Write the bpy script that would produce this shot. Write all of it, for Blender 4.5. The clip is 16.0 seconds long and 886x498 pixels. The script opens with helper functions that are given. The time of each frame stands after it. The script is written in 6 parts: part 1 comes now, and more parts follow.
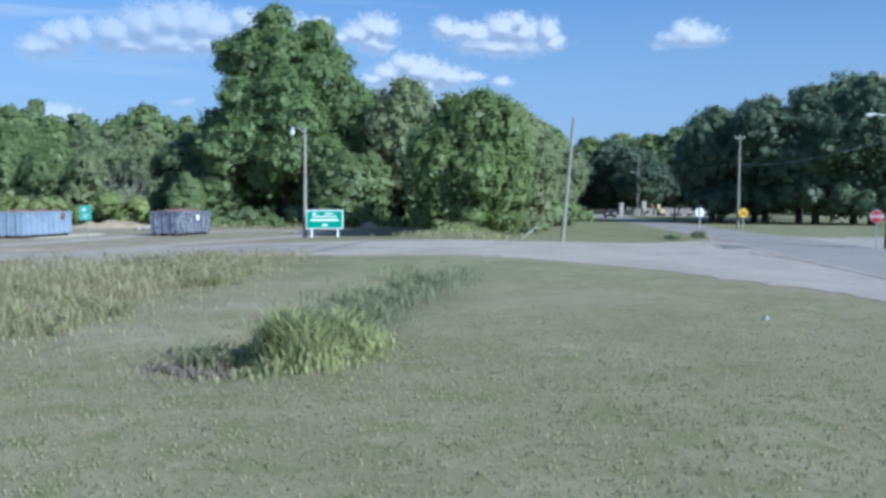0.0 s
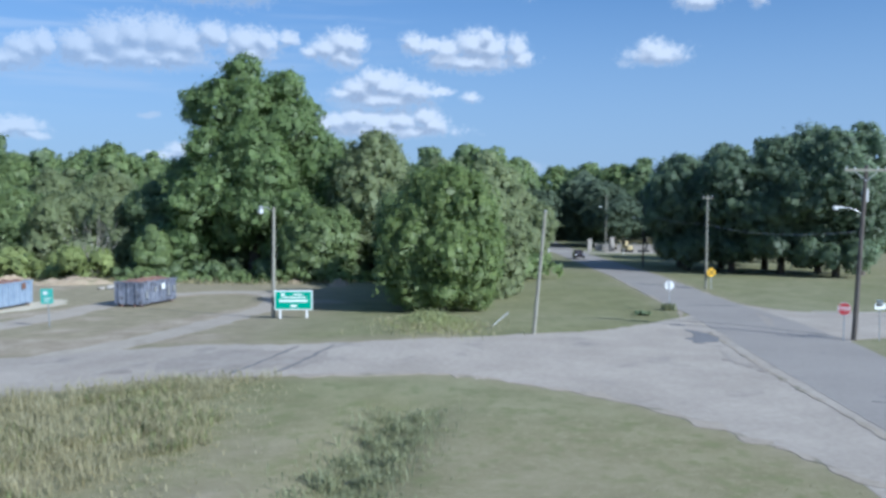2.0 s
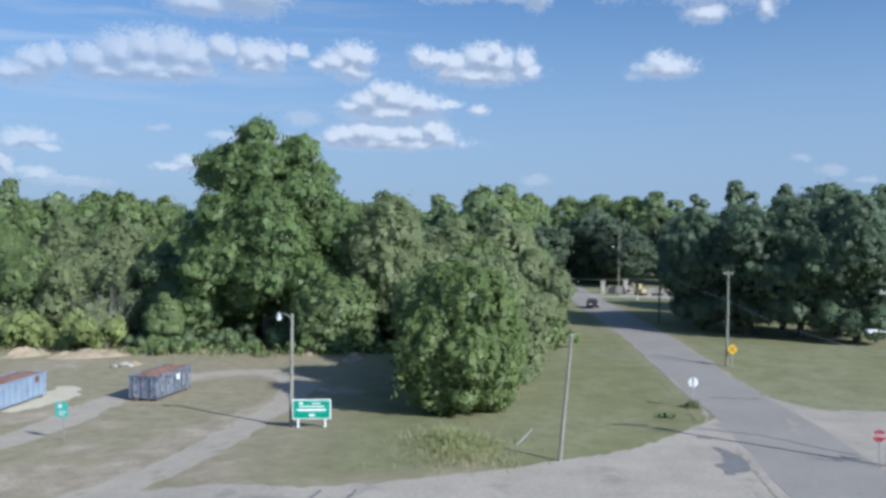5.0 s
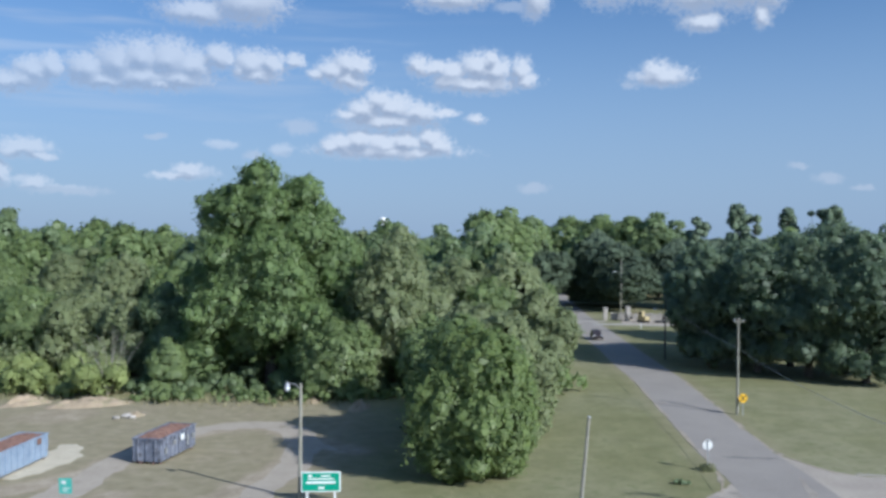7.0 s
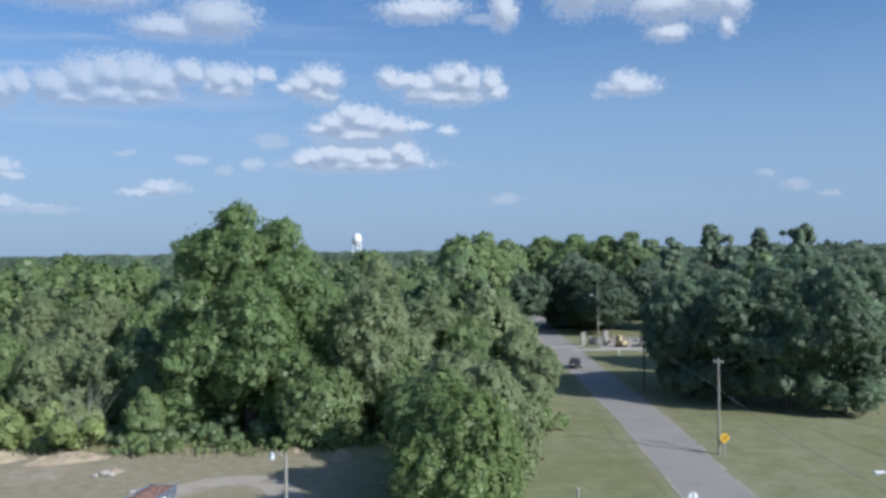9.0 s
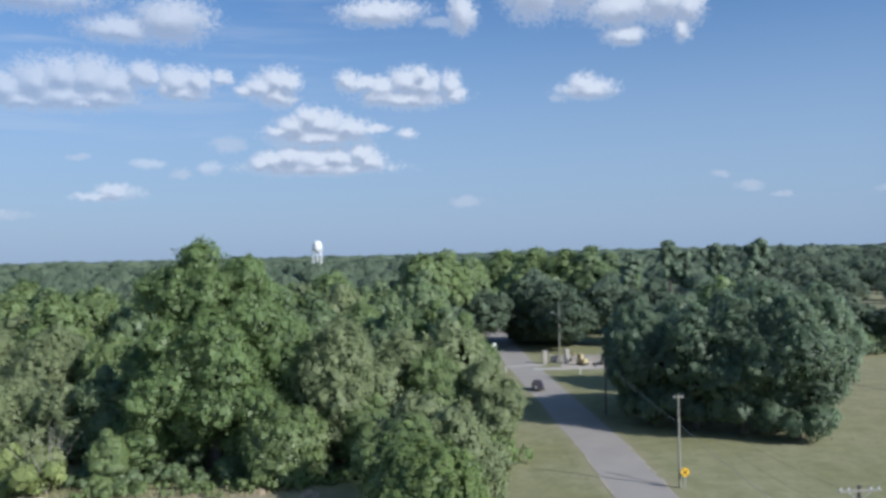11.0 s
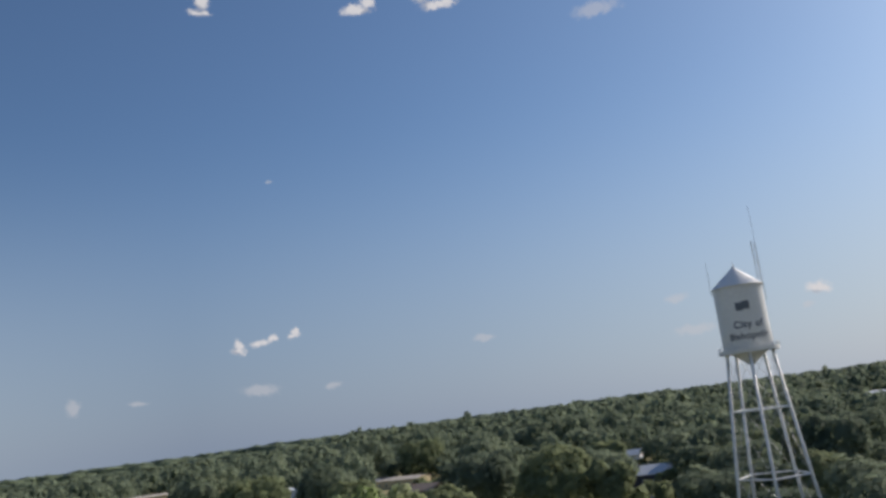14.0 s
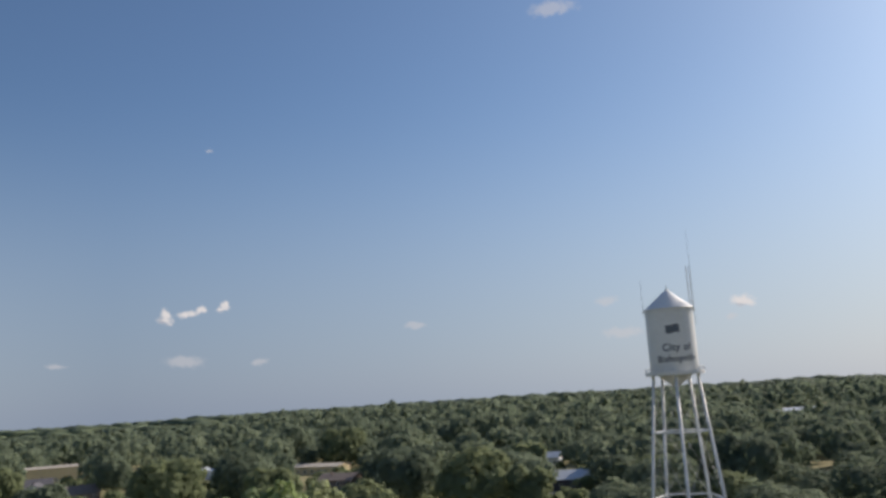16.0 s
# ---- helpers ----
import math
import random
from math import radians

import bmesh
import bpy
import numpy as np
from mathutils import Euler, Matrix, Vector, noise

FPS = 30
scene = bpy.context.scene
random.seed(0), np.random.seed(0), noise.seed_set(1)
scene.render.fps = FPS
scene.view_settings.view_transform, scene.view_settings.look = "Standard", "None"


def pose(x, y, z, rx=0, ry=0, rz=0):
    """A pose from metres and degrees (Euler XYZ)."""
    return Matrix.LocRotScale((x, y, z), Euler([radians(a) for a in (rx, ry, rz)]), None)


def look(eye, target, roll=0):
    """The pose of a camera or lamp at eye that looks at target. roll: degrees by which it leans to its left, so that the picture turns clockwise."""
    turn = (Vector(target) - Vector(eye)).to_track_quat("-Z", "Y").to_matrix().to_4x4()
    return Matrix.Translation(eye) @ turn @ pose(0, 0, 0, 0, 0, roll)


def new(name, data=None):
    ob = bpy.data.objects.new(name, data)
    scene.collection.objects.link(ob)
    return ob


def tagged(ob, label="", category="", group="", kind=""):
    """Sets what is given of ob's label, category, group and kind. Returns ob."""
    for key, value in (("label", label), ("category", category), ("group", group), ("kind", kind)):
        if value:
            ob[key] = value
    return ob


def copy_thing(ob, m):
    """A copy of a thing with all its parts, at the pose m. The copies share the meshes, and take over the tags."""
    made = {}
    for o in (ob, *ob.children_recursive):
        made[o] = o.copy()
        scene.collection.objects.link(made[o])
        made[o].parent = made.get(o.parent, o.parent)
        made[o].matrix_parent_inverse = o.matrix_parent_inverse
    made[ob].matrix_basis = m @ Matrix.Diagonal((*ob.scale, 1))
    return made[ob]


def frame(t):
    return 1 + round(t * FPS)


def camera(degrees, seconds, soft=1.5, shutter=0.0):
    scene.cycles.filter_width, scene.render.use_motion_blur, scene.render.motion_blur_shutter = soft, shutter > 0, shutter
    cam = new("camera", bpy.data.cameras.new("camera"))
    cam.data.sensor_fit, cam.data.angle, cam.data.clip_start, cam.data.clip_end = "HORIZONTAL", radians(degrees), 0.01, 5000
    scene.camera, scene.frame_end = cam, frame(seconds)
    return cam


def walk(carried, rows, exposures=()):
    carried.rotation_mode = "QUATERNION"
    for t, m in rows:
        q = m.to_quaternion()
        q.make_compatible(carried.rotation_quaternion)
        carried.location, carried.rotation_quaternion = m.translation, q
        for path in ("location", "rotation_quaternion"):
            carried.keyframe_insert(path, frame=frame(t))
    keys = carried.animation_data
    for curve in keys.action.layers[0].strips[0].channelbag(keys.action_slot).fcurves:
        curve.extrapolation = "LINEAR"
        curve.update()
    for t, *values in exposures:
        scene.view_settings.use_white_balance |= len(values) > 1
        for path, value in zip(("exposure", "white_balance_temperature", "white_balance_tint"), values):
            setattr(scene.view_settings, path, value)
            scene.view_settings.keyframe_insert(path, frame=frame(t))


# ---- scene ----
# ------------------------------------------------------------------ camera
cam = camera(55.0, 16.0, soft=3.2)


def aim(x, y, z, yaw, pitch, roll):
    return pose(x, y, z, 90 + pitch, 0, yaw) @ pose(0, 0, 0, 0, 0, roll)


# seconds, x, y, z, yaw, pitch, roll
PATH = [
    (0.0, 0.0, 0.0, 2.77, 1.56, -3.1, 0.02),
    (0.5, -0.01, 0.08, 3.95, 0.92, -2.8, 0.06),
    (1.0, -0.01, 0.22, 5.11, 0.21, -2.48, 0.11),
    (1.5, -0.06, 0.46, 6.19, -0.43, -2.27, 0.11),
    (2.0, -0.18, 0.68, 7.35, -0.57, -2.1, 0.2),
    (2.5, -0.29, 0.85, 8.58, -0.37, -2.0, 0.1),
    (3.0, -0.41, 1.01, 9.73, -0.12, -1.85, 0.16),
    (3.5, -0.53, 1.17, 10.83, 0.1, -1.66, 0.15),
    (4.0, -0.71, 1.42, 11.82, 0.18, -1.52, 0.25),
    (6.5, -1.85, 2.86, 16.88, -0.41, -0.88, 0.39),
    (7.0, -2.11, 3.12, 17.82, -0.23, -0.7, 0.23),
    (7.5, -2.36, 3.3, 18.61, 0.28, -0.37, -0.06),
    (8.0, -2.57, 3.41, 19.38, 0.0, -0.08, -0.41),
    (8.5, -2.65, 3.39, 20.32, -1.91, 0.15, -0.73),
    (10.8, -3.05, 2.67, 24.92, -1.93, -0.35, -1.2),
    (11.0, -3.08, 2.58, 25.27, -4.65, 0.22, -1.35),
    (11.4, -3.0, 2.36, 25.99, -14.67, 3.22, 0.91),
    (11.5, -2.96, 2.3, 26.17, -17.62, 4.65, 1.22),
    (11.7, -2.84, 2.22, 26.55, -26.5, 9.41, 1.63),
    (12.0, -2.64, 2.14, 27.12, -42.56, 13.26, -0.5),
    (12.2, -2.5, 2.14, 27.51, -53.81, 14.46, -2.67),
    (12.5, -2.29, 2.25, 28.11, -67.8, 14.3, -4.22),
    (13.0, -1.97, 2.65, 29.13, -75.47, 13.5, -3.5),
    (13.5, -1.67, 2.62, 30.11, -72.34, 12.25, -5.43),
    (14.0, -1.36, 2.43, 31.08, -67.46, 11.26, -7.5),
    (14.5, -1.05, 2.35, 31.93, -64.74, 10.85, -6.75),
    (15.0, -0.7, 2.35, 32.68, -65.01, 10.12, -5.13),
    (15.5, -0.42, 2.5, 33.37, -68.93, 9.92, -4.13),
    (16.0, -0.27, 2.74, 33.78, -71.6, 10.01, -3.59),
]
walk(cam, [(r[0], aim(*r[1:])) for r in PATH], exposures=[(0.0, 0.41, 5000, 7), (2.0, 0.40, 5200, 8), (4.0, 0.38, 5450, 9), (8.0, 0.29, 5550, 10), (11.0, 0.34, 5700, 11), (11.5, 0.42, 5850, 12), (12.1, 0.55, 6250, 13), (12.5, 0.29, 6400, 13), (13.0, 0.07, 6200, 11), (13.5, 0.03, 6400, 12), (14.0, 0.12, 6800, 15), (15.0, 0.28, 7050, 16), (15.5, 0.21, 7050, 16), (16.0, 0.22, 7050, 16)])

# ------------------------------------------------------------------ light
SUN_AZ, SUN_EL = radians(127.5), radians(31)
SUN_DIR = Vector((math.sin(SUN_AZ) * math.cos(SUN_EL), math.cos(SUN_AZ) * math.cos(SUN_EL), math.sin(SUN_EL)))
sun = new("sun", bpy.data.lights.new("sun", "SUN"))
sun.data.energy, sun.data.angle, sun.data.color = 4.4, radians(0.6), (1.0, 0.94, 0.84)
sun.matrix_world = look(SUN_DIR * 100, (0, 0, 0))

# clouds as soft puffs: azimuth, elevation and half sizes, in degrees
CUMULUS_WEST = [
    (-24.5, 10.4, 0.71, 0.58), (-25.4, 10.0, 0.97, 0.65), (-26.0, 9.4, 1.13, 0.52), (-26.8, 9.2, 0.81, 0.49), (-22.3, 10.4, 1.13, 0.71), (-20.6, 10.9, 1.3, 0.91), (-19.3, 11.3, 1.13, 0.84),
    (-17.6, 11.3, 1.3, 0.91), (-16.1, 11.0, 1.13, 0.71), (-14.5, 11.6, 0.71, 0.58), (-13.9, 11.4, 0.42, 0.32), (-21.6, 9.8, 1.62, 0.52), (-19.3, 10.1, 1.94, 0.65), (-16.9, 10.2, 1.62, 0.58),
    (-18.1, 9.7, 0.97, 0.23), (-12.5, 11.3, 0.97, 0.65), (-11.2, 11.3, 0.71, 0.58), (-9.7, 11.5, 0.55, 0.36), (-12.0, 10.6, 1.23, 0.42), (-13.2, 10.8, 0.49, 0.39), (-21.2, 15.9, 3.3, 0.7),
    (-12.7, 15.0, 1.9, 1.0), (-15.9, 14.3, 1.8, 0.6)]
CUMULUS_LOW = [
    (-4.0, 9.1, 0.84, 0.52), (-3.1, 8.7, 1.23, 0.58), (-1.4, 8.4, 1.13, 0.45), (0.3, 8.3, 0.65, 0.19), (-6.1, 8.2, 0.65, 0.23), (-3.5, 7.8, 2.33, 0.39), (-5.0, 8.5, 0.97, 0.58),
    (-6.5, 6.3, 0.91, 0.49), (-5.3, 6.5, 0.91, 0.55), (-3.8, 6.3, 1.3, 0.52), (-2.3, 6.5, 0.91, 0.52), (-0.6, 6.7, 0.71, 0.49), (-0.1, 6.2, 0.71, 0.52), (-3.5, 5.8, 3.5, 0.32),
    (-7.2, 6.1, 0.58, 0.36), (-25.9, 5.4, 1.07, 0.42), (-25.1, 4.9, 0.65, 0.19), (-26.7, 5.2, 0.58, 0.26), (-27.2, 3.9, 0.32, 0.58), (-25.4, 3.3, 0.71, 0.26), (-16.4, 4.4, 0.71, 0.29),
    (-17.3, 4.0, 1.17, 0.19)]
CUMULUS_MID = [
    (-6.1, 11.4, 0.91, 0.65), (-7.2, 11.0, 0.91, 0.52), (-8.2, 10.8, 0.52, 0.29), (-6.1, 10.5, 0.91, 0.55), (-5.3, 11.4, 0.58, 0.42), (-1.4, 11.4, 0.65, 0.49), (-0.3, 11.3, 0.84, 0.36),
    (0.9, 11.1, 0.81, 0.45), (2.6, 11.4, 1.07, 0.65), (3.5, 11.9, 0.42, 0.39), (3.7, 11.1, 0.97, 0.65), (5.4, 11.2, 0.52, 0.55), (5.8, 10.5, 0.52, 0.42), (2.6, 10.3, 2.27, 0.45),
    (0.7, 10.5, 0.97, 0.45), (2.4, 8.0, 0.49, 0.23), (14.5, 10.5, 1.4, 0.45), (14.3, 10.9, 0.7, 0.5), (0.9, 15.8, 2.1, 0.6), (6.3, 15.7, 0.7, 0.9)]
CUMULUS_EAST = [
    (11.2, 16.7, 1.8, 1.4), (13.9, 17.0, 1.5, 1.5), (16.9, 15.5, 2.2, 1.0), (19.6, 15.7, 1.5, 1.2), (21.1, 15.3, 0.9, 1.0), (17.2, 13.8, 1.2, 0.6),
    (20.7, 13.9, 0.5, 0.7), (18.6, 20.4, 1.9, 0.9), (90.8, 5.0, 0.6, 0.3)]
CUMULUS_SMALL = [
    (51.7, 29.2, 0.9, 0.35), (52.6, 28.6, 0.4, 0.5), (52.3, 27.8, 0.8, 0.26), (54.2, 29.7, 0.4, 0.25), (63.5, 27.5, 1.0, 0.28), (64.3, 27.9, 0.5, 0.3), (68.3, 27.9, 0.9, 0.4),
    (69.4, 27.2, 1.3, 0.26), (69.0, 28.3, 0.4, 0.5), (72.2, 28.4, 0.6, 0.6), (71.2, 27.6, 0.5, 0.25), (53.1, 6.0, 0.42, 0.26), (53.2, 6.4, 0.22, 0.4), (54.6, 6.4, 0.7, 0.16),
    (55.4, 6.6, 0.3, 0.2), (56.9, 6.7, 0.35, 0.15), (57.0, 6.9, 0.17, 0.25)]
WISPS = [
    (-26.1, 3.5, 0.7, 0.3), (-23.5, 2.9, 2.2, 0.3), (-16.1, 4.2, 1.5, 0.4), (-14.4, 6.1, 1.0, 0.3), (-18.4, 6.4, 0.7, 0.2), (-9.4, 7.3, 1.1, 0.5), (-10.5, 5.8, 0.6, 0.4),
    (-12.3, 5.4, 0.7, 0.3), (-5.4, 7.6, 1.3, 0.5), (12.6, 10.0, 0.5, 0.3), (4.8, 15.1, 1.3, 0.3), (22.9, 4.6, 0.7, 0.2), (24.6, 3.8, 0.8, 0.3), (26.5, 3.2, 0.6, 0.2),
    (6.2, 3.4, 1.0, 0.3), (33.1, 3.2, 1.3, 0.3), (43.0, 3.5, 0.4, 0.45), (46.9, 3.4, 0.6, 0.15), (54.4, 3.4, 1.2, 0.35), (69.4, 5.0, 0.7, 0.2), (36.5, 21.4, 0.4, 0.2)]
WISPS_EAST = [(82.3, 5.8, 0.7, 0.25), (90.0, 4.1, 0.3, 0.15), (83.1, 3.6, 1.2, 0.3), (59.0, 3.1, 0.5, 0.2), (56.0, 16.9, 0.14, 0.1), (80.4, 25.1, 1.5, 0.4)]


def cloud_group(name, puffs, grow=1.0):
    """A node group: how far a direction (azimuth, elevation) lies outside the puffs, 1 at their rim."""
    g = bpy.data.node_groups.new(name, "ShaderNodeTree")
    g.interface.new_socket("Vector", in_out="INPUT", socket_type="NodeSocketVector")
    g.interface.new_socket("Value", in_out="OUTPUT", socket_type="NodeSocketFloat")
    gi, go = g.nodes.new("NodeGroupInput"), g.nodes.new("NodeGroupOutput")
    last = None
    for az, el, ra, re in puffs:
        ra, re = ra * 1.22 * grow, re * 1.3 * grow
        ma = g.nodes.new("ShaderNodeVectorMath")
        ma.operation = "MULTIPLY_ADD"
        ma.inputs[1].default_value, ma.inputs[2].default_value = (1 / ra, 1 / re, 0), (-az / ra, -el / re, 0)
        g.links.new(gi.outputs[0], ma.inputs[0])
        ln = g.nodes.new("ShaderNodeVectorMath")
        ln.operation = "LENGTH"
        g.links.new(ma.outputs[0], ln.inputs[0])
        out = ln.outputs["Value"]
        if last is not None:
            mn = g.nodes.new("ShaderNodeMath")
            mn.operation = "SMOOTH_MIN"
            mn.inputs[2].default_value = 0.2
            g.links.new(last, mn.inputs[0])
            g.links.new(out, mn.inputs[1])
            out = mn.outputs[0]
        last = out
    g.links.new(last, go.inputs[0])
    return g


def make_world():
    world = bpy.data.worlds.new("sky")
    scene.world = world
    world.use_nodes = True
    nt = world.node_tree
    nt.nodes.clear()
    N, L = nt.nodes.new, nt.links.new

    def math_(op, a, b=None, c=None, clamp=False):
        n = N("ShaderNodeMath")
        n.operation, n.use_clamp = op, clamp
        for i, v in enumerate((a, b, c)):
            if v is None:
                continue
            if isinstance(v, (int, float)):
                n.inputs[i].default_value = v
            else:
                L(v, n.inputs[i])
        return n.outputs[0]

    def vmath(op, a, b):
        n = N("ShaderNodeVectorMath")
        n.operation = op
        for i, v in enumerate((a, b)):
            if isinstance(v, tuple):
                n.inputs[i].default_value = v
            else:
                L(v, n.inputs[i])
        return n.outputs[0]

    sky = N("ShaderNodeTexSky")
    sky.sky_type, sky.sun_disc = "NISHITA", False
    sky.sun_elevation, sky.sun_rotation = SUN_EL, SUN_AZ
    sky.altitude, sky.air_density, sky.dust_density, sky.ozone_density = 60, 1.0, 1.5, 4.0
    bg_sky = N("ShaderNodeBackground")
    bg_sky.inputs[1].default_value = 0.083

    co = N("ShaderNodeTexCoord").outputs["Generated"]
    sep = N("ShaderNodeSeparateXYZ")
    L(co, sep.inputs[0])
    az = math_("MULTIPLY", math_("ARCTAN2", sep.outputs[0], sep.outputs[1]), 180 / math.pi)
    el = math_("MULTIPLY", math_("ARCSINE", sep.outputs[2]), 180 / math.pi)
    comb = N("ShaderNodeCombineXYZ")
    L(az, comb.inputs[0])
    L(el, comb.inputs[1])
    where = comb.outputs[0]
    # pale haze low over the horizon
    low = N("ShaderNodeMapRange")
    low.interpolation_type = "SMOOTHERSTEP"
    low.inputs["From Min"].default_value, low.inputs["From Max"].default_value, low.inputs["To Max"].default_value = 23.0, -2.0, 0.80
    L(el, low.inputs["Value"])
    hazy = N("ShaderNodeMix")
    hazy.data_type = "RGBA"
    L(low.outputs["Result"], hazy.inputs["Factor"])
    clear_air = N("ShaderNodeMix")
    clear_air.data_type, clear_air.blend_type = "RGBA", "MULTIPLY"
    clear_air.inputs["Factor"].default_value = 1.0
    clear_air.inputs["B"].default_value = (0.80, 0.98, 1.09, 1)
    L(sky.outputs[0], clear_air.inputs["A"])
    L(clear_air.outputs["Result"], hazy.inputs["A"])
    around = N("ShaderNodeMapRange")
    around.inputs["From Min"].default_value, around.inputs["From Max"].default_value = -40.0, 110.0
    L(az, around.inputs["Value"])
    veil_tone = N("ShaderNodeValToRGB")
    stops = [(0.0, (0.494, 0.603, 0.744)), (0.47, (0.455, 0.572, 0.725)), (0.60, (0.325, 0.430, 0.600)), (0.72, (0.400, 0.512, 0.685)), (0.82, (0.500, 0.622, 0.790)), (1.0, (0.690, 0.790, 0.920))]
    while len(veil_tone.color_ramp.elements) < len(stops):
        veil_tone.color_ramp.elements.new(0.5)
    for e, (at_, tone_) in zip(veil_tone.color_ramp.elements, stops):
        e.position, e.color = at_, (*tone_, 1)
    L(around.outputs["Result"], veil_tone.inputs[0])
    L(vmath("MULTIPLY", veil_tone.outputs["Color"], (8.0, 8.0, 8.0)), hazy.inputs["B"])
    L(hazy.outputs["Result"], bg_sky.inputs[0])

    def noise_(scale, detail, rough, vec):
        n = N("ShaderNodeTexNoise")
        n.inputs["Scale"].default_value, n.inputs["Detail"].default_value, n.inputs["Roughness"].default_value = scale, detail, rough
        L(vec, n.inputs["Vector"])
        return n

    big = noise_(0.75, 5.0, 0.58, where)
    warp = vmath("MULTIPLY", vmath("SUBTRACT", big.outputs["Color"], (0.5, 0.5, 0.5)), (1.1, 0.8, 0))
    fine = noise_(2.6, 4.0, 0.6, where)
    warp2 = vmath("MULTIPLY", vmath("SUBTRACT", fine.outputs["Color"], (0.5, 0.5, 0.5)), (0.45, 0.35, 0))
    spot = vmath("ADD", vmath("ADD", where, warp), warp2)
    finest = noise_(5.0, 2.0, 0.5, where)

    def field(group, shift):
        n = N("ShaderNodeGroup")
        n.node_tree = group
        L(vmath("ADD", spot, shift), n.inputs[0])
        return n.outputs[0]

    groups = [cloud_group("puffs_west", CUMULUS_WEST, 1.22), cloud_group("puffs_low", CUMULUS_LOW, 1.22), cloud_group("puffs_mid", CUMULUS_MID, 1.22), cloud_group("puffs_east", CUMULUS_EAST), cloud_group("puffs_small", CUMULUS_SMALL, 0.88)]

    def cumulus(shift):
        d = field(groups[0], shift)
        for g in groups[1:]:
            d = math_("MINIMUM", d, field(g, shift))
        d = math_("ADD", d, math_("MULTIPLY", math_("SUBTRACT", fine.outputs["Fac"], 0.5), 1.1))
        return math_("ADD", d, math_("MULTIPLY", math_("SUBTRACT", finest.outputs["Fac"], 0.5), 0.7))

    def smooth(v, lo, hi):
        n = N("ShaderNodeMapRange")
        n.interpolation_type = "SMOOTHSTEP"
        n.inputs["From Min"].default_value, n.inputs["From Max"].default_value = lo, hi
        L(v, n.inputs["Value"])
        return n.outputs["Result"]

    here = cumulus((0, 0, 0))
    above = cumulus((0.25, 0.55, 0))
    body = smooth(here, 1.32, 0.4)
    cover = math_("MULTIPLY", body, math_("ADD", 0.72, math_("MULTIPLY", smooth(az, -24.0, -2.0), 0.28)))
    # tops and sunward rims are bright, undersides grey
    lit = smooth(math_("SUBTRACT", above, here), -0.35, 0.5)
    thin = math_("MINIMUM", field(cloud_group("wisps_west", WISPS), (0, 0, 0)), field(cloud_group("wisps_east", WISPS_EAST), (0, 0, 0)))
    thin = math_("ADD", thin, math_("MULTIPLY", math_("SUBTRACT", fine.outputs["Fac"], 0.5), 0.9))
    veil = math_("MULTIPLY", smooth(thin, 1.15, 0.4), 0.5)
    # long faint streaks of cirrus over the western half
    tilt = N("ShaderNodeMapping")
    tilt.inputs["Rotation"].default_value = (0, 0, radians(-9))
    tilt.inputs["Scale"].default_value = (0.045, 0.5, 1)
    L(where, tilt.inputs["Vector"])
    streak = noise_(1.6, 3.0, 0.55, tilt.outputs[0])
    cirrus = math_("MULTIPLY", math_("MULTIPLY", smooth(streak.outputs["Fac"], 0.45, 0.72), smooth(az, 8.0, -22.0)), 0.4)
    cirrus = math_("MULTIPLY", cirrus, smooth(el, 5.0, 11.0))
    alpha = math_("MAXIMUM", math_("MAXIMUM", cover, veil), cirrus)
    tone = N("ShaderNodeMix")
    tone.data_type = "RGBA"
    tone.inputs["A"].default_value, tone.inputs["B"].default_value = (0.40, 0.45, 0.54, 1), (0.78, 0.80, 0.83, 1)
    L(math_("MAXIMUM", lit, math_("MULTIPLY", math_("SUBTRACT", 1.0, body), 0.6)), tone.inputs["Factor"])
    bg_cloud = N("ShaderNodeBackground")
    L(tone.outputs["Result"], bg_cloud.inputs[0])
    bg_cloud.inputs[1].default_value = 0.75
    mix = N("ShaderNodeMixShader")
    L(math_("MULTIPLY", alpha, 0.95), mix.inputs[0])
    L(bg_sky.outputs[0], mix.inputs[1])
    L(bg_cloud.outputs[0], mix.inputs[2])
    out = N("ShaderNodeOutputWorld")
    L(mix.outputs[0], out.inputs[0])


make_world()

# ------------------------------------------------------------------ materials


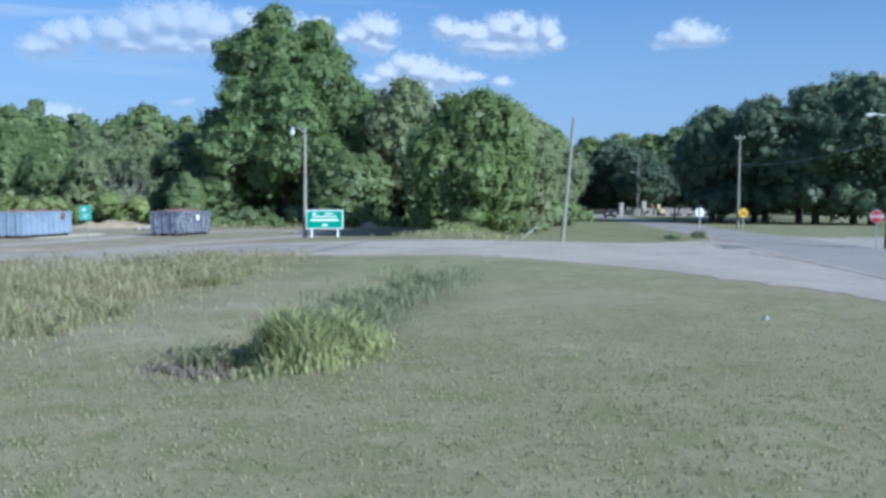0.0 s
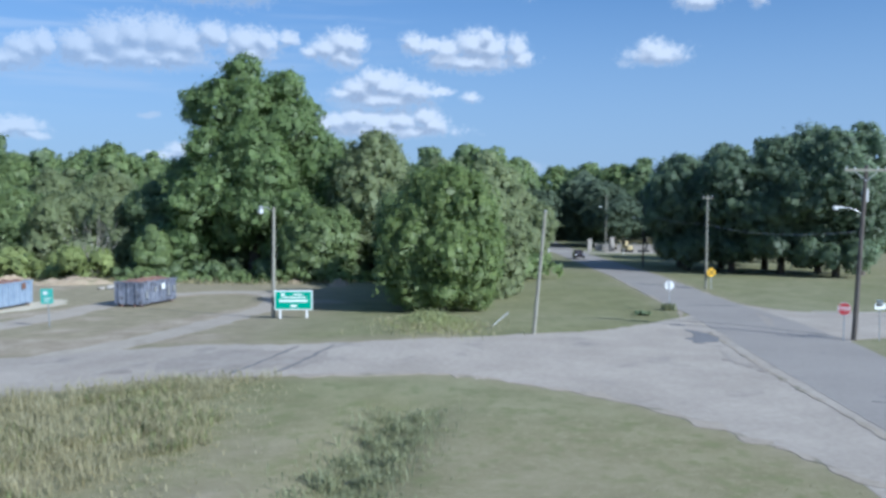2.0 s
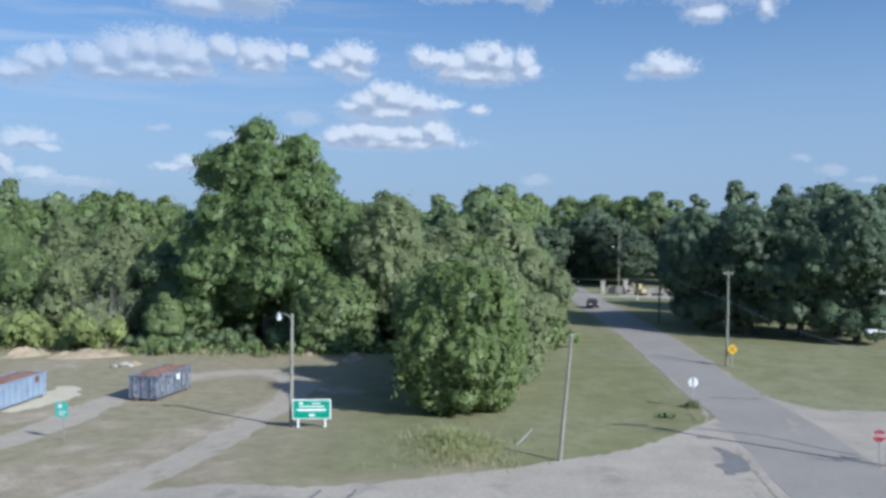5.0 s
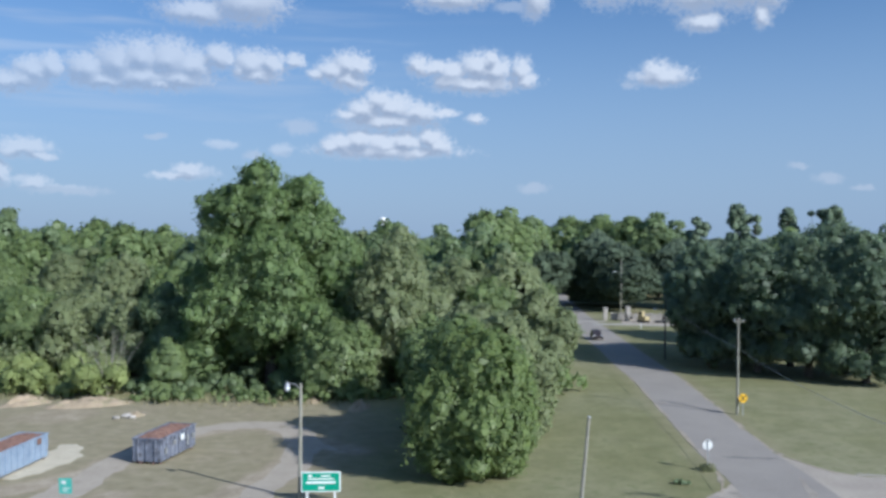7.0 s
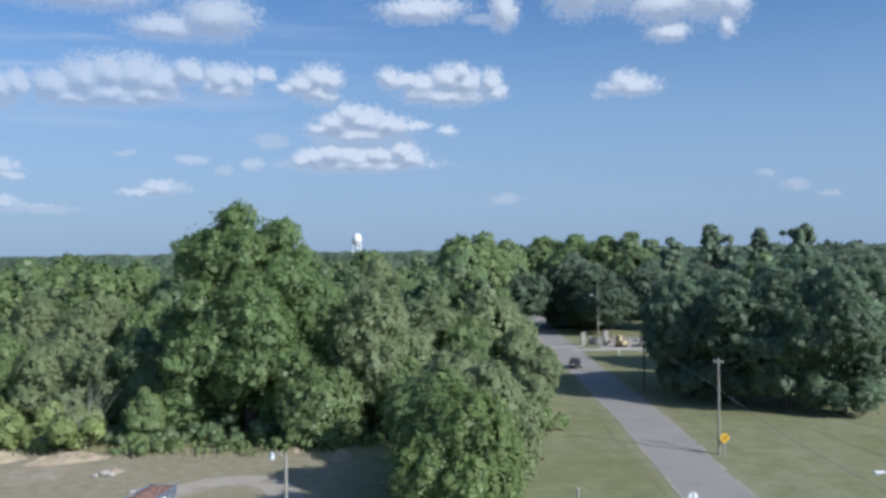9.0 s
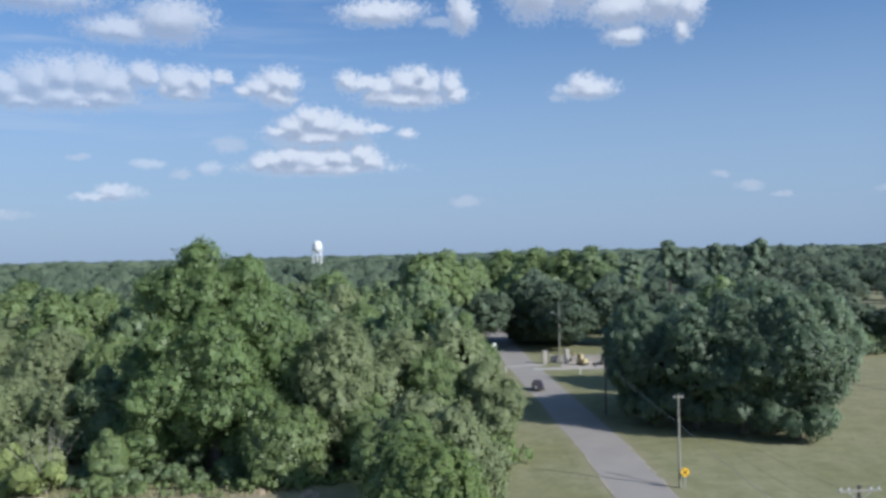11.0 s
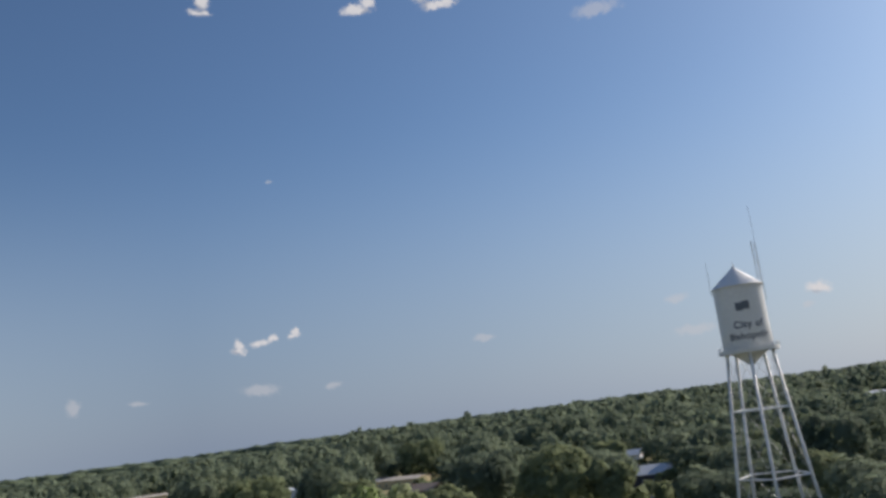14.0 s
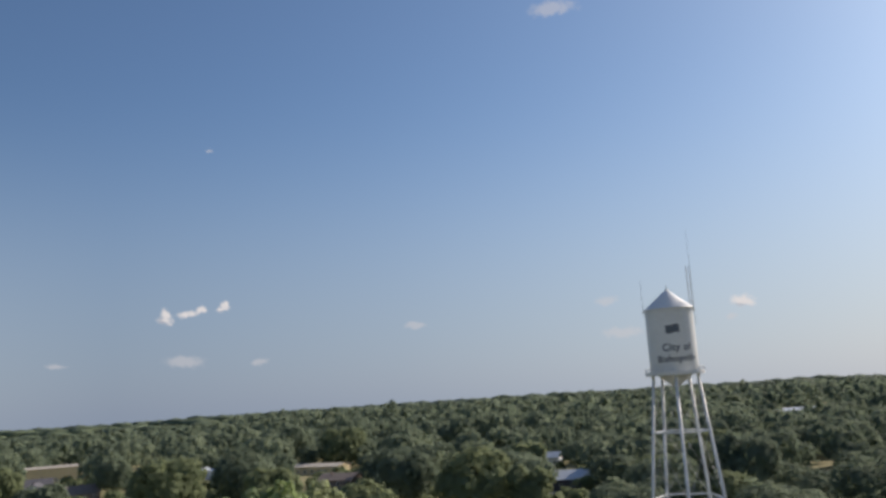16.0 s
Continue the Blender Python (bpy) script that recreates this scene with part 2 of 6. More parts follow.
def material(name, dark, light, scale=3.0, rough=0.8, metal=0.0, fine=None, bump=0.0, bump_scale=None, spread=0.5, detail=5.0, island=0.0, leafy=0.0, stain_or_shade=None, obj=True, gloss=0.25):
    """A surface with colour noise at two scales, optional stains or painted gap shade, per-piece variation, relief and
    translucency.
    """
    m = bpy.data.materials.new(name)
    m.use_nodes = True
    nt = m.node_tree
    N, L = nt.nodes.new, nt.links.new
    bsdf = nt.nodes["Principled BSDF"]
    bsdf.inputs["Roughness"].default_value, bsdf.inputs["Metallic"].default_value = rough, metal
    co = N("ShaderNodeTexCoord").outputs["Object"] if obj else N("ShaderNodeNewGeometry").outputs["Position"]

    def noise_(s, d, r=0.55):
        n = N("ShaderNodeTexNoise")
        n.inputs["Scale"].default_value, n.inputs["Detail"].default_value, n.inputs["Roughness"].default_value = s, d, r
        L(co, n.inputs["Vector"])
        return n.outputs["Fac"]

    def ramp(v, lo, hi):
        n = N("ShaderNodeMapRange")
        n.inputs["From Min"].default_value, n.inputs["From Max"].default_value = lo, hi
        L(v, n.inputs["Value"])
        return n.outputs["Result"]

    def mix(f, a, b):
        n = N("ShaderNodeMix")
        n.data_type = "RGBA"
        if isinstance(f, float):
            n.inputs["Factor"].default_value = f
        else:
            L(f, n.inputs["Factor"])
        for k, v in (("A", a), ("B", b)):
            if isinstance(v, tuple):
                n.inputs[k].default_value = (*v, 1)
            else:
                L(v, n.inputs[k])
        return n.outputs["Result"]

    f1 = ramp(noise_(scale, detail), 0.5 - spread / 2, 0.5 + spread / 2)
    f2 = ramp(noise_(fine or scale * 9, 4.0), 0.3, 0.7)
    av = N("ShaderNodeMath")
    av.operation = "MULTIPLY_ADD"
    L(f2, av.inputs[0])
    av.inputs[1].default_value = 0.45
    half = N("ShaderNodeMath")
    half.operation = "MULTIPLY"
    L(f1, half.inputs[0])
    half.inputs[1].default_value = 0.55
    L(half.outputs[0], av.inputs[2])
    fac = av.outputs[0]
    if island:
        geo = N("ShaderNodeNewGeometry")
        isl = N("ShaderNodeMix")
        isl.data_type = "FLOAT"
        isl.inputs[0].default_value = island
        L(fac, isl.inputs[2])
        L(geo.outputs["Random Per Island"], isl.inputs[3])
        fac = isl.outputs[0]
    colour = mix(fac, dark, light)
    if stain_or_shade:
        colour = mix(ramp(noise_(stain_or_shade[1], 6.0, 0.65), stain_or_shade[2], stain_or_shade[2] + 0.12), colour, stain_or_shade[0])
    L(colour, bsdf.inputs["Base Color"])
    if bump:
        b = N("ShaderNodeBump")
        b.inputs["Strength"].default_value = bump
        b.inputs["Distance"].default_value = 0.05 if (bump_scale or 9) > 1 else 3.0
        L(noise_(bump_scale or scale * 12, 4.0, 0.6), b.inputs["Height"])
        L(b.outputs[0], bsdf.inputs["Normal"])
    if leafy:
        bsdf.inputs["Specular IOR Level"].default_value = gloss
        tr = N("ShaderNodeBsdfTranslucent")
        L(colour, tr.inputs[0])
        ms = N("ShaderNodeMixShader")
        ms.inputs[0].default_value = leafy
        L(bsdf.outputs[0], ms.inputs[1])
        L(tr.outputs[0], ms.inputs[2])
        L(ms.outputs[0], nt.nodes["Material Output"].inputs[0])
    return m


LEAF_DEEP = material("leaf_deep", (0.165, 0.226, 0.116), (0.336, 0.427, 0.201), 0.22, 0.55, island=0.5, leafy=0.58, gloss=0.9)
LEAF_CROWN = material("leaf_crown", (0.158, 0.222, 0.1), (0.345, 0.46, 0.172), 0.22, 0.55, island=0.5, leafy=0.58, gloss=0.7)
LEAF_GROVE = material("leaf_grove", (0.155, 0.22, 0.145), (0.33, 0.415, 0.25), 0.22, 0.5, island=0.4, leafy=0.68, gloss=0.8)
LEAF_MID = material("leaf_mid", (0.185, 0.245, 0.11), (0.385, 0.485, 0.195), 0.2, 0.55, island=0.5, leafy=0.58, gloss=0.7)
LEAF_BRIGHT = material("leaf_bright", (0.14, 0.2, 0.085), (0.375, 0.47, 0.165), 0.25, 0.5, island=0.55, leafy=0.58, gloss=0.6)
LEAF_OLIVE = material("leaf_olive", (0.213, 0.249, 0.129), (0.420, 0.479, 0.241), 0.25, 0.6, island=0.5, leafy=0.58, gloss=0.6)
LEAF_PINE = material("leaf_pine", (0.11, 0.155, 0.105), (0.24, 0.31, 0.18), 0.3, 0.6, island=0.5, leafy=0.15, gloss=0.4)
# random dark mottling here paints in the shade of gaps between leaves
LEAF_FAR = material("leaf_far", (0.088, 0.122, 0.084), (0.215, 0.272, 0.165), 0.035, 0.7, fine=0.8, island=0.3, leafy=0.3, bump=1.0, bump_scale=0.5, stain_or_shade=((0.080, 0.108, 0.068), 0.55, 0.56), obj=False, gloss=0.15)
# the blue grey cast of distance haze is mixed into this leaf colour
LEAF_TOWN = material("leaf_town", (0.105, 0.145, 0.105), (0.265, 0.315, 0.215), 0.05, 0.8, fine=0.15, spread=0.25, island=0.06, leafy=0.52, obj=False, gloss=0.08)
BARK = material("bark", (0.07, 0.055, 0.045), (0.20, 0.17, 0.14), 2.0, 0.95, bump=0.6)
BARK_PALE = material("bark_pale", (0.22, 0.20, 0.17), (0.40, 0.37, 0.32), 2.0, 0.9, bump=0.4)
ASPHALT = material("asphalt_worn", (0.245, 0.219, 0.190), (0.352, 0.316, 0.276), 0.18, 0.9, fine=6.0, bump=0.3, bump_scale=40, stain_or_shade=((0.13, 0.13, 0.14), 0.35, 0.63), obj=False)
APRON = material("asphalt_pale", (0.298, 0.254, 0.205), (0.468, 0.408, 0.335), 0.22, 0.92, fine=4.0, bump=0.3, bump_scale=40, spread=0.38, stain_or_shade=((0.255, 0.228, 0.195), 0.30, 0.585), obj=False)
APRON_GREY = material("asphalt_greyed", (0.245, 0.21, 0.175), (0.395, 0.345, 0.285), 0.8, 0.92, fine=5.0, bump=0.5, bump_scale=20, spread=0.3, stain_or_shade=((0.385, 0.345, 0.295), 0.55, 0.56), obj=False)
PATCHED = material("asphalt_patch", (0.13, 0.125, 0.125), (0.235, 0.225, 0.22), 0.9, 0.95, bump=0.5, obj=False)
# colour of the tar seams, and of the cable shadow painted at the junction
TAR_OR_SHADOW = material("tar", (0.12, 0.115, 0.11), (0.20, 0.19, 0.18), 2.0, 0.8, obj=False)
CONCRETE = material("concrete", (0.38, 0.36, 0.33), (0.58, 0.55, 0.50), 0.7, 0.9, bump=0.3, stain_or_shade=((0.25, 0.23, 0.21), 0.9, 0.64))
CONCRETE_OLD = material("concrete_old", (0.30, 0.275, 0.24), (0.47, 0.435, 0.385), 1.2, 0.95, bump=0.4, obj=False)
SOIL_DARK = material("soil_dark", (0.10, 0.085, 0.06), (0.17, 0.15, 0.10), 1.0, 0.95, bump=0.5, obj=False)
CRUMBLE = material("crumbled_edge", (0.30, 0.25, 0.19), (0.44, 0.375, 0.295), 1.1, 0.95, fine=7.0, bump=0.6, bump_scale=14, stain_or_shade=((0.215, 0.195, 0.135), 0.8, 0.52), obj=False)
DIRT = material("dirt_track", (0.335, 0.285, 0.222), (0.465, 0.402, 0.32), 0.45, 0.95, fine=4.0, bump=0.5, bump_scale=14, stain_or_shade=((0.235, 0.205, 0.140), 0.5, 0.60), obj=False)
SAND_PALE = material("sand_pale", (0.46, 0.40, 0.29), (0.66, 0.59, 0.45), 0.9, 0.95, fine=6.0, bump=0.6, stain_or_shade=((0.36, 0.31, 0.21), 1.2, 0.6), obj=False)
SAND = material("sand", (0.27, 0.205, 0.13), (0.46, 0.37, 0.26), 0.9, 0.95, bump=0.8, stain_or_shade=((0.26, 0.23, 0.13), 0.8, 0.55))
BLADE_DRY = material("blade_dry", (0.29, 0.268, 0.14), (0.66, 0.595, 0.38), 0.22, 0.8, island=0.55, leafy=0.5)
BLADE_GREEN = material("blade_green", (0.2, 0.23, 0.1), (0.45, 0.475, 0.22), 0.5, 0.6, island=0.6, leafy=0.52)
BLADE_LAWN = material("blade_lawn", (0.22, 0.225, 0.11), (0.46, 0.44, 0.25), 0.3, 0.8, island=0.55, leafy=0.4)
WEED_PALE = material("weed_pale", (0.29, 0.315, 0.125), (0.57, 0.58, 0.3), 0.6, 0.7, island=0.5, leafy=0.5)
LEAF_TOWN_OLIVE = material("leaf_town_olive", (0.125, 0.16, 0.09), (0.32, 0.365, 0.205), 0.07, 0.8, fine=0.2, spread=0.25, island=0.08, leafy=0.52, obj=False, gloss=0.08)
LEAF_WEED = material("leaf_weed", (0.24, 0.295, 0.105), (0.45, 0.51, 0.21), 0.3, 0.7, island=0.4, leafy=0.5)
WEED_GREY = material("weed_grey", (0.235, 0.25, 0.135), (0.44, 0.455, 0.27), 0.5, 0.6, island=0.6, leafy=0.52)
WEED_BROWN = material("weed_brown", (0.13, 0.11, 0.085), (0.33, 0.29, 0.22), 1.0, 0.9, island=0.5, leafy=0.2)
POLE_WOOD = material("pole_wood", (0.21, 0.20, 0.16), (0.37, 0.355, 0.295), 1.5, 0.9, bump=0.5)
POLE_DARK = material("pole_dark", (0.07, 0.06, 0.055), (0.16, 0.14, 0.12), 1.5, 0.9, bump=0.5)
STEEL = material("galvanised_steel", (0.36, 0.37, 0.38), (0.52, 0.53, 0.54), 4.0, 0.5, metal=0.6)
GREEN_SIGN = material("sign_green", (0.0, 0.26, 0.16), (0.02, 0.36, 0.23), 2.0, 0.45)
TEAL_SIGN = material("sign_teal", (0.07, 0.44, 0.36), (0.14, 0.55, 0.45), 2.0, 0.45)
WHITE_PAINT = material("white_paint", (0.70, 0.70, 0.68), (0.84, 0.84, 0.82), 1.2, 0.5, stain_or_shade=((0.55, 0.53, 0.48), 0.8, 0.68))
SIGN_WHITE = material("sign_white", (0.74, 0.78, 0.76), (0.85, 0.87, 0.86), 2.0, 0.4)
SIGN_RED = material("sign_red", (0.42, 0.03, 0.04), (0.55, 0.05, 0.06), 2.0, 0.45)
SIGN_YELLOW = material("sign_yellow", (0.68, 0.38, 0.01), (0.82, 0.50, 0.03), 2.0, 0.45)
BLACK = material("black_paint", (0.012, 0.012, 0.014), (0.03, 0.03, 0.03), 2.0, 0.5)
TANK_WHITE = material("tank_white", (0.62, 0.63, 0.63), (0.76, 0.77, 0.77), 0.25, 0.45, stain_or_shade=((0.50, 0.49, 0.46), 0.35, 0.70))
TANK_INK = material("tank_lettering", (0.035, 0.05, 0.09), (0.07, 0.085, 0.12), 1.0, 0.5)
FLAG_INK = material("flag_patch", (0.07, 0.09, 0.12), (0.16, 0.18, 0.21), 1.2, 0.5)
BIN_BLUE = material("bin_blue", (0.15, 0.21, 0.295), (0.335, 0.40, 0.485), 0.9, 0.65, stain_or_shade=((0.14, 0.115, 0.105), 0.9, 0.60))
BIN_GREY = material("bin_grey", (0.075, 0.088, 0.125), (0.265, 0.28, 0.33), 1.5, 0.7, spread=0.22, stain_or_shade=((0.06, 0.055, 0.06), 1.8, 0.53))
RUST = material("rust", (0.12, 0.06, 0.045), (0.27, 0.16, 0.12), 1.5, 0.9, bump=0.5)
GLASS_DARK = material("window_glass", (0.02, 0.025, 0.03), (0.05, 0.06, 0.07), 0.5, 0.08)
RUBBER = material("rubber", (0.015, 0.015, 0.016), (0.04, 0.04, 0.04), 3.0, 0.85)
CAR_PAINT = material("car_paint", (0.035, 0.03, 0.035), (0.06, 0.05, 0.055), 1.0, 0.25)
LAMP_RED = material("tail_red", (0.4, 0.02, 0.02), (0.5, 0.03, 0.03), 2.0, 0.2)
LENS = material("lamp_lens", (0.62, 0.66, 0.70), (0.78, 0.80, 0.82), 2.0, 0.2)
ROOF_DARK = material("roof_shingle_dark", (0.06, 0.06, 0.07), (0.13, 0.13, 0.145), 0.6, 0.9, bump=0.4)
ROOF_BROWN = material("roof_shingle_brown", (0.14, 0.11, 0.095), (0.24, 0.20, 0.175), 0.6, 0.9, bump=0.4)
ROOF_METAL = material("roof_metal", (0.40, 0.45, 0.50), (0.58, 0.62, 0.66), 0.4, 0.45, metal=0.3)
WALL_WHITE = material("siding_white", (0.62, 0.63, 0.65), (0.76, 0.77, 0.78), 0.4, 0.7)
WALL_TAN = material("wall_tan", (0.55, 0.44, 0.26), (0.70, 0.58, 0.37), 0.4, 0.8)
WALL_BRICK = material("wall_brick", (0.165, 0.125, 0.105), (0.27, 0.21, 0.175), 0.8, 0.9)
MACHINE_YELLOW = material("machine_yellow", (0.38, 0.31, 0.16), (0.48, 0.40, 0.22), 1.0, 0.5)


def ground_material():
    """Mown grass with dry and green patches, running into pale sandy soil where the 'soil' attribute is high."""
    m = bpy.data.materials.new("ground_grass")
    m.use_nodes = True
    nt = m.node_tree
    N, L = nt.nodes.new, nt.links.new
    bsdf = nt.nodes["Principled BSDF"]
    bsdf.inputs["Roughness"].default_value = 0.95
    bsdf.inputs["Specular IOR Level"].default_value = 0.15
    pos = N("ShaderNodeNewGeometry").outputs["Position"]

    def noise_(s, d, r=0.6):
        n = N("ShaderNodeTexNoise")
        n.inputs["Scale"].default_value, n.inputs["Detail"].default_value, n.inputs["Roughness"].default_value = s, d, r
        L(pos, n.inputs["Vector"])
        return n.outputs["Fac"]

    def ramp(v, lo, hi):
        n = N("ShaderNodeMapRange")
        n.inputs["From Min"].default_value, n.inputs["From Max"].default_value = lo, hi
        L(v, n.inputs["Value"])
        return n.outputs["Result"]

    def mix(f, a, b):
        n = N("ShaderNodeMix")
        n.data_type = "RGBA"
        L(f, n.inputs["Factor"]) if not isinstance(f, float) else None
        for k, v in (("A", a), ("B", b)):
            if isinstance(v, tuple):
                n.inputs[k].default_value = (*v, 1)
            else:
                L(v, n.inputs[k])
        return n.outputs["Result"]

    def add(a, b, k):
        n = N("ShaderNodeMath")
        n.operation = "MULTIPLY_ADD"
        L(b, n.inputs[0])
        n.inputs[1].default_value = k
        L(a, n.inputs[2])
        return n.outputs[0]

    wide, mid_, fine, tiny = noise_(0.045, 4), noise_(0.35, 5), noise_(3.5, 5), noise_(22.0, 3)
    green = mix(ramp(mid_, 0.35, 0.65), (0.186, 0.181, 0.086), (0.248, 0.240, 0.122))
    dry = mix(ramp(mid_, 0.35, 0.65), (0.248, 0.236, 0.140), (0.318, 0.298, 0.190))
    grass = mix(ramp(wide, 0.43, 0.74), green, dry)
    grass = mix(ramp(fine, 0.55, 0.8), grass, (0.285, 0.272, 0.155))
    grass = mix(ramp(tiny, 0.52, 0.85), grass, (0.128, 0.138, 0.072))
    patchy = noise_(1.3, 5)
    grass = mix(ramp(patchy, 0.52, 0.72), grass, (0.165, 0.178, 0.078))
    arid = N("ShaderNodeAttribute")
    arid.attribute_name = "dryness"
    straw = mix(ramp(mid_, 0.35, 0.65), (0.228, 0.204, 0.110), (0.320, 0.280, 0.170))
    straw = mix(ramp(fine, 0.5, 0.75), straw, (0.365, 0.325, 0.205))
    straw = mix(ramp(patchy, 0.50, 0.66), straw, (0.215, 0.215, 0.098))
    straw = mix(ramp(tiny, 0.48, 0.74), straw, (0.160, 0.156, 0.078))
    grass = mix(add(ramp(wide, 2.2, 2.4), arid.outputs["Fac"], 0.82), grass, straw)
    soil = mix(ramp(noise_(0.5, 5), 0.35, 0.65), (0.30, 0.25, 0.175), (0.47, 0.395, 0.295))
    soil = mix(ramp(noise_(5.0, 4), 0.5, 0.75), soil, (0.23, 0.195, 0.14))
    at = N("ShaderNodeAttribute")
    at.attribute_name = "soil"
    grass = mix(ramp(add(at.outputs["Fac"], ramp(noise_(0.12, 4), 0.5, 1.5), 0.5), 0.08, 0.62), grass, mix(ramp(noise_(0.8, 5), 0.3, 0.7), (0.245, 0.210, 0.134), (0.375, 0.320, 0.218)))
    edge = add(at.outputs["Fac"], ramp(noise_(0.6, 6, 0.65), 0.5, 1.5), 1.2)
    L(mix(ramp(edge, 0.52, 0.86), grass, soil), bsdf.inputs["Base Color"])
    b = N("ShaderNodeBump")
    b.inputs["Strength"].default_value, b.inputs["Distance"].default_value = 0.45, 0.05
    L(noise_(14.0, 4), b.inputs["Height"])
    L(b.outputs[0], bsdf.inputs["Normal"])
    return m


GROUND = ground_material()

# ------------------------------------------------------------------ mesh helpers


def fast_mesh(name, verts, faces, mat=None, smooth=False, normals=None):
    """A mesh from numpy arrays: verts (n, 3) and a list of face arrays, each (m, 3) or (m, 4)."""
    me = bpy.data.meshes.new(name)
    faces = [f for f in faces if len(f)]
    me.vertices.add(len(verts))
    me.vertices.foreach_set("co", np.asarray(verts, np.float32).ravel())
    loops = np.concatenate([f.ravel() for f in faces]).astype(np.int32)
    totals = np.concatenate([np.full(len(f), f.shape[1]) for f in faces]).astype(np.int32)
    me.loops.add(len(loops))
    me.loops.foreach_set("vertex_index", loops)
    me.polygons.add(len(totals))
    me.polygons.foreach_set("loop_start", np.r_[0, np.cumsum(totals)[:-1]].astype(np.int32))
    me.polygons.foreach_set("loop_total", totals)
    me.polygons.foreach_set("use_smooth", np.full(len(totals), smooth))
    me.update(calc_edges=True)
    if normals is not None:
        me.normals_split_custom_set_from_vertices(np.asarray(normals, np.float32))
    if mat:
        me.materials.append(mat)
    return me


def part(name, bm, mat, parent=None, label="", smooth=False):
    """Links a bmesh (or a mesh) as one object under its thing."""
    if isinstance(bm, bmesh.types.BMesh):
        me = bpy.data.meshes.new(name)
        bm.normal_update()
        bm.to_mesh(me)
        bm.free()
        me.materials.append(mat)
        if smooth:
            me.polygons.foreach_set("use_smooth", np.ones(len(me.polygons), bool))
    else:
        me = bm
        if mat and not me.materials:
            me.materials.append(mat)
    ob = new(name, me)
    if parent is not None:
        ob.parent = parent
    return tagged(ob, label)


def thing(name, m, label, category, group=""):
    ob = new(name)
    ob.empty_display_size = 0.2
    ob.matrix_world = m
    return tagged(ob, label, category, group)


def box(bm, size, m=None, bevel=0.0):
    r = bmesh.ops.create_cube(bm, size=1.0, matrix=(m or Matrix()) @ Matrix.Diagonal((*size, 1)))
    if bevel:
        edges = list({e for v in r["verts"] for e in v.link_edges})
        bmesh.ops.bevel(bm, geom=edges, offset=bevel, segments=1, affect="EDGES")
    return bm


def tube(bm, a, b, ra, rb=None, seg=8, caps=True):
    a, b = Vector(a), Vector(b)
    m = Matrix.Translation((a + b) / 2) @ (b - a).to_track_quat("Z", "Y").to_matrix().to_4x4()
    bmesh.ops.create_cone(bm, cap_ends=caps, segments=seg, radius1=ra, radius2=ra if rb is None else rb, depth=(b - a).length, matrix=m)
    return bm


def boxes(*items):
    bm = bmesh.new()
    for size, loc in items:
        box(bm, size, Matrix.Translation(loc))
    return bm


def lathe(bm, profile, seg=32, centre=(0, 0)):
    """Turns a profile of (radius, height) about the upright axis."""
    rings = []
    for r, z in profile:
        rings.append([bm.verts.new((centre[0] + r * math.cos(a), centre[1] + r * math.sin(a), z)) for a in np.arange(seg) * 2 * math.pi / seg])
    for lo, hi in zip(rings, rings[1:]):
        for i in range(seg):
            j = (i + 1) % seg
            bm.faces.new((lo[i], lo[j], hi[j], hi[i]))
    bmesh.ops.remove_doubles(bm, verts=bm.verts, dist=1e-4)
    bmesh.ops.recalc_face_normals(bm, faces=bm.faces)
    return bm


def glide(points, n):
    """n points along a Catmull-Rom curve through the given ones."""
    p = np.array(points, float)
    p = np.vstack([2 * p[0] - p[1], p, 2 * p[-1] - p[-2]])
    u = np.linspace(0, len(points) - 1 - 1e-6, n)
    i = u.astype(int)
    f = (u - i)[:, None]
    a, b, c, d = p[i], p[i + 1], p[i + 2], p[i + 3]
    return 0.5 * (2 * b + (c - a) * f + (2 * a - 5 * b + 4 * c - d) * f**2 + (3 * b - a - 3 * c + d) * f**3)


# ------------------------------------------------------------------ the ground
DITCH = glide([(-4.3, 14.8), (-3.5, 18.3), (-2.9, 22.5), (-2.0, 27), (-1.1, 32)], 40)


def height(x, y):
    """The lie of the land: a low crown under the side road, a shallow ditch and a far rise behind the town."""
    x, y = np.asarray(x, float), np.asarray(y, float)
    z = 0.75 * np.exp(-(((x + 4) / 14) ** 2) - ((y - 48) / 15) ** 2)
    d2 = np.full(x.shape, 1e9)
    for px, py in DITCH[::3]:
        d2 = np.minimum(d2, (x - px) ** 2 + (y - py) ** 2)
    rise = np.clip((np.hypot(x, y) - 430) / 520, 0, 1) * np.clip((np.degrees(np.arctan2(x, y)) - 50) / 12, 0, 1) * (y > -400)
    return z - 0.35 * np.exp(-d2 / 1.2**2) + 10 * rise * rise * (3 - 2 * rise)


def hz(x, y):
    return float(height(np.array([x]), np.array([y]))[0])


def near_path(x, y, path):
    d = np.full(x.shape, 1e9)
    for px, py in path:
        d = np.minimum(d, np.hypot(x - px, y - py))
    return d


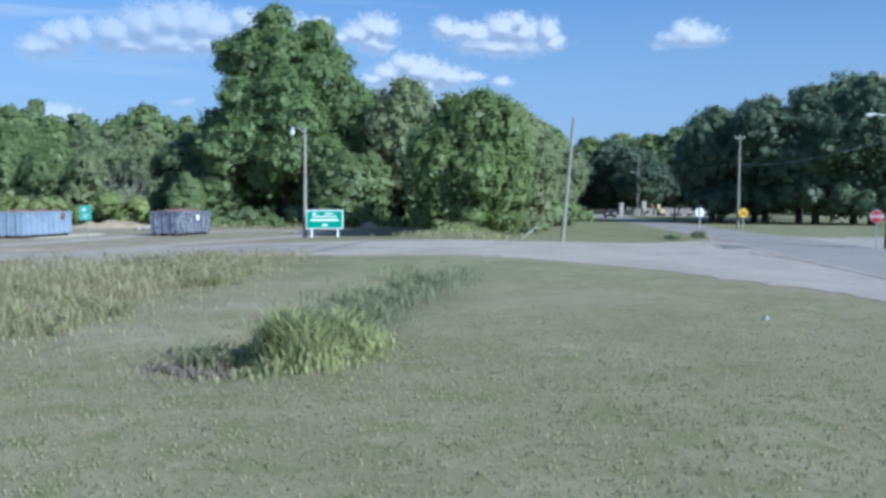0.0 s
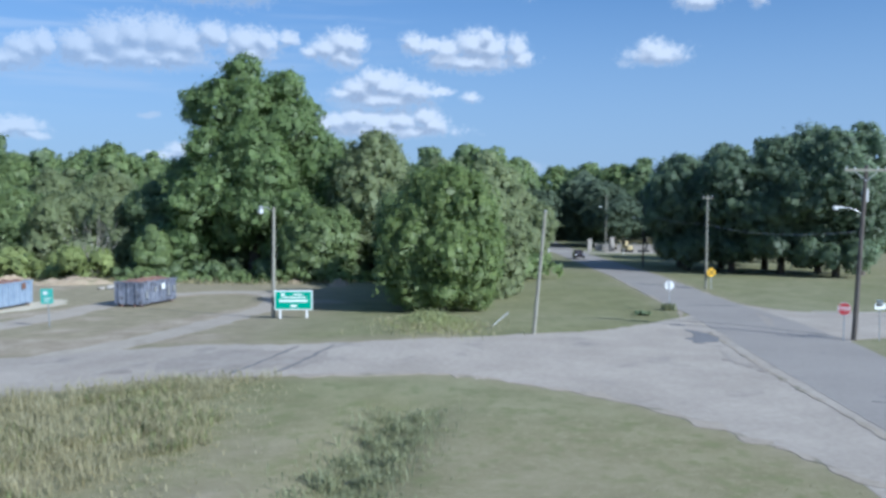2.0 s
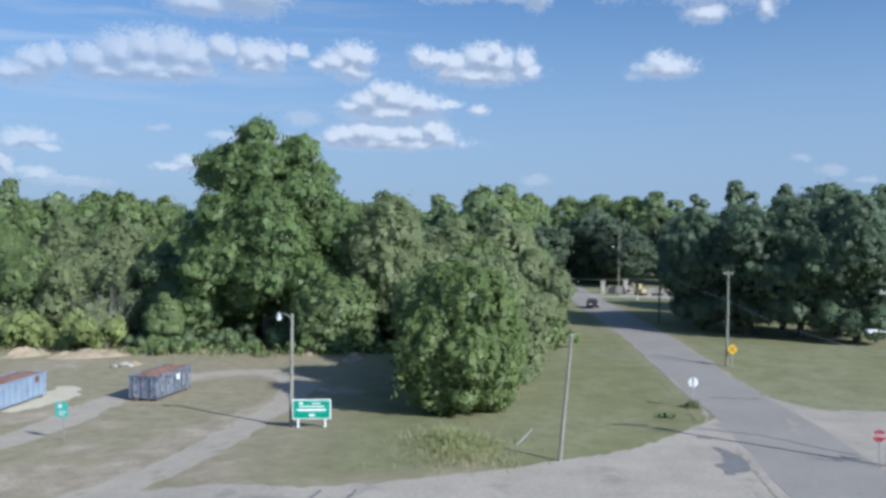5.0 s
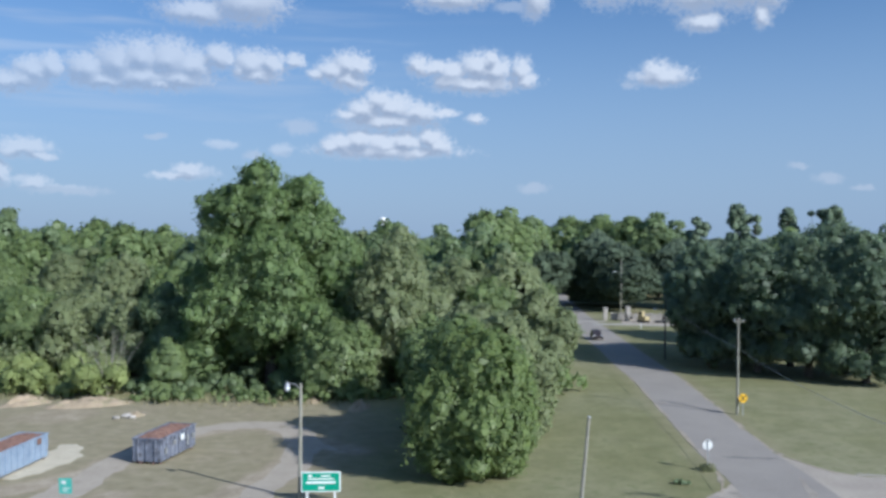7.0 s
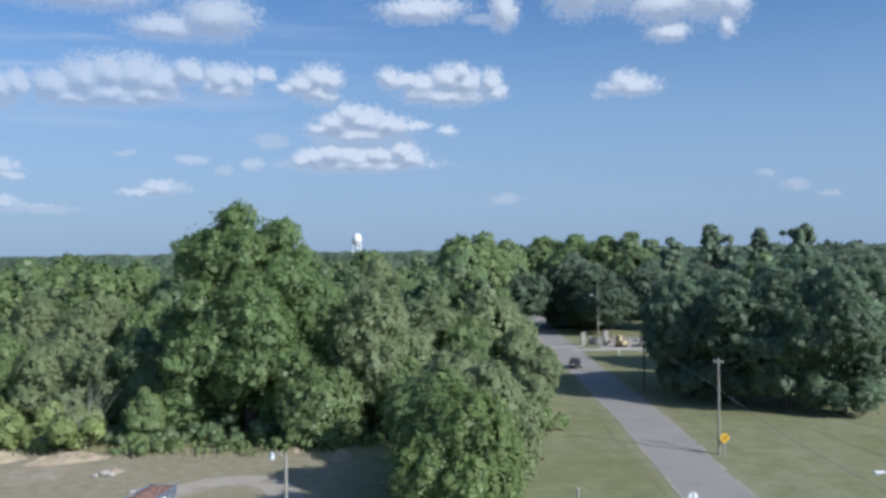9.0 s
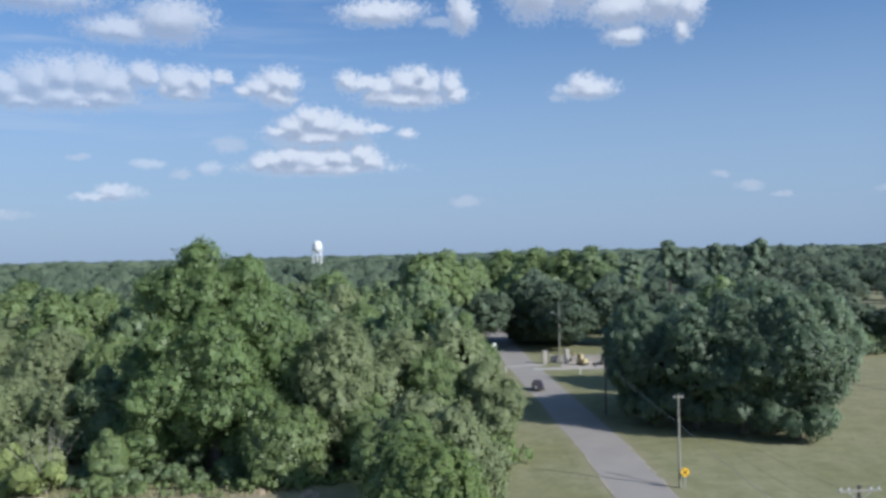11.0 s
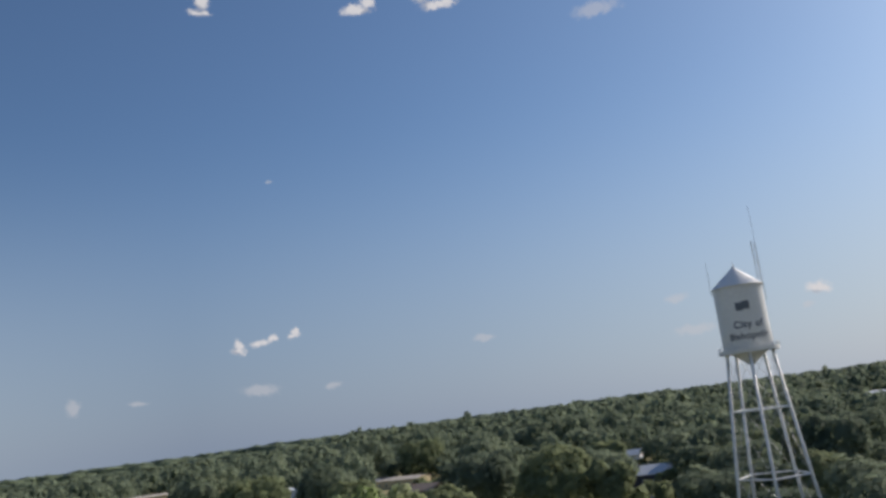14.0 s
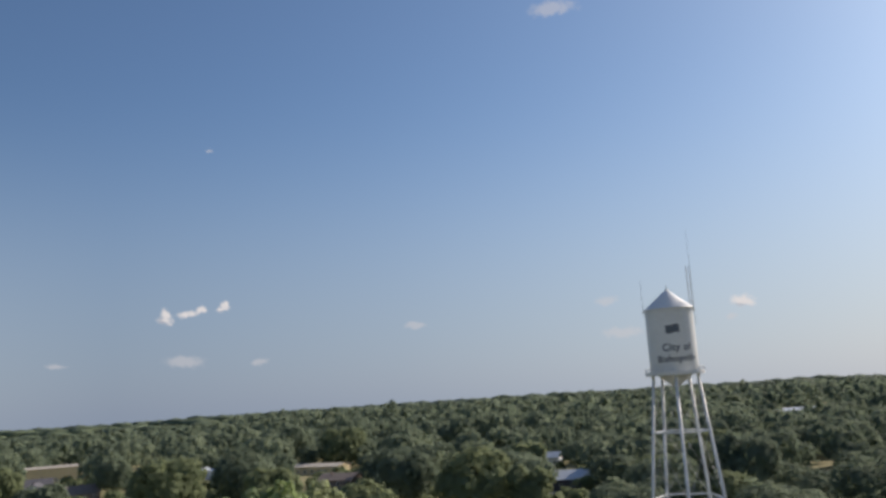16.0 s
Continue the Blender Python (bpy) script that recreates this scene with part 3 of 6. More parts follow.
TRACK_A = glide([(-60, 47), (-44, 56), (-34, 61.5), (-28.5, 67.5), (-26.5, 76), (-22, 82.5), (-17.5, 83), (-14.3, 78), (-13.6, 71), (-16, 63), (-19, 54), (-20, 46)], 120)
TRACK_B = glide([(-9, 74), (-12, 77), (-15, 79)], 12)
BARE = [(-24.4, 61.5, 1.3, 1.1), (-23.7, 54.7, 2.4, 0.9), (-24.1, 49.6, 3.0, 1.0), (-19.5, 60, 1.0, 0.9), (-40, 88, 7, 0.75), (-33, 90, 6, 0.6), (-25, 90, 6, 0.55), (-20, 48, 5, 0.95), (-26, 47, 6, 1.0), (-14, 49, 3.5, 0.8), (-30, 50, 5, 0.8), (-33, 55, 5, 0.5), (-45, 80, 9, 0.6), (-22, 61, 2.5, 0.5), (-8, 51, 3, 0.3), (-24, 60, 2, 0.5), (-6.9, 17.5, 1.9, 0.62), (-4.7, 14.6, 1.0, 0.85), (-6.2, 22.5, 2.0, 0.5), (-5.9, 27, 1.8, 0.36), (3.5, 24, 5.0, 0.24), (7, 17, 4.5, 0.2)]


def build_ground():
    grow = np.cumsum(1.6 * 1.28 ** np.arange(26))
    xs = np.r_[-90 - grow[::-1], np.arange(-90, 121, 1.0), 120 + grow]
    ys = np.r_[-20 - grow[::-1], np.arange(-20, 161, 1.0), 160 + grow]
    xs, ys = np.clip(xs, -4600, 4600), np.clip(ys, -4600, 4600)
    X, Y = np.meshgrid(xs, ys)
    Z = height(X, Y)
    nx, ny = len(xs), len(ys)
    idx = np.arange(nx * ny).reshape(ny, nx)
    quads = np.stack([idx[:-1, :-1], idx[:-1, 1:], idx[1:, 1:], idx[1:, :-1]], -1).reshape(-1, 4)
    me = fast_mesh("ground", np.stack([X, Y, Z], -1).reshape(-1, 3), [quads], GROUND, smooth=True)
    soil = 0.95 * np.clip(1.6 - near_path(X, Y, TRACK_A) / 1.5, 0, 1)
    soil = np.maximum(soil, 0.9 * np.clip(1.6 - near_path(X, Y, TRACK_B) / 1.2, 0, 1))
    lot = np.clip((-5 - X) / 6, 0, 1) * np.clip((Y - 43) / 4, 0, 1) * np.clip((99 - Y) / 5, 0, 1) * np.clip((X + 90) / 10, 0, 1)
    soil = np.maximum(soil, 0.5 * lot)
    for bx, by, r, k in BARE:
        soil = np.maximum(soil, k * np.exp(-((X - bx) ** 2 + (Y - by) ** 2) / r**2))
    soil = np.maximum(soil, 0.5 * np.exp(-(near_path(X, Y, SIDE_TOP[::6]) / 2.2) ** 2) * (X < 2))
    soil = np.maximum(soil, 0.42 * np.exp(-(near_path(X, Y, SIDE_LOW[::6]) / 1.1) ** 2))
    soil = np.maximum(soil, 0.34 * np.exp(-(near_path(X, Y, glide(MAIN_MID, 160)) / 4.6) ** 4))
    at = me.attributes.new("soil", "FLOAT", "POINT")
    at.data.foreach_set("value", soil.ravel().astype(np.float32))
    lawn = np.clip((36 - Y) / 8, 0, 1) * np.clip((X + 60) / 20, 0, 1)
    lawn = np.maximum(lawn, 0.75 * np.clip((X - 55) / 12, 0, 1) * np.clip((Y - 70) / 15, 0, 1))
    at = me.attributes.new("dryness", "FLOAT", "POINT")
    at.data.foreach_set("value", lawn.ravel().astype(np.float32))
    tagged(new("ground", me), "mown grass with dry patches and pale sandy tracks", "ground", kind="structure")


# edges of the side road, of the main road and of the cross street
SIDE_TOP = glide([(-160, -24), (-90, 12), (-45, 34), (-24.1, 43.0), (-13.7, 46), (-6.3, 45.4), (1.3, 48.2), (5.4, 51.2), (10.2, 54.4), (14.2, 58.8), (18.2, 63.6), (21, 67)], 420)
SIDE_LOW = glide([(-156, -34), (-86, 3), (-40, 25), (-18.3, 34.3), (-11.9, 37.3), (-6, 37.6), (0, 38), (2.5, 37.2), (7.1, 33.9), (10.6, 28.1), (12.5, 22.5), (15.5, 14)], 420)
MAIN_MID = [(9, -70), (13.5, -25), (16.2, 0), (18.6, 25), (20.3, 45), (22.2, 60), (23.0, 76), (23.7, 86), (24.5, 95), (25.7, 112), (26.9, 140), (28.6, 184), (30.2, 214), (33, 252), (37, 290)]
CROSS_TOP = [(25.6, 77), (26.6, 71.4), (29.4, 67.2), (35, 66.4), (60, 63.6), (120, 62), (220, 60)]
CROSS_LOW = [(22.6, 44), (24.2, 50.2), (27.2, 52.6), (35, 53.4), (60, 54.4), (120, 55), (220, 53)]


def ruled(name, edge_a, edge_b, lift, mat, across=10, ragged=0.0, seed=1):
    rng = np.random.default_rng(seed)
    a, b = np.array(edge_a, float), np.array(edge_b, float)
    if ragged:
        n = b - a
        n /= np.linalg.norm(n, axis=1)[:, None]
        w = np.array([1, 2, 3, 2, 1]) / 4.4
        a = a + n * np.convolve(rng.normal(0, ragged, len(a)), w, "same")[:, None]
        b = b + n * np.convolve(rng.normal(0, ragged, len(b)), w, "same")[:, None]
    f = np.linspace(0, 1, across)[None, :, None]
    P = a[:, None] * (1 - f) + b[:, None] * f
    Z = height(P[..., 0], P[..., 1]) + lift
    n, m = P.shape[:2]
    idx = np.arange(n * m).reshape(n, m)
    quads = np.stack([idx[:-1, :-1], idx[1:, :-1], idx[1:, 1:], idx[:-1, 1:]], -1).reshape(-1, 4)
    V = np.concatenate([P, Z[..., None]], -1).reshape(-1, 3)
    # a thin skirt gives the surface its thickness
    rim = np.r_[idx[0, :], idx[1:, -1], idx[-1, -2::-1], idx[-2:0:-1, 0]]
    low = V[rim].copy()
    low[:, 2] -= lift + 0.12
    k = len(V)
    j = np.arange(len(rim))
    skirt = np.stack([rim, k + j, k + (j + 1) % len(rim), rim[(j + 1) % len(rim)]], -1)
    return fast_mesh(name, np.vstack([V, low]), [quads, skirt], mat)


def ribbon(points, width, n):
    c = glide(points, n)
    t = np.gradient(c, axis=0)
    t /= np.linalg.norm(t, axis=1)[:, None]
    s = np.stack([-t[:, 1], t[:, 0]], -1) * (np.interp(np.linspace(0, 1, n), np.linspace(0, 1, len(width)), width) / 2)[:, None] if isinstance(width, (list, tuple)) else np.stack([-t[:, 1], t[:, 0]], -1) * width / 2
    return c + s, c - s


build_ground()
tagged(new("road_side", ruled("road_side", SIDE_TOP, SIDE_LOW, 0.010, APRON, 14, 0.13, 3)), "pale worn asphalt side road with crumbling edges", "road", kind="structure")
shoulder = ribbon([(9, -60), (12.2, -5), (14.2, 20), (16.4, 40)], 5.5, 40)
tagged(new("road_shoulder", ruled("road_shoulder", *shoulder, 0.006, APRON, 5, 0.1, 4)), "pale broken asphalt shoulder beside the main road", "road", kind="structure")
tagged(new("road_cross", ruled("road_cross", glide(CROSS_TOP, 60), glide(CROSS_LOW, 60), 0.014, APRON, 8, 0.05, 5)), "pale asphalt cross street", "road", kind="structure")
tagged(new("road_main", ruled("road_main", *ribbon(MAIN_MID, [7.0, 7.0, 7.0, 7.0, 6.9, 6.6, 6.3, 6.3, 6.4, 6.5, 6.5, 6.5, 6.5, 6.5], 160), 0.018, ASPHALT, 6, 0.07, 6)), "grey worn asphalt main road leading into the trees", "road", kind="structure")


def uneven(seed, most, n=40):
    """Widths of a crumbling edge that swells and runs out."""
    r = np.random.default_rng(seed)
    return list(most * np.clip(r.normal(0.45, 0.42, n), 0.06, 1.3))


def strip(name, points, width, lift, mat, label, n=30, ragged=0.06, seed=9):
    return tagged(new(name, ruled(name, *ribbon(points, width, n), lift, mat, 3 + int(3 * float(np.max(width))), ragged, seed)), label, "road marking", kind="structure")


strip("road_patch", [(15.3, 49.6), (16.0, 51.4), (16.7, 53.4), (16.4, 56.0)], [0.5, 1.7, 1.9, 1.2, 0.4], 0.024, PATCHED, "dark broken asphalt patch at the junction", 30, 0.16)
strip("road_patch", [(15.6, 40.6), (15.2, 43.0), (15.3, 46.4)], [0.1, 0.7, 0.5, 0.15], 0.024, APRON_GREY, "dark crumbled cracks beside the old road edge", 40, 0.16, 25)
strip("road_patch", [(22.2, 54.4), (22.8, 53.4), (23.3, 52.8)], [0.2, 0.6, 0.2], 0.027, PATCHED, "small dark asphalt patch on the main road", 14, 0.08, 26)
strip("road_patch", [(25.1, 66.8), (23.7, 61.3), (22.9, 58.4)], [0.2, 0.45, 0.4, 0.2], 0.027, APRON_GREY, "dark worn streak on the main road", 30, 0.12, 27)
strip("road_patch", [(16.0, 58.8), (16.8, 58.2)], 0.35, 0.024, PATCHED, "small dark asphalt patch at the junction", 8, 0.08, 28)
strip("road_patch", [(-13.2, 40.4), (-10, 41.2), (-5.4, 41.4)], [2.6, 4.2, 5.0, 4.2, 3.2], 0.015, APRON_GREY, "grey cracked asphalt on the side road", 60, 0.28, 19)
strip("road_patch", [(-15.3, 38.4), (-14.0, 40.1)], [0.4, 0.9, 0.3], 0.019, APRON_GREY, "grey cracked asphalt on the side road", 14, 0.2, 29)
# an overhead cable's shadow, painted on the road as a dark strip
strip("road_seam_or_shadow", [(17.3, 61.2), (19.1, 60.1), (20.9, 58.9), (24.7, 54.2)], 0.15, 0.031, TAR_OR_SHADOW, "cable shadow painted dark across the junction", 60, 0.05, 11)
strip("road_seam_or_shadow", [(17.6, 55.6), (16.7, 49.2), (15.9, 42), (15.5, 36.8), (14.8, 26)], uneven(71, 0.34, 50), 0.028, CRUMBLE, "pale crumbled joint along the old road edge", 160, 0.05, 12)
strip("road_seam_or_shadow", [(17.4, 34.4), (19.6, 33.4), (24, 31)], 0.12, 0.031, TAR_OR_SHADOW, "dark tar seam across the main road", 30, 0.03, 13)
strip("road_seam_or_shadow", [(-9.2, 38.2), (-8.2, 41), (-7.2, 44.6)], 0.17, 0.031, TAR_OR_SHADOW, "dark tar seam on the side road", 40, 0.04, 14)
strip("road_seam_or_shadow", [(-7.2, 38.2), (-6.3, 41), (-5.4, 44.6)], 0.17, 0.031, TAR_OR_SHADOW, "dark tar seam on the side road", 40, 0.04, 15)
strip("road_seam_or_shadow", [(21.1, 72.7), (23.4, 72.3), (25.4, 72.0)], 0.24, 0.031, TAR_OR_SHADOW, "dark broken tar seam across the main road", 34, 0.10, 16)
strip("road_seam_or_shadow", [(22.4, 97.0), (24.8, 94.0), (27.0, 90.8)], 0.30, 0.031, TAR_OR_SHADOW, "dark tar seam across the main road", 26, 0.07, 17)
strip("road_edge", [(17.9, 62.6), (19.2, 68), (20.1, 78), (21.3, 95), (22.5, 112)], uneven(72, 0.42), 0.022, CRUMBLE, "pale sandy crumbled edge of the main road", 120, 0.07, 22)
strip("road_edge", [(28.4, 67.2), (26.6, 72), (26.3, 78), (27.7, 95), (28.9, 112)], uneven(73, 0.40), 0.022, CRUMBLE, "pale sandy crumbled edge of the main road", 120, 0.07, 23)
strip("road_edge", [(-10, 37.5), (-6, 37.6), (0, 38), (2.5, 37.2), (7.1, 33.9), (10.6, 28.1), (12.5, 22.5), (15.5, 14)], uneven(74, 0.75, 60), 0.016, CRUMBLE, "pale sandy crumbled edge of the side road", 190, 0.13, 36)
strip("dirt_track", [(-62, 40), (-46, 46.5), (-36, 50.5), (-29.8, 55.5), (-28.0, 64), (-27.4, 72), (-24.4, 81.6), (-18.4, 84.0), (-14.4, 79.0), (-13.4, 70), (-14.6, 61.5), (-15.6, 54), (-17.5, 47.5), (-20, 41.5)], [5, 4, 3.4, 3.0, 2.6, 2.6, 2.9, 3.0, 2.3, 2.4, 2.6, 4.2], 0.006, DIRT, "pale sandy dirt track looping over the lot", 260, 0.16, 24)
strip("sand_patch", [(-34.0, 65.6), (-33.2, 68.0), (-32.9, 70.5), (-33.2, 73.0), (-33.6, 76.2)], [0.9, 2.6, 3.4, 3.2, 1.2], 0.012, SAND_PALE, "patch of pale spilt sand beside the blue skip", 40, 0.2, 41)
strip("dirt_track", [(-13.6, 77), (-12.4, 75.8), (-10.6, 74.4)], [2.4, 1.6, 0.5], 0.011, DIRT, "short sandy spur of the dirt track", 24, 0.12, 34)
strip("road_patch", [(24.6, 186), (29, 187), (34, 187.5)], 1.8, 0.06, CONCRETE_OLD, "pale concrete driveway mouth", 10, 0.1, 20)
strip("field_track", [(80, 152), (82.6, 145), (84.9, 132.3), (86, 121.2), (87.8, 107.7), (90, 96)], 0.5, 0.02, SOIL_DARK, "dark worn line across the mown field", 80, 0.12, 35)
strip("driveway", [(30, 181), (38, 180.5), (50, 178)], 3.2, 0.05, CONCRETE_OLD, "pale concrete driveway to the fenced yard", 20, 0.08, 21)


def kerb(points, label, mat, n=60):
    a, b = ribbon(points, 0.18, n)
    tagged(new("kerb", ruled("kerb", a, b, 0.11, mat, 3, 0.0)), label, "kerb", kind="structure")


kerb([(29.6, 67.3), (35, 66.5), (60, 64.2)], "low weathered kerb along the cross street", CONCRETE_OLD)

# ------------------------------------------------------------------ trees
ICO = {}


def ico(level):
    if level not in ICO:
        bm = bmesh.new()
        bmesh.ops.create_icosphere(bm, subdivisions=level, radius=1.0)
        ICO[level] = (np.array([v.co[:] for v in bm.verts]), np.array([[v.index for v in f.verts] for f in bm.faces]))
        bm.free()
    return ICO[level]


def sphere_points(rng, n):
    v = rng.normal(size=(n, 3))
    return v / np.linalg.norm(v, axis=1)[:, None]


def ripple(rng, p, wave, waves=7):
    """A smooth random field of that wavelength at the points p, about -1 to 1, and its slope."""
    w = sphere_points(rng, waves) * (2 * math.pi / wave) * rng.uniform(0.7, 1.4, (waves, 1))
    ph = rng.uniform(0, 2 * math.pi, waves)
    arg = p @ w.T + ph
    return np.sin(arg).sum(1) / math.sqrt(waves), (np.cos(arg) @ w) / math.sqrt(waves)


def leaf_quads(rng, p, nor, size, flat):
    n = len(p)
    t = np.cross(nor, sphere_points(rng, n))
    t /= np.linalg.norm(t, axis=1)[:, None] + 1e-9
    b = np.cross(nor, t)
    s = (size * rng.uniform(0.6, 1.35, n))[:, None]
    tip = nor * s * rng.uniform(-0.35, 0.25, (n, 1))
    return np.stack([p + t * s + tip, p + b * s * flat, p - t * s + tip, p - b * s * flat], 1).reshape(-1, 3)


def foliage(rng, lobes, leaves, size, tuft=1.9, flat=0.62, wild=0.42, fill=0.26, relief=0.17, lift=0.55):
    """Leaves over the rims of overlapping lobes that swell in tufts, and larger leaves just below. Returns verts, quads, normals."""
    lobes = np.array(lobes, float)
    squash = np.array([1, 1, 0.9])
    n = int(leaves * 2.6)
    w = lobes[:, 3] ** 2
    k = rng.choice(len(lobes), n, p=w / w.sum())
    d = sphere_points(rng, n) + np.array([0, 0, 0.22])
    d /= np.linalg.norm(d, axis=1)[:, None]
    r = lobes[k, 3]
    p = lobes[k, :3] + d * squash * r[:, None]
    big, slope = ripple(rng, p, tuft)
    small, slope2 = ripple(rng, p, tuft * 0.4)
    amp = np.minimum(relief * r, 0.26 * tuft)
    stray = np.where(rng.random(n) < 0.16, np.abs(rng.normal(0, 0.13, n)), 0) * r
    p = p + d * (amp * big + 0.35 * amp * small + rng.normal(0, 0.035, n) * r + stray)[:, None]
    hidden = p[:, 2] < 0.12
    for j in range(len(lobes)):
        hidden |= (np.linalg.norm((p - lobes[j, :3]) / squash, axis=1) < 0.84 * lobes[j, 3]) & (k != j)
    keep = np.where(~hidden)[0][:leaves]
    p, d, r = p[keep], d[keep], r[keep]
    soft = d - 0.42 * amp[keep][:, None] * slope[keep] - 0.12 * amp[keep][:, None] * slope2[keep] + rng.normal(0, 0.2, d.shape) + np.array([0, 0, lift])
    soft /= np.linalg.norm(soft, axis=1)[:, None]
    nor = soft + np.array([0, 0, 0.15]) + rng.normal(0, wild, d.shape)
    nor *= np.sign(np.sum(nor * d, 1) + 1e-9)[:, None]
    nor /= np.linalg.norm(nor, axis=1)[:, None]
    verts, normals = [leaf_quads(rng, p, nor, size, flat)], [np.repeat(soft, 4, 0)]
    if fill:
        # a closed layer of larger leaves below the outer ones
        m = np.arange(0, len(p), max(1, int(1 / fill)))
        verts.append(leaf_quads(rng, p[m] - d[m] * (0.12 * r[m] + 0.3 * size)[:, None], d[m], size * 2.3, 0.8))
        normals.append(np.repeat(soft[m], 4, 0))
    verts = np.concatenate(verts)
    verts[:, 2] = np.maximum(verts[:, 2], 0.02)
    return verts, np.arange(len(verts)).reshape(-1, 4), np.concatenate(normals)


def crown_lobes(rng, H, W, base, n, top=0.3):
    """Lobes that fill an egg of that height and width, from base to H."""
    lobes = []
    mid, half = (H + base) / 2, (H - base) / 2
    for i in range(n):
        d = sphere_points(rng, 1)[0]
        k = rng.uniform(0.42, 0.68)
        taper = 1 - top * max(0.0, d[2] * k) ** 1.2
        x, y, z = d[0] * W / 2 * k * taper, d[1] * W / 2 * k * taper, mid + d[2] * half * k
        r = W * rng.uniform(0.20, 0.30)
        r = min(r, H - z + 0.2, z - base * 0.4 + 0.4)
        lobes.append((x, y, z, max(r, 0.1 * W)))
    if base < 0.5:
        for i in range(7):
            a, k = 2 * math.pi * (i + rng.uniform(0, 0.8)) / 7, W * rng.uniform(0.22, 0.33)
            lobes.append((math.cos(a) * k, math.sin(a) * k, H * rng.uniform(0.09, 0.17), H * rng.uniform(0.10, 0.14)))
    lobes.append((0, 0, mid, W * 0.27))
    lobes.append((rng.uniform(-0.05, 0.05) * W, 0, H - W * 0.15, W * 0.15))
    return lobes


def dome_lobes(rng, H, W, n):
    """A broad rounded crown: one large mass with smaller ones round its shoulders."""
    lobes = [(0, 0, H * 0.52, min(W * 0.40, H * 0.46))]
    for i in range(n):
        a, k, r = 2 * math.pi * (i + rng.uniform(0, 0.7)) / n, W * rng.uniform(0.20, 0.30), W * rng.uniform(0.20, 0.27)
        lobes.append((math.cos(a) * k, math.sin(a) * k, min(H * rng.uniform(0.35, 0.78), H - r), r))
    return lobes


def trunk_mesh(rng, lobes, H, radius, limbs=6, fork=0.35):
    bm = bmesh.new()
    pts = [(0, 0, -0.3), (0.05 * radius, 0, H * 0.15), (rng.uniform(-0.2, 0.2), rng.uniform(-0.2, 0.2), H * fork), (rng.uniform(-0.4, 0.4), rng.uniform(-0.4, 0.4), H * 0.72)]
    rad = [radius * 1.35, radius, radius * 0.8, radius * 0.3]
    for i in range(3):
        tube(bm, pts[i], pts[i + 1], rad[i], rad[i + 1], 8, caps=False)
    order = rng.permutation(len(lobes))[:limbs]
    for k in order:
        x, y, z, r = lobes[k]
        f = rng.uniform(0.2, 0.55)
        a = Vector((0, 0, H * f * 0.8))
        b = Vector((x * 0.55, y * 0.55, (z + a.z) / 2))
        c = Vector((x, y, z))
        tube(bm, a, b, radius * 0.45, radius * 0.28, 6, caps=False)
        tube(bm, b, c, radius * 0.28, radius * 0.08, 6, caps=False)
    return bm


def tree(name, x, y, H, W, base, leaf, leaves, size, label, seed, lobes=None, nl=16, radius=None, bark=BARK, group="", tuft=1.9, turn=0.0, limbs=6, top=0.3):
    rng = np.random.default_rng(seed)
    lobes = lobes or crown_lobes(rng, H, W, base, nl, top)
    ob = thing(name, pose(x, y, hz(x, y), 0, 0, turn), label, "tree", group)
    part("trunk", trunk_mesh(rng, lobes, H, radius or 0.018 * H, limbs), bark, ob)
    v, q, nn = foliage(rng, lobes, leaves, size, tuft)
    part("crown", fast_mesh("crown", v, [q], leaf, True, nn), None, ob)
    return ob


# the tall tree at the far side of the sandy lot: a broad skirt and a tall double top
BIG = []
_r = np.random.default_rng(42)
for _ in range(34):
    a, k = _r.uniform(0, 2 * math.pi), _r.uniform(0.35, 1.0)
    z = _r.uniform(3.0, 16)
    spread = 11.2 * (1 - 0.25 * max(0, z - 9) / 6)
    BIG.append((math.cos(a) * spread * 1.12 * k + 0.4, math.sin(a) * 6.5 * k, z, _r.uniform(2.7, 3.8)))
for _ in range(16):
    a, k, z = _r.uniform(0, 2 * math.pi), _r.uniform(0.2, 1.0), _r.uniform(14, 22)
    BIG.append((math.cos(a) * 6.8 * k - 0.2, math.sin(a) * 4.5 * k, z, _r.uniform(2.3, 3.2)))
BIG += [(7.5, 0, 15.5, 3.0), (9.0, -1, 12.0, 3.2), (5.6, -1.0, 18.2, 2.6), (-1.4, 0, 25.2, 2.3), (-4.6, 0.5, 21.8, 1.9), (-6.0, 0, 19.6, 1.5), (4.2, -0.5, 23.4, 2.1), (6.4, 0, 20.4, 1.9), (-0.6, -1, 21, 2.8), (2.2, 0, 22.2, 2.4), (-2.6, 0, 23.0, 2.0)]
tree("tall_tree", -22.6, 107, 27, 22, 2, LEAF_CROWN, 62000, 0.19, "tall broad dark green tree with a double top", 7, lobes=BIG, radius=0.65, limbs=12)
tree("young_tree", 0.6, 66.0, 10.8, 9.4, 0.0, LEAF_BRIGHT, 30000, 0.145, "bushy bright green tree beside the side road", 12, nl=34, radius=0.22, limbs=8, top=0.35, tuft=1.7)

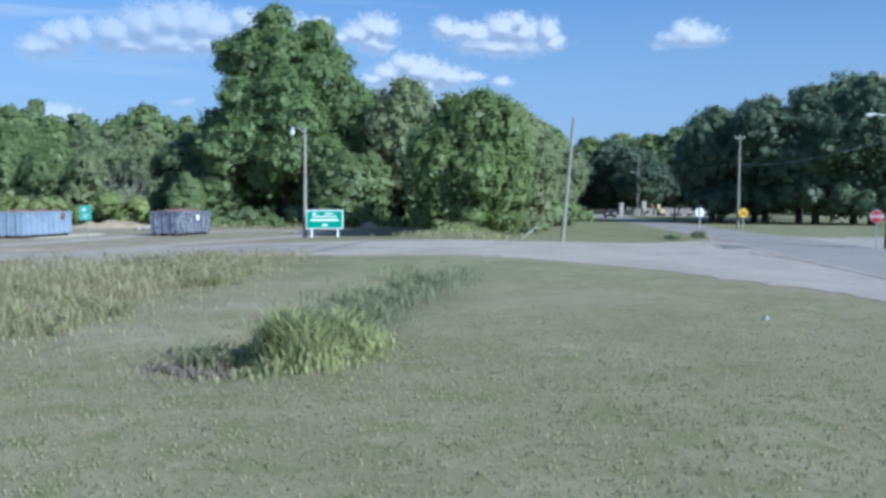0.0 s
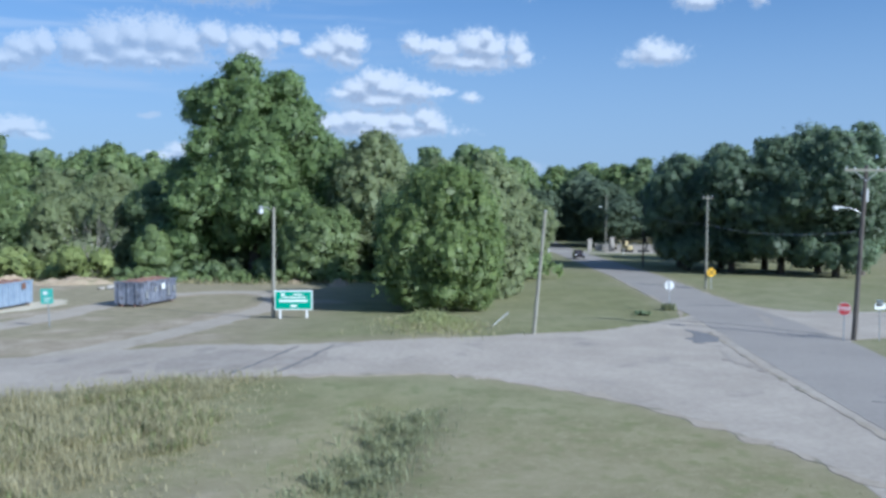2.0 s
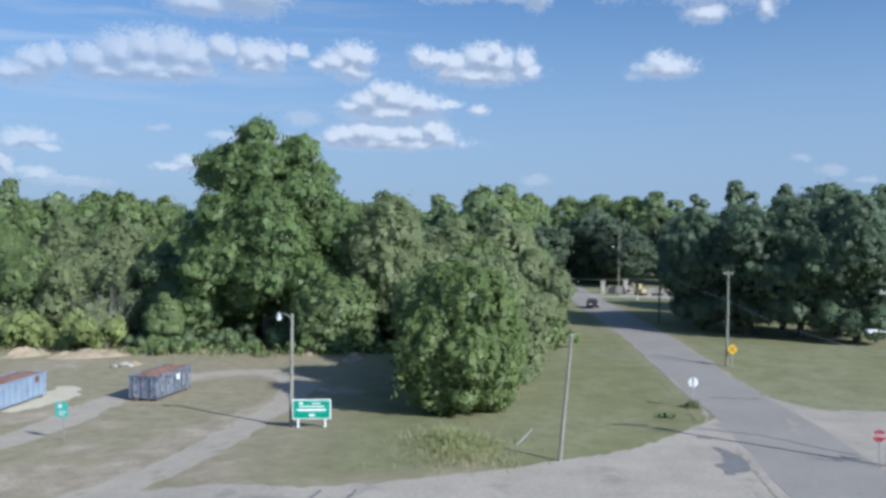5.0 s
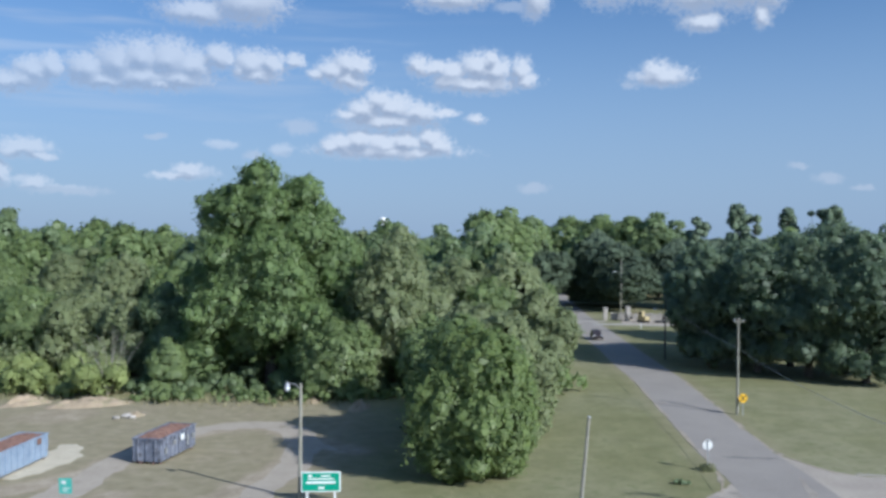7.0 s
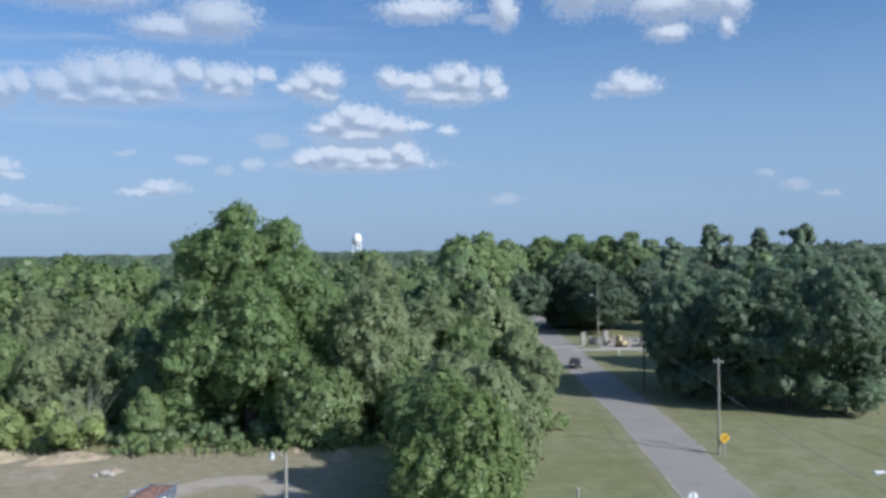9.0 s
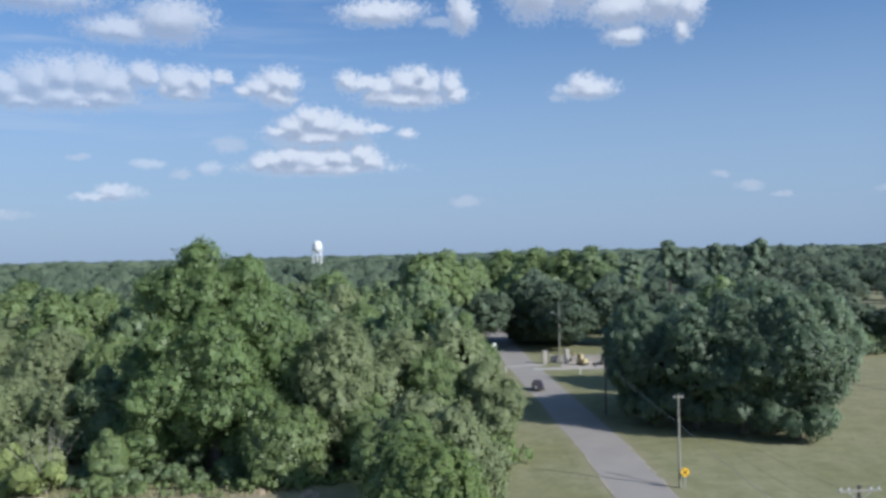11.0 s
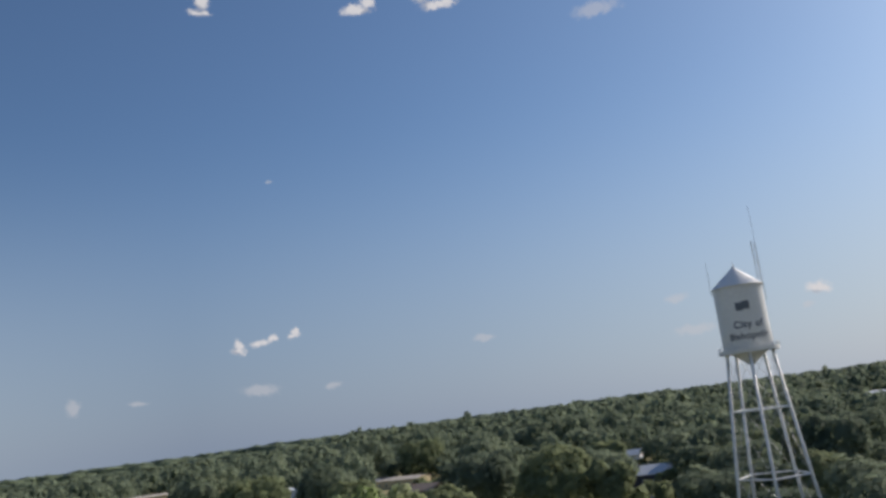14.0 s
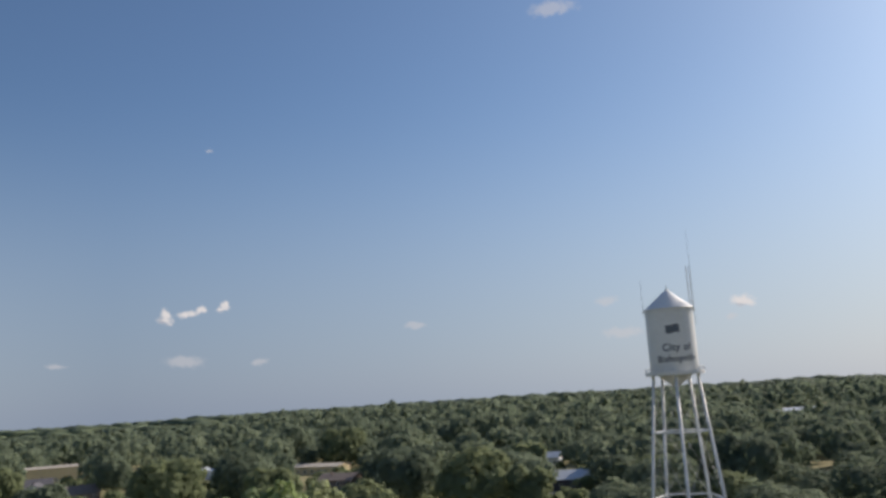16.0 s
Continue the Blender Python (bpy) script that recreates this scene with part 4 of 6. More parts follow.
NEAR_TREES = [  # x, y, height, width, crown base, leaf, seed
    (-7.8, 104, 18.0, 12.5, 0.5, LEAF_OLIVE, 21), (-14, 110, 17.6, 11, 1, LEAF_MID, 41), (-13.5, 98.5, 8.5, 9.0, 0.2, LEAF_MID, 22), (-3.6, 100, 9.5, 7.5, 0.3, LEAF_MID, 23),
    (-36.5, 112, 12.2, 8.0, 0.4, LEAF_DEEP, 24), (-42, 114, 9.6, 8.5, 0.3, LEAF_OLIVE, 25), (-49, 116, 10.8, 9.5, 0.3, LEAF_OLIVE, 26),
    (-57, 118, 11.2, 10, 0.3, LEAF_MID, 27), (-66, 121, 11.8, 10, 0.3, LEAF_MID, 28), (-43, 136, 14.4, 11, 1, LEAF_MID, 29), (-53, 140, 15, 12, 1, LEAF_OLIVE, 30),
    (-64, 143, 15.5, 12, 1, LEAF_OLIVE, 38), (-75, 141, 15.5, 12, 1, LEAF_MID, 39), (-34, 134, 14.5, 10, 1, LEAF_MID, 40),
    (-33.4, 100.6, 6.4, 4.2, 0.0, LEAF_MID, 131), (10.5, 108, 11.5, 8.5, 0.1, LEAF_OLIVE, 32), (4.5, 112, 13.0, 9, 0.3, LEAF_MID, 33), (9.5, 120, 14.5, 9.5, 0.3, LEAF_OLIVE, 34),
    (5.8, 131, 18.0, 11, 1, LEAF_MID, 35), (11.0, 134, 14.0, 9, 0.2, LEAF_MID, 36), (4.1, 80, 11.2, 8.6, 0.2, LEAF_OLIVE, 42), (-0.5, 76, 11.3, 9.0, 0.3, LEAF_MID, 43), (1.5, 86, 11.5, 9, 0.3, LEAF_OLIVE, 44), (11.6, 146, 15.0, 9.5, 0.3, LEAF_MID, 37),
]
for x, y, H, W, base, leaf, seed in NEAR_TREES:
    word = {id(LEAF_OLIVE): "olive green", id(LEAF_BRIGHT): "bright green", id(LEAF_MID): "mid green", id(LEAF_DEEP): "dark green"}[id(leaf)]
    tree("tree", x, y, H, W, base, leaf, int(7000 + 380 * H), 0.195, word + " leafy tree at the edge of the wood", seed, nl=20, group="trees round the sandy lot")

GROVE = [  # the grove across the main road: x, y, height, width, crown base
    (36.0, 122, 16.4, 10, 0.6), (40.8, 117.5, 17.3, 11.5, 0.9), (46.0, 113.5, 18.3, 12, 1.1), (51.2, 109.0, 19.0, 12.5, 0.7),
    (37.5, 131, 17.5, 10.5, 2.4), (42.5, 127, 18.2, 11, 3.2), (47.5, 123, 19.2, 11.5, 3.6), (52.5, 117, 20.3, 12, 3.0), (56.0, 112.0, 20.2, 10.5, 1.0), (54.5, 128, 20, 12, 3.6)]
for i, (x, y, H, W, base) in enumerate(GROVE):
    front = i < 4
    rng = np.random.default_rng(60 + i)
    lobes = crown_lobes(rng, H, W, base, 22)
    if front:
        # low boughs hanging round the outside
        for j in range(8):
            a, k = 2 * math.pi * (j + rng.uniform(0, 0.8)) / 8, W * rng.uniform(0.26, 0.38)
            lobes.append((math.cos(a) * k, math.sin(a) * k, rng.uniform(2.6, 4.2), rng.uniform(1.5, 2.2)))
    tree("grove_tree", x, y, H, W, base, LEAF_GROVE, 15000 if front else 6500, 0.225, "dark green oak with low hanging boughs in a grove", 60 + i, lobes=lobes, radius=0.42, group="grove across the road", limbs=9)


def pine(x, y, H, seed):
    rng = np.random.default_rng(seed)
    lobes = [(rng.uniform(-2.3, 2.3), rng.uniform(-2.3, 2.3), H - rng.uniform(0.8, 9), rng.uniform(0.7, 1.45)) for _ in range(14)]
    lobes.append((0, 0, H - 1.2, 1.2))
    ob = thing("pine_tree", pose(x, y, 0), "tall slim pine with a small high crown", "tree", "pines above the wood")
    part("trunk", trunk_mesh(rng, lobes, H, 0.28, 5, 0.5), BARK, ob)
    v, q, nn = foliage(rng, lobes, 2200, 0.30, 1.2)
    part("crown", fast_mesh("crown", v, [q], LEAF_PINE, True, nn), None, ob)


for i, (x, y, H) in enumerate([(74.1, 220, 27.0), (85, 216, 26.0), (92, 212, 25.5), (79, 226, 24.5), (67, 232, 24), (104, 232, 27)]):
    pine(x, y, H, 90 + i)



def bush_row(name, spots, H, W, leaf, label, seed, leaves=170, size=0.33):
    """One mesh of low rounded bushes grown into each other."""
    rng_ = np.random.default_rng(seed)
    lobes = []
    for bx, by in spots:
        h = H * rng_.uniform(0.55, 1.15)
        for _ in range(4):
            lobes.append((bx + rng_.normal(0, W * 0.3), by + rng_.normal(0, W * 0.25), h * rng_.uniform(0.25, 0.75), h * rng_.uniform(0.28, 0.42)))
    v, q, nn = foliage(rng_, lobes, int(1.3 * leaves * len(spots)), size * 0.85, 1.2)
    tagged(new(name, fast_mesh(name, v, [q], leaf, True, nn)), label, "bushes", kind="stuff")


_r = np.random.default_rng(8)
bush_row("undergrowth", [(x_, 107.5 + _r.normal(0, 1.5)) for x_ in np.arange(-36, -18, 1.6)], 3.4, 3.2, LEAF_DEEP, "dark shaded undergrowth below the tall tree", 87)
bush_row("brambles", [(x_, 102.5 + 0.12 * (-38 - x_) + _r.normal(0, 2.2)) for x_ in np.arange(-78, -38, 1.5)], 3.4, 2.7, LEAF_WEED, "bank of bright green brambles before the wood", 81)
bush_row("undergrowth", [(x_, 102.5 + _r.normal(0, 1.5)) for x_ in np.arange(-19, -1, 1.8)], 2.6, 3.0, LEAF_DEEP, "green undergrowth at the foot of the wood", 82)
bush_row("undergrowth", [(x_, 113 + 0.1 * (-36 - x_) + _r.normal(0, 2)) for x_ in np.arange(-80, -34, 2.0)], 5.5, 4.0, LEAF_OLIVE, "olive green undergrowth before the wood", 83)
bush_row("undergrowth", [(10.5 + 0.03 * (y_ - 105) + _r.normal(0, 1.0), y_) for y_ in np.arange(101, 212, 2.6)], 4.2, 3.6, LEAF_MID, "green undergrowth along the main road", 84, 120)
bush_row("hedge", [(x_, 186.5 + _r.normal(0, 2.0)) for x_ in np.arange(66, 215, 2.2)], 6.4, 5.0, LEAF_DEEP, "ragged green hedge along the field", 85, 240, 0.30)

# houses: x, y, turn, length, width, eave, ridge, wall, roof, label (the wood leaves room before them)
HOUSES = [
    (111.2, 131.0, -4, 10, 9, 2.6, 5.2, WALL_WHITE, ROOF_DARK, "white gabled bungalow with a dark shingle roof"),
    (208, 283, 30, 14, 9, 3.2, 6.0, WALL_WHITE, ROOF_DARK, "white house with a dark roof among trees"),
    (231, 270, -20, 12, 9, 3.2, 6.4, WALL_WHITE, ROOF_DARK, "white gabled house with a dark roof"),
    (271, 278, 10, 13, 9, 3.2, 6.4, WALL_WHITE, ROOF_METAL, "white house with a pale metal roof"),
    (420, 398, -44, 32, 14, 8.0, 9.0, WALL_TAN, CONCRETE_OLD, "long tan block building with a low roof"),
    (312, 284, -30, 18, 12, 3.2, 6.4, WALL_BRICK, ROOF_BROWN, "brick house with a wide brown roof"),
    (334, 327, 35, 16, 10, 3.2, 6.2, WALL_WHITE, ROOF_DARK, "grey house with a dark gabled roof"),
    (283, 294, 60, 10, 8, 3.0, 5.2, WALL_WHITE, ROOF_METAL, "small white shed with a metal roof"),
    (632, 512, 40, 30, 14, 4.5, 6.0, WALL_WHITE, ROOF_METAL, "long white building with a metal roof"),
    (690, 535, 45, 34, 16, 5.0, 6.5, WALL_WHITE, ROOF_METAL, "long white building with a metal roof"),
    (580, 427, 40, 36, 14, 4.5, 6.0, WALL_WHITE, ROOF_METAL, "long white building with a metal roof"),
    (401, 278, 30, 16, 10, 3.5, 5.6, WALL_WHITE, ROOF_METAL, "white house with a pale metal roof"),
    (262, 318, -39, 20, 11, 3.2, 6.4, WALL_WHITE, ROOF_DARK, "long grey house with a dark shingle roof"),
    (356, 349, -46, 17, 11, 3.4, 6.6, WALL_WHITE, ROOF_DARK, "white gabled house with a blue grey roof"),
    (407, 215, 84, 34, 14, 4.0, 5.2, WALL_TAN, CONCRETE_OLD, "long tan building with a low flat roof"),
    (340, 168, 80, 18, 12, 3.2, 5.6, WALL_BRICK, ROOF_BROWN, "low brick house with a brown roof"),
    # closed walls in a dark colour paint the shade inside the open front
    (307, 64, 98, 16.5, 11, 4.0, 6.6, ROOF_DARK, ROOF_METAL, "pale metal roofed garage, dark walls painted for its shaded open front"),
    (405, 92, 90, 12, 8, 4.2, 6.4, WALL_WHITE, ROOF_METAL, "small white house among trees"),
    (690, -42, 110, 40, 16, 5.5, 7.0, WALL_WHITE, ROOF_METAL, "long low white warehouse"),
    (396, -70, 78, 40, 20, 5.0, 8.6, WALL_BRICK, ROOF_BROWN, "long brick building with white framed windows and a wide roof"),
]


def open_land(x, y, tall=19.0):
    """Where no wood grows: the lots, the roads, the fields and the ground before the houses."""
    x, y = np.asarray(x, float), np.asarray(y, float)
    clear = (y < 112) & (x > -72) & (x < 112)
    clear |= (x < -27) & (y < 147) & (x > -90)
    clear |= (y < 60) & (x > -140) & (x < 120)
    clear |= (np.abs(x - np.interp(y, [0, 112, 214, 250], [20, 26, 30, 33]) + 3.0) < 14.0) & (y < 212)
    clear |= (np.abs(x - np.interp(y, [200, 250], [30, 33.5])) < 5.5) & (y < 262)
    clear |= (x > 30) & (x < 62) & (y > 165) & (y < 205)
    clear |= (x > 33) & (x < 66) & (y > 92) & (y < 142)
    clear |= (x > 30) & (x < 55) & (y > 138) & (y < 168)
    clear |= (x > 58) & (x < 205) & (y > 90) & (y < 184 + 0.02 * x)
    clear |= (x > 50) & (x < 92) & (y > 180) & (y < 216)
    clear |= (np.abs(y - 58) < 8) & (x > 0) & (x < 230)
    clear |= np.hypot(x - 148.3, y - 12.7) < 11
    clear |= np.hypot(x, y) < 60
    for h in HOUSES:
        d = math.hypot(h[0], h[1])
        ux, uy = h[0] / d, h[1] / d
        along, off = x * ux + y * uy, np.abs(-x * uy + y * ux)
        clear |= (np.hypot(x - h[0], y - h[1]) < max(h[3], h[4]) * 0.75)
        back = 38 if d < 250 else 60 if d > 600 else 0.9 * d * max(0.5, tall - h[6] * 0.8) / (33 - h[6])
        clear |= (along > d - back) & (along < d) & (off < h[3] * 0.5 * along / d + (1.5 if d < 250 else 3.0))
    return clear


def scatter(rng, rmin, rmax, step, az0, az1, jitter=0.38, tall=19.0):
    g = np.arange(-rmax, rmax, step)
    X, Y = np.meshgrid(g, g)
    X = X.ravel() + rng.uniform(-jitter, jitter, X.size) * step
    Y = Y.ravel() + rng.uniform(-jitter, jitter, Y.size) * step
    d, az = np.hypot(X, Y), np.degrees(np.arctan2(X, Y))
    ok = (d > rmin) & (d <= rmax) & (az > az0) & (az < az1) & ~open_land(X, Y, tall)
    return X[ok], Y[ok]


# the front of the wood: whole trees, copied from a few kinds
KINDS, KIND_H = [], [19, 20, 17, 21, 18, 15]
for i, (H, W, leaf, word) in enumerate([(19, 11, LEAF_MID, "mid green"), (20, 10, LEAF_DEEP, "dark green"), (17, 11, LEAF_OLIVE, "olive green"), (21, 12, LEAF_MID, "mid green"), (18, 9, LEAF_DEEP, "dark green"), (15, 10, LEAF_MID, "mid green")]):
    rng = np.random.default_rng(200 + i)
    lobes = crown_lobes(rng, H, W, 1.0, 24)
    ob = thing("woodland_tree", pose(-80 - 11 * i, 128 + 5 * i, 0), word + " broadleaf tree in the wood", "tree", "woodland trees")
    part("trunk", trunk_mesh(rng, lobes, H, 0.3, 4), BARK, ob)
    v, q, nn = foliage(rng, lobes, 2500, 0.36, 2.2)
    part("crown", fast_mesh("crown", v, [q], leaf, True, nn), None, ob)
    KINDS.append(ob)
rng = np.random.default_rng(5)
wx, wy = scatter(rng, 60, 235, 8.6, -42, 62)
order = np.argsort(np.hypot(wx, wy))
front = order[:135]
for i in front:
    # the skyline drops to the west and where the main road runs into the wood
    az_, d_ = math.degrees(math.atan2(wx[i], wy[i])), math.hypot(wx[i], wy[i])
    cap = (2.8 + np.interp(az_, [-28, -16, -12, -8, -2, 1, 4, 6, 8, 13, 17], [0.111, 0.114, 0.112, 0.112, 0.121, 0.131, 0.124, 0.104, 0.092, 0.096, 0.12]) * d_) / 20.5
    cap = min(cap, np.interp(az_, [-30, -10, -8, 2, 4], [1.22, 1.2, 1.04, 1.04, 9]))
    kind = rng.integers(len(KINDS))
    k = min(rng.uniform(0.92, 1.25), cap * rng.uniform(0.9, 1.0) * 20.0 / KIND_H[kind])
    copy_thing(KINDS[kind], pose(wx[i], wy[i], -0.1, 0, 0, rng.uniform(0, 360)) @ Matrix.Diagonal((k, k, k * rng.uniform(0.92, 1.08), 1)))


# tall trees closing the end of the main road
for i, (x_, y_) in enumerate([(9, 219), (15.5, 224), (22, 231), (52, 289), (49.5, 276), (57.5, 271), (65.5, 266), (23, 236), (43, 298), (61, 285), (74, 276)]):
    kind = (0, 3, 1, 4, 3, 0, 1, 3, 0, 1, 4)[i]
    k = (25.4 + 1.3 * math.sin(2.4 * i)) / KIND_H[kind]
    wide = k * (1.45 if y_ > 250 else 1.05)
    copy_thing(KINDS[kind], pose(x_, y_, -0.1, 0, 0, 77 * i) @ Matrix.Diagonal((wide, wide, k, 1)))


def canopy(rng, H, W, n, leaves, size):
    """A far crown: uneven rounded masses with leaf sprays over them. Returns verts, tris, quads, normals."""
    lv, lf = ico(1 if W > 20 else 2)
    V, T, G, C, k = [], [], [], [], 0
    for i in range(n):
        r = W * rng.uniform(0.24, 0.36)
        rz = min(1.15 * r, 0.5 * H)
        a, d = 2 * math.pi * (i + rng.uniform(0, 0.7)) / n, (W / 2 - r) * rng.uniform(0.5, 1.1) * (i > 0)
        c = np.array([math.cos(a) * d, math.sin(a) * d, H * (1 - 0.22 * (i > 0) * rng.random()) - rz])
        bump_ = np.array([noise.noise(Vector(v * 2.3) + Vector((i * 7.1, W, H))) for v in lv])
        v = c + lv * np.array([r, r, rz]) * (0.97 + 0.26 * bump_ + rng.normal(0, 0.075, len(lv)))[:, None]
        f = lf[(lv[lf].mean(1)[:, 2] > -0.45)]
        V.append(v)
        G.append(lv)
        T.append(f + k)
        k += len(v)
        C.append((*c, r, rz))
    C = np.array(C)
    pick = rng.integers(0, n, leaves)
    d = sphere_points(rng, leaves)
    d[:, 2] = np.abs(d[:, 2]) * 0.9
    p = C[pick, :3] + d * C[pick, 3:][:, [0, 0, 1]] * rng.uniform(0.93, 1.05, (leaves, 1))
    nor = d + rng.normal(0, 0.35, (leaves, 3))
    nor /= np.linalg.norm(nor, axis=1)[:, None]
    V.append(leaf_quads(rng, p, nor, size, 0.8))
    G.append(np.repeat(nor, 4, 0))
    return np.concatenate(V), np.concatenate(T), k + np.arange(4 * leaves).reshape(-1, 4), np.concatenate(G)


def woods(name, xs, ys, args, leaf, label, seed, hscale=(0.8, 1.2), far=False):
    """One mesh of many crowns, from a few shapes."""
    rng = np.random.default_rng(seed)
    shapes = []
    for i in range(5):
        H, W, nl, leaves, size = args
        if far:
            shapes.append(canopy(rng, H, W * rng.uniform(0.9, 1.1), nl, leaves, size))
        else:
            v, q, nn = foliage(rng, dome_lobes(rng, H, W * rng.uniform(0.85, 1.15), nl), leaves, size, 3.4, wild=0.22, relief=0.09, lift=0.5, fill=0.34)
            shapes.append((v, np.zeros((0, 3), int), q, nn))
    V, T, Q, G, k = [], [], [], [], 0
    for x, y in zip(xs, ys):
        v, t, q, g = shapes[rng.integers(5)]
        a, s, sz = rng.uniform(0, 6.28), rng.uniform(0.75, 1.25), rng.uniform(*hscale)
        sz *= 0.95 + 0.55 * noise.noise(Vector((x / 55, y / 55, 3.0))) + 0.25 * noise.noise(Vector((x / 18, y / 18, 7.0)))
        c, sn = math.cos(a), math.sin(a)
        V.append(np.stack([(v[:, 0] * c - v[:, 1] * sn) * s + x, (v[:, 0] * sn + v[:, 1] * c) * s + y, v[:, 2] * sz + hz(x, y)], -1))
        G.append(np.stack([g[:, 0] * c - g[:, 1] * sn, g[:, 0] * sn + g[:, 1] * c, g[:, 2]], -1))
        T.append(t + k)
        Q.append(q + k)
        k += len(v)
    me = fast_mesh(name, np.concatenate(V), [np.concatenate(T), np.concatenate(Q)], leaf, True, np.concatenate(G))
    tagged(new(name, me), label, "woods", kind="stuff")


rest = order[135:]
keep = rest[rng.random(len(rest)) < 0.92]
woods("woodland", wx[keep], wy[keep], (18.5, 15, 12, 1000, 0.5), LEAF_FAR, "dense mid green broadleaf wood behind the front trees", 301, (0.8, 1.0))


def clumps(x, y, size, level):
    """True where trees stand in clumps, false in the gaps of yards and streets between them."""
    return np.array([noise.noise(Vector((a / size, b / size, 5.0))) + 0.45 * noise.noise(Vector((a / size * 2.7, b / size * 2.7, 9.0))) > level for a, b in zip(x, y)])


# broad crowns that stand out over the roofs of the town: x, y, height, width
OAKS = [
    (231, 176, 21.5, 25), (254, 161, 22, 22), (229, 74, 24.5, 21), (226, 58, 16, 12), (241, 99, 21, 17), (264, 275, 20, 14), (268, 298, 22.5, 15), (240, 296, 21.5, 15),
    (349, 88, 14.5, 16), (325, 45, 16, 17), (252, 3, 21.5, 18), (199, 6, 16, 14), (262, 28, 14, 18), (322, 272, 16.5, 16), (239, 144, 18, 16), (432, 211, 22, 24),
    (470, 262, 23, 25), (206, 96, 14.5, 15), (214, 128, 13.5, 14), (300, 118, 18, 18), (280, 20, 17, 17), (318, 12, 18, 18), (216, 212, 16, 16), (222, 244, 17, 16)]
for i, (x, y, H, W) in enumerate(OAKS):
    rng = np.random.default_rng(2000 + i)
    ob = thing("town_tree", pose(x, y, hz(x, y), 0, 0, 40 * i), "broad rounded %s tree among the roofs of the town" % ("olive green", "dark green", "mid green")[i % 3], "tree", "broad town trees")
    lobes = dome_lobes(rng, H, W, 11)
    part("trunk", trunk_mesh(rng, lobes, H, 0.4, 5), BARK, ob)
    v, q, nn = foliage(rng, lobes, 4200, 0.42, 3.8, wild=0.2, relief=0.08, lift=0.5, fill=0.3)
    part("crown", fast_mesh("crown", v, [q], (LEAF_TOWN_OLIVE, LEAF_TOWN, LEAF_TOWN_OLIVE)[i % 3], True, nn), None, ob)


def clear_of_oaks(x, y, gap=0.42):
    ok = np.ones(len(x), bool)
    for ox, oy, H, W in OAKS:
        ok &= np.hypot(x - ox, y - oy) > W * gap + 5
    return ok


rng = np.random.default_rng(61)
tx, ty = scatter(rng, 60, 265, 15.5, 62, 112)
keep = clumps(tx, ty, 34, -0.12) & clear_of_oaks(tx, ty)
woods("town_trees", tx[keep], ty[keep], (16.5, 16.5, 9, 2000, 0.33), LEAF_TOWN, "leafy green trees round the water tower", 302, (0.5, 1.1))
fx, fy = scatter(rng, 235, 430, 15.0, 24, 118)
az = np.degrees(np.arctan2(fx, fy))
keep = ((np.hypot(fx, fy) > 265) | (az < 62)) & clumps(fx, fy, 42, -0.2) & ((az > 56) | clumps(fx, fy, 37, 0.08)) & clear_of_oaks(fx, fy)
woods("far_woods", fx[keep], fy[keep], (16.5, 16, 8, 700, 0.48), LEAF_TOWN, "far green trees rolling away over the town", 303, (0.5, 1.15))
bx, by = scatter(rng, 190, 520, 13.0, 34, 112, tall=6.0)
keep = clear_of_oaks(bx, by) & (np.random.default_rng(62).random(len(bx)) < 0.7)
woods("yard_bushes", bx[keep], by[keep], (6.0, 8.5, 5, 130, 0.62), LEAF_TOWN_OLIVE, "low green bushes and young trees in the yards", 309, (0.5, 1.1))
fx, fy = scatter(rng, 430, 660, 15.5, 24, 118)
keep = clumps(fx, fy, 55, -0.3) & ((np.degrees(np.arctan2(fx, fy)) > 56) | clumps(fx, fy, 47, -0.05))
woods("far_woods", fx[keep], fy[keep], (17, 16.5, 6, 230, 0.75), LEAF_TOWN, "far green trees rolling away behind the town", 307, (0.55, 1.3))
fx, fy = scatter(rng, 235, 660, 22, -36, 24)
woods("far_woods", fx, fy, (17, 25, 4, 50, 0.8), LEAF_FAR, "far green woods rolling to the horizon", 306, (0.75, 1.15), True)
fx, fy = scatter(rng, 660, 1000, 15.5, 20, 112)
woods("far_woods", fx, fy, (17, 16, 4, 60, 1.2), LEAF_TOWN, "far green woods on the rise behind the town", 308, (0.6, 1.3))
gx, gy = scatter(rng, 1000, 1500, 20, 20, 112)
woods("distant_woods", gx, gy, (16.5, 21, 3, 26, 1.9), LEAF_TOWN, "distant green woods behind the town", 310, (0.65, 1.15))
gx, gy = scatter(rng, 660, 1500, 30, -34, 21)
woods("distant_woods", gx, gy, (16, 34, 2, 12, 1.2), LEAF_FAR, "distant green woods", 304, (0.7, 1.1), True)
dx, dy = scatter(rng, 1500, 4300, 108, -34, 112)
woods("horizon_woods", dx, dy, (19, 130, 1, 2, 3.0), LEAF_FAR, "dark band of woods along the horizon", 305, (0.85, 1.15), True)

# ------------------------------------------------------------------ low growth


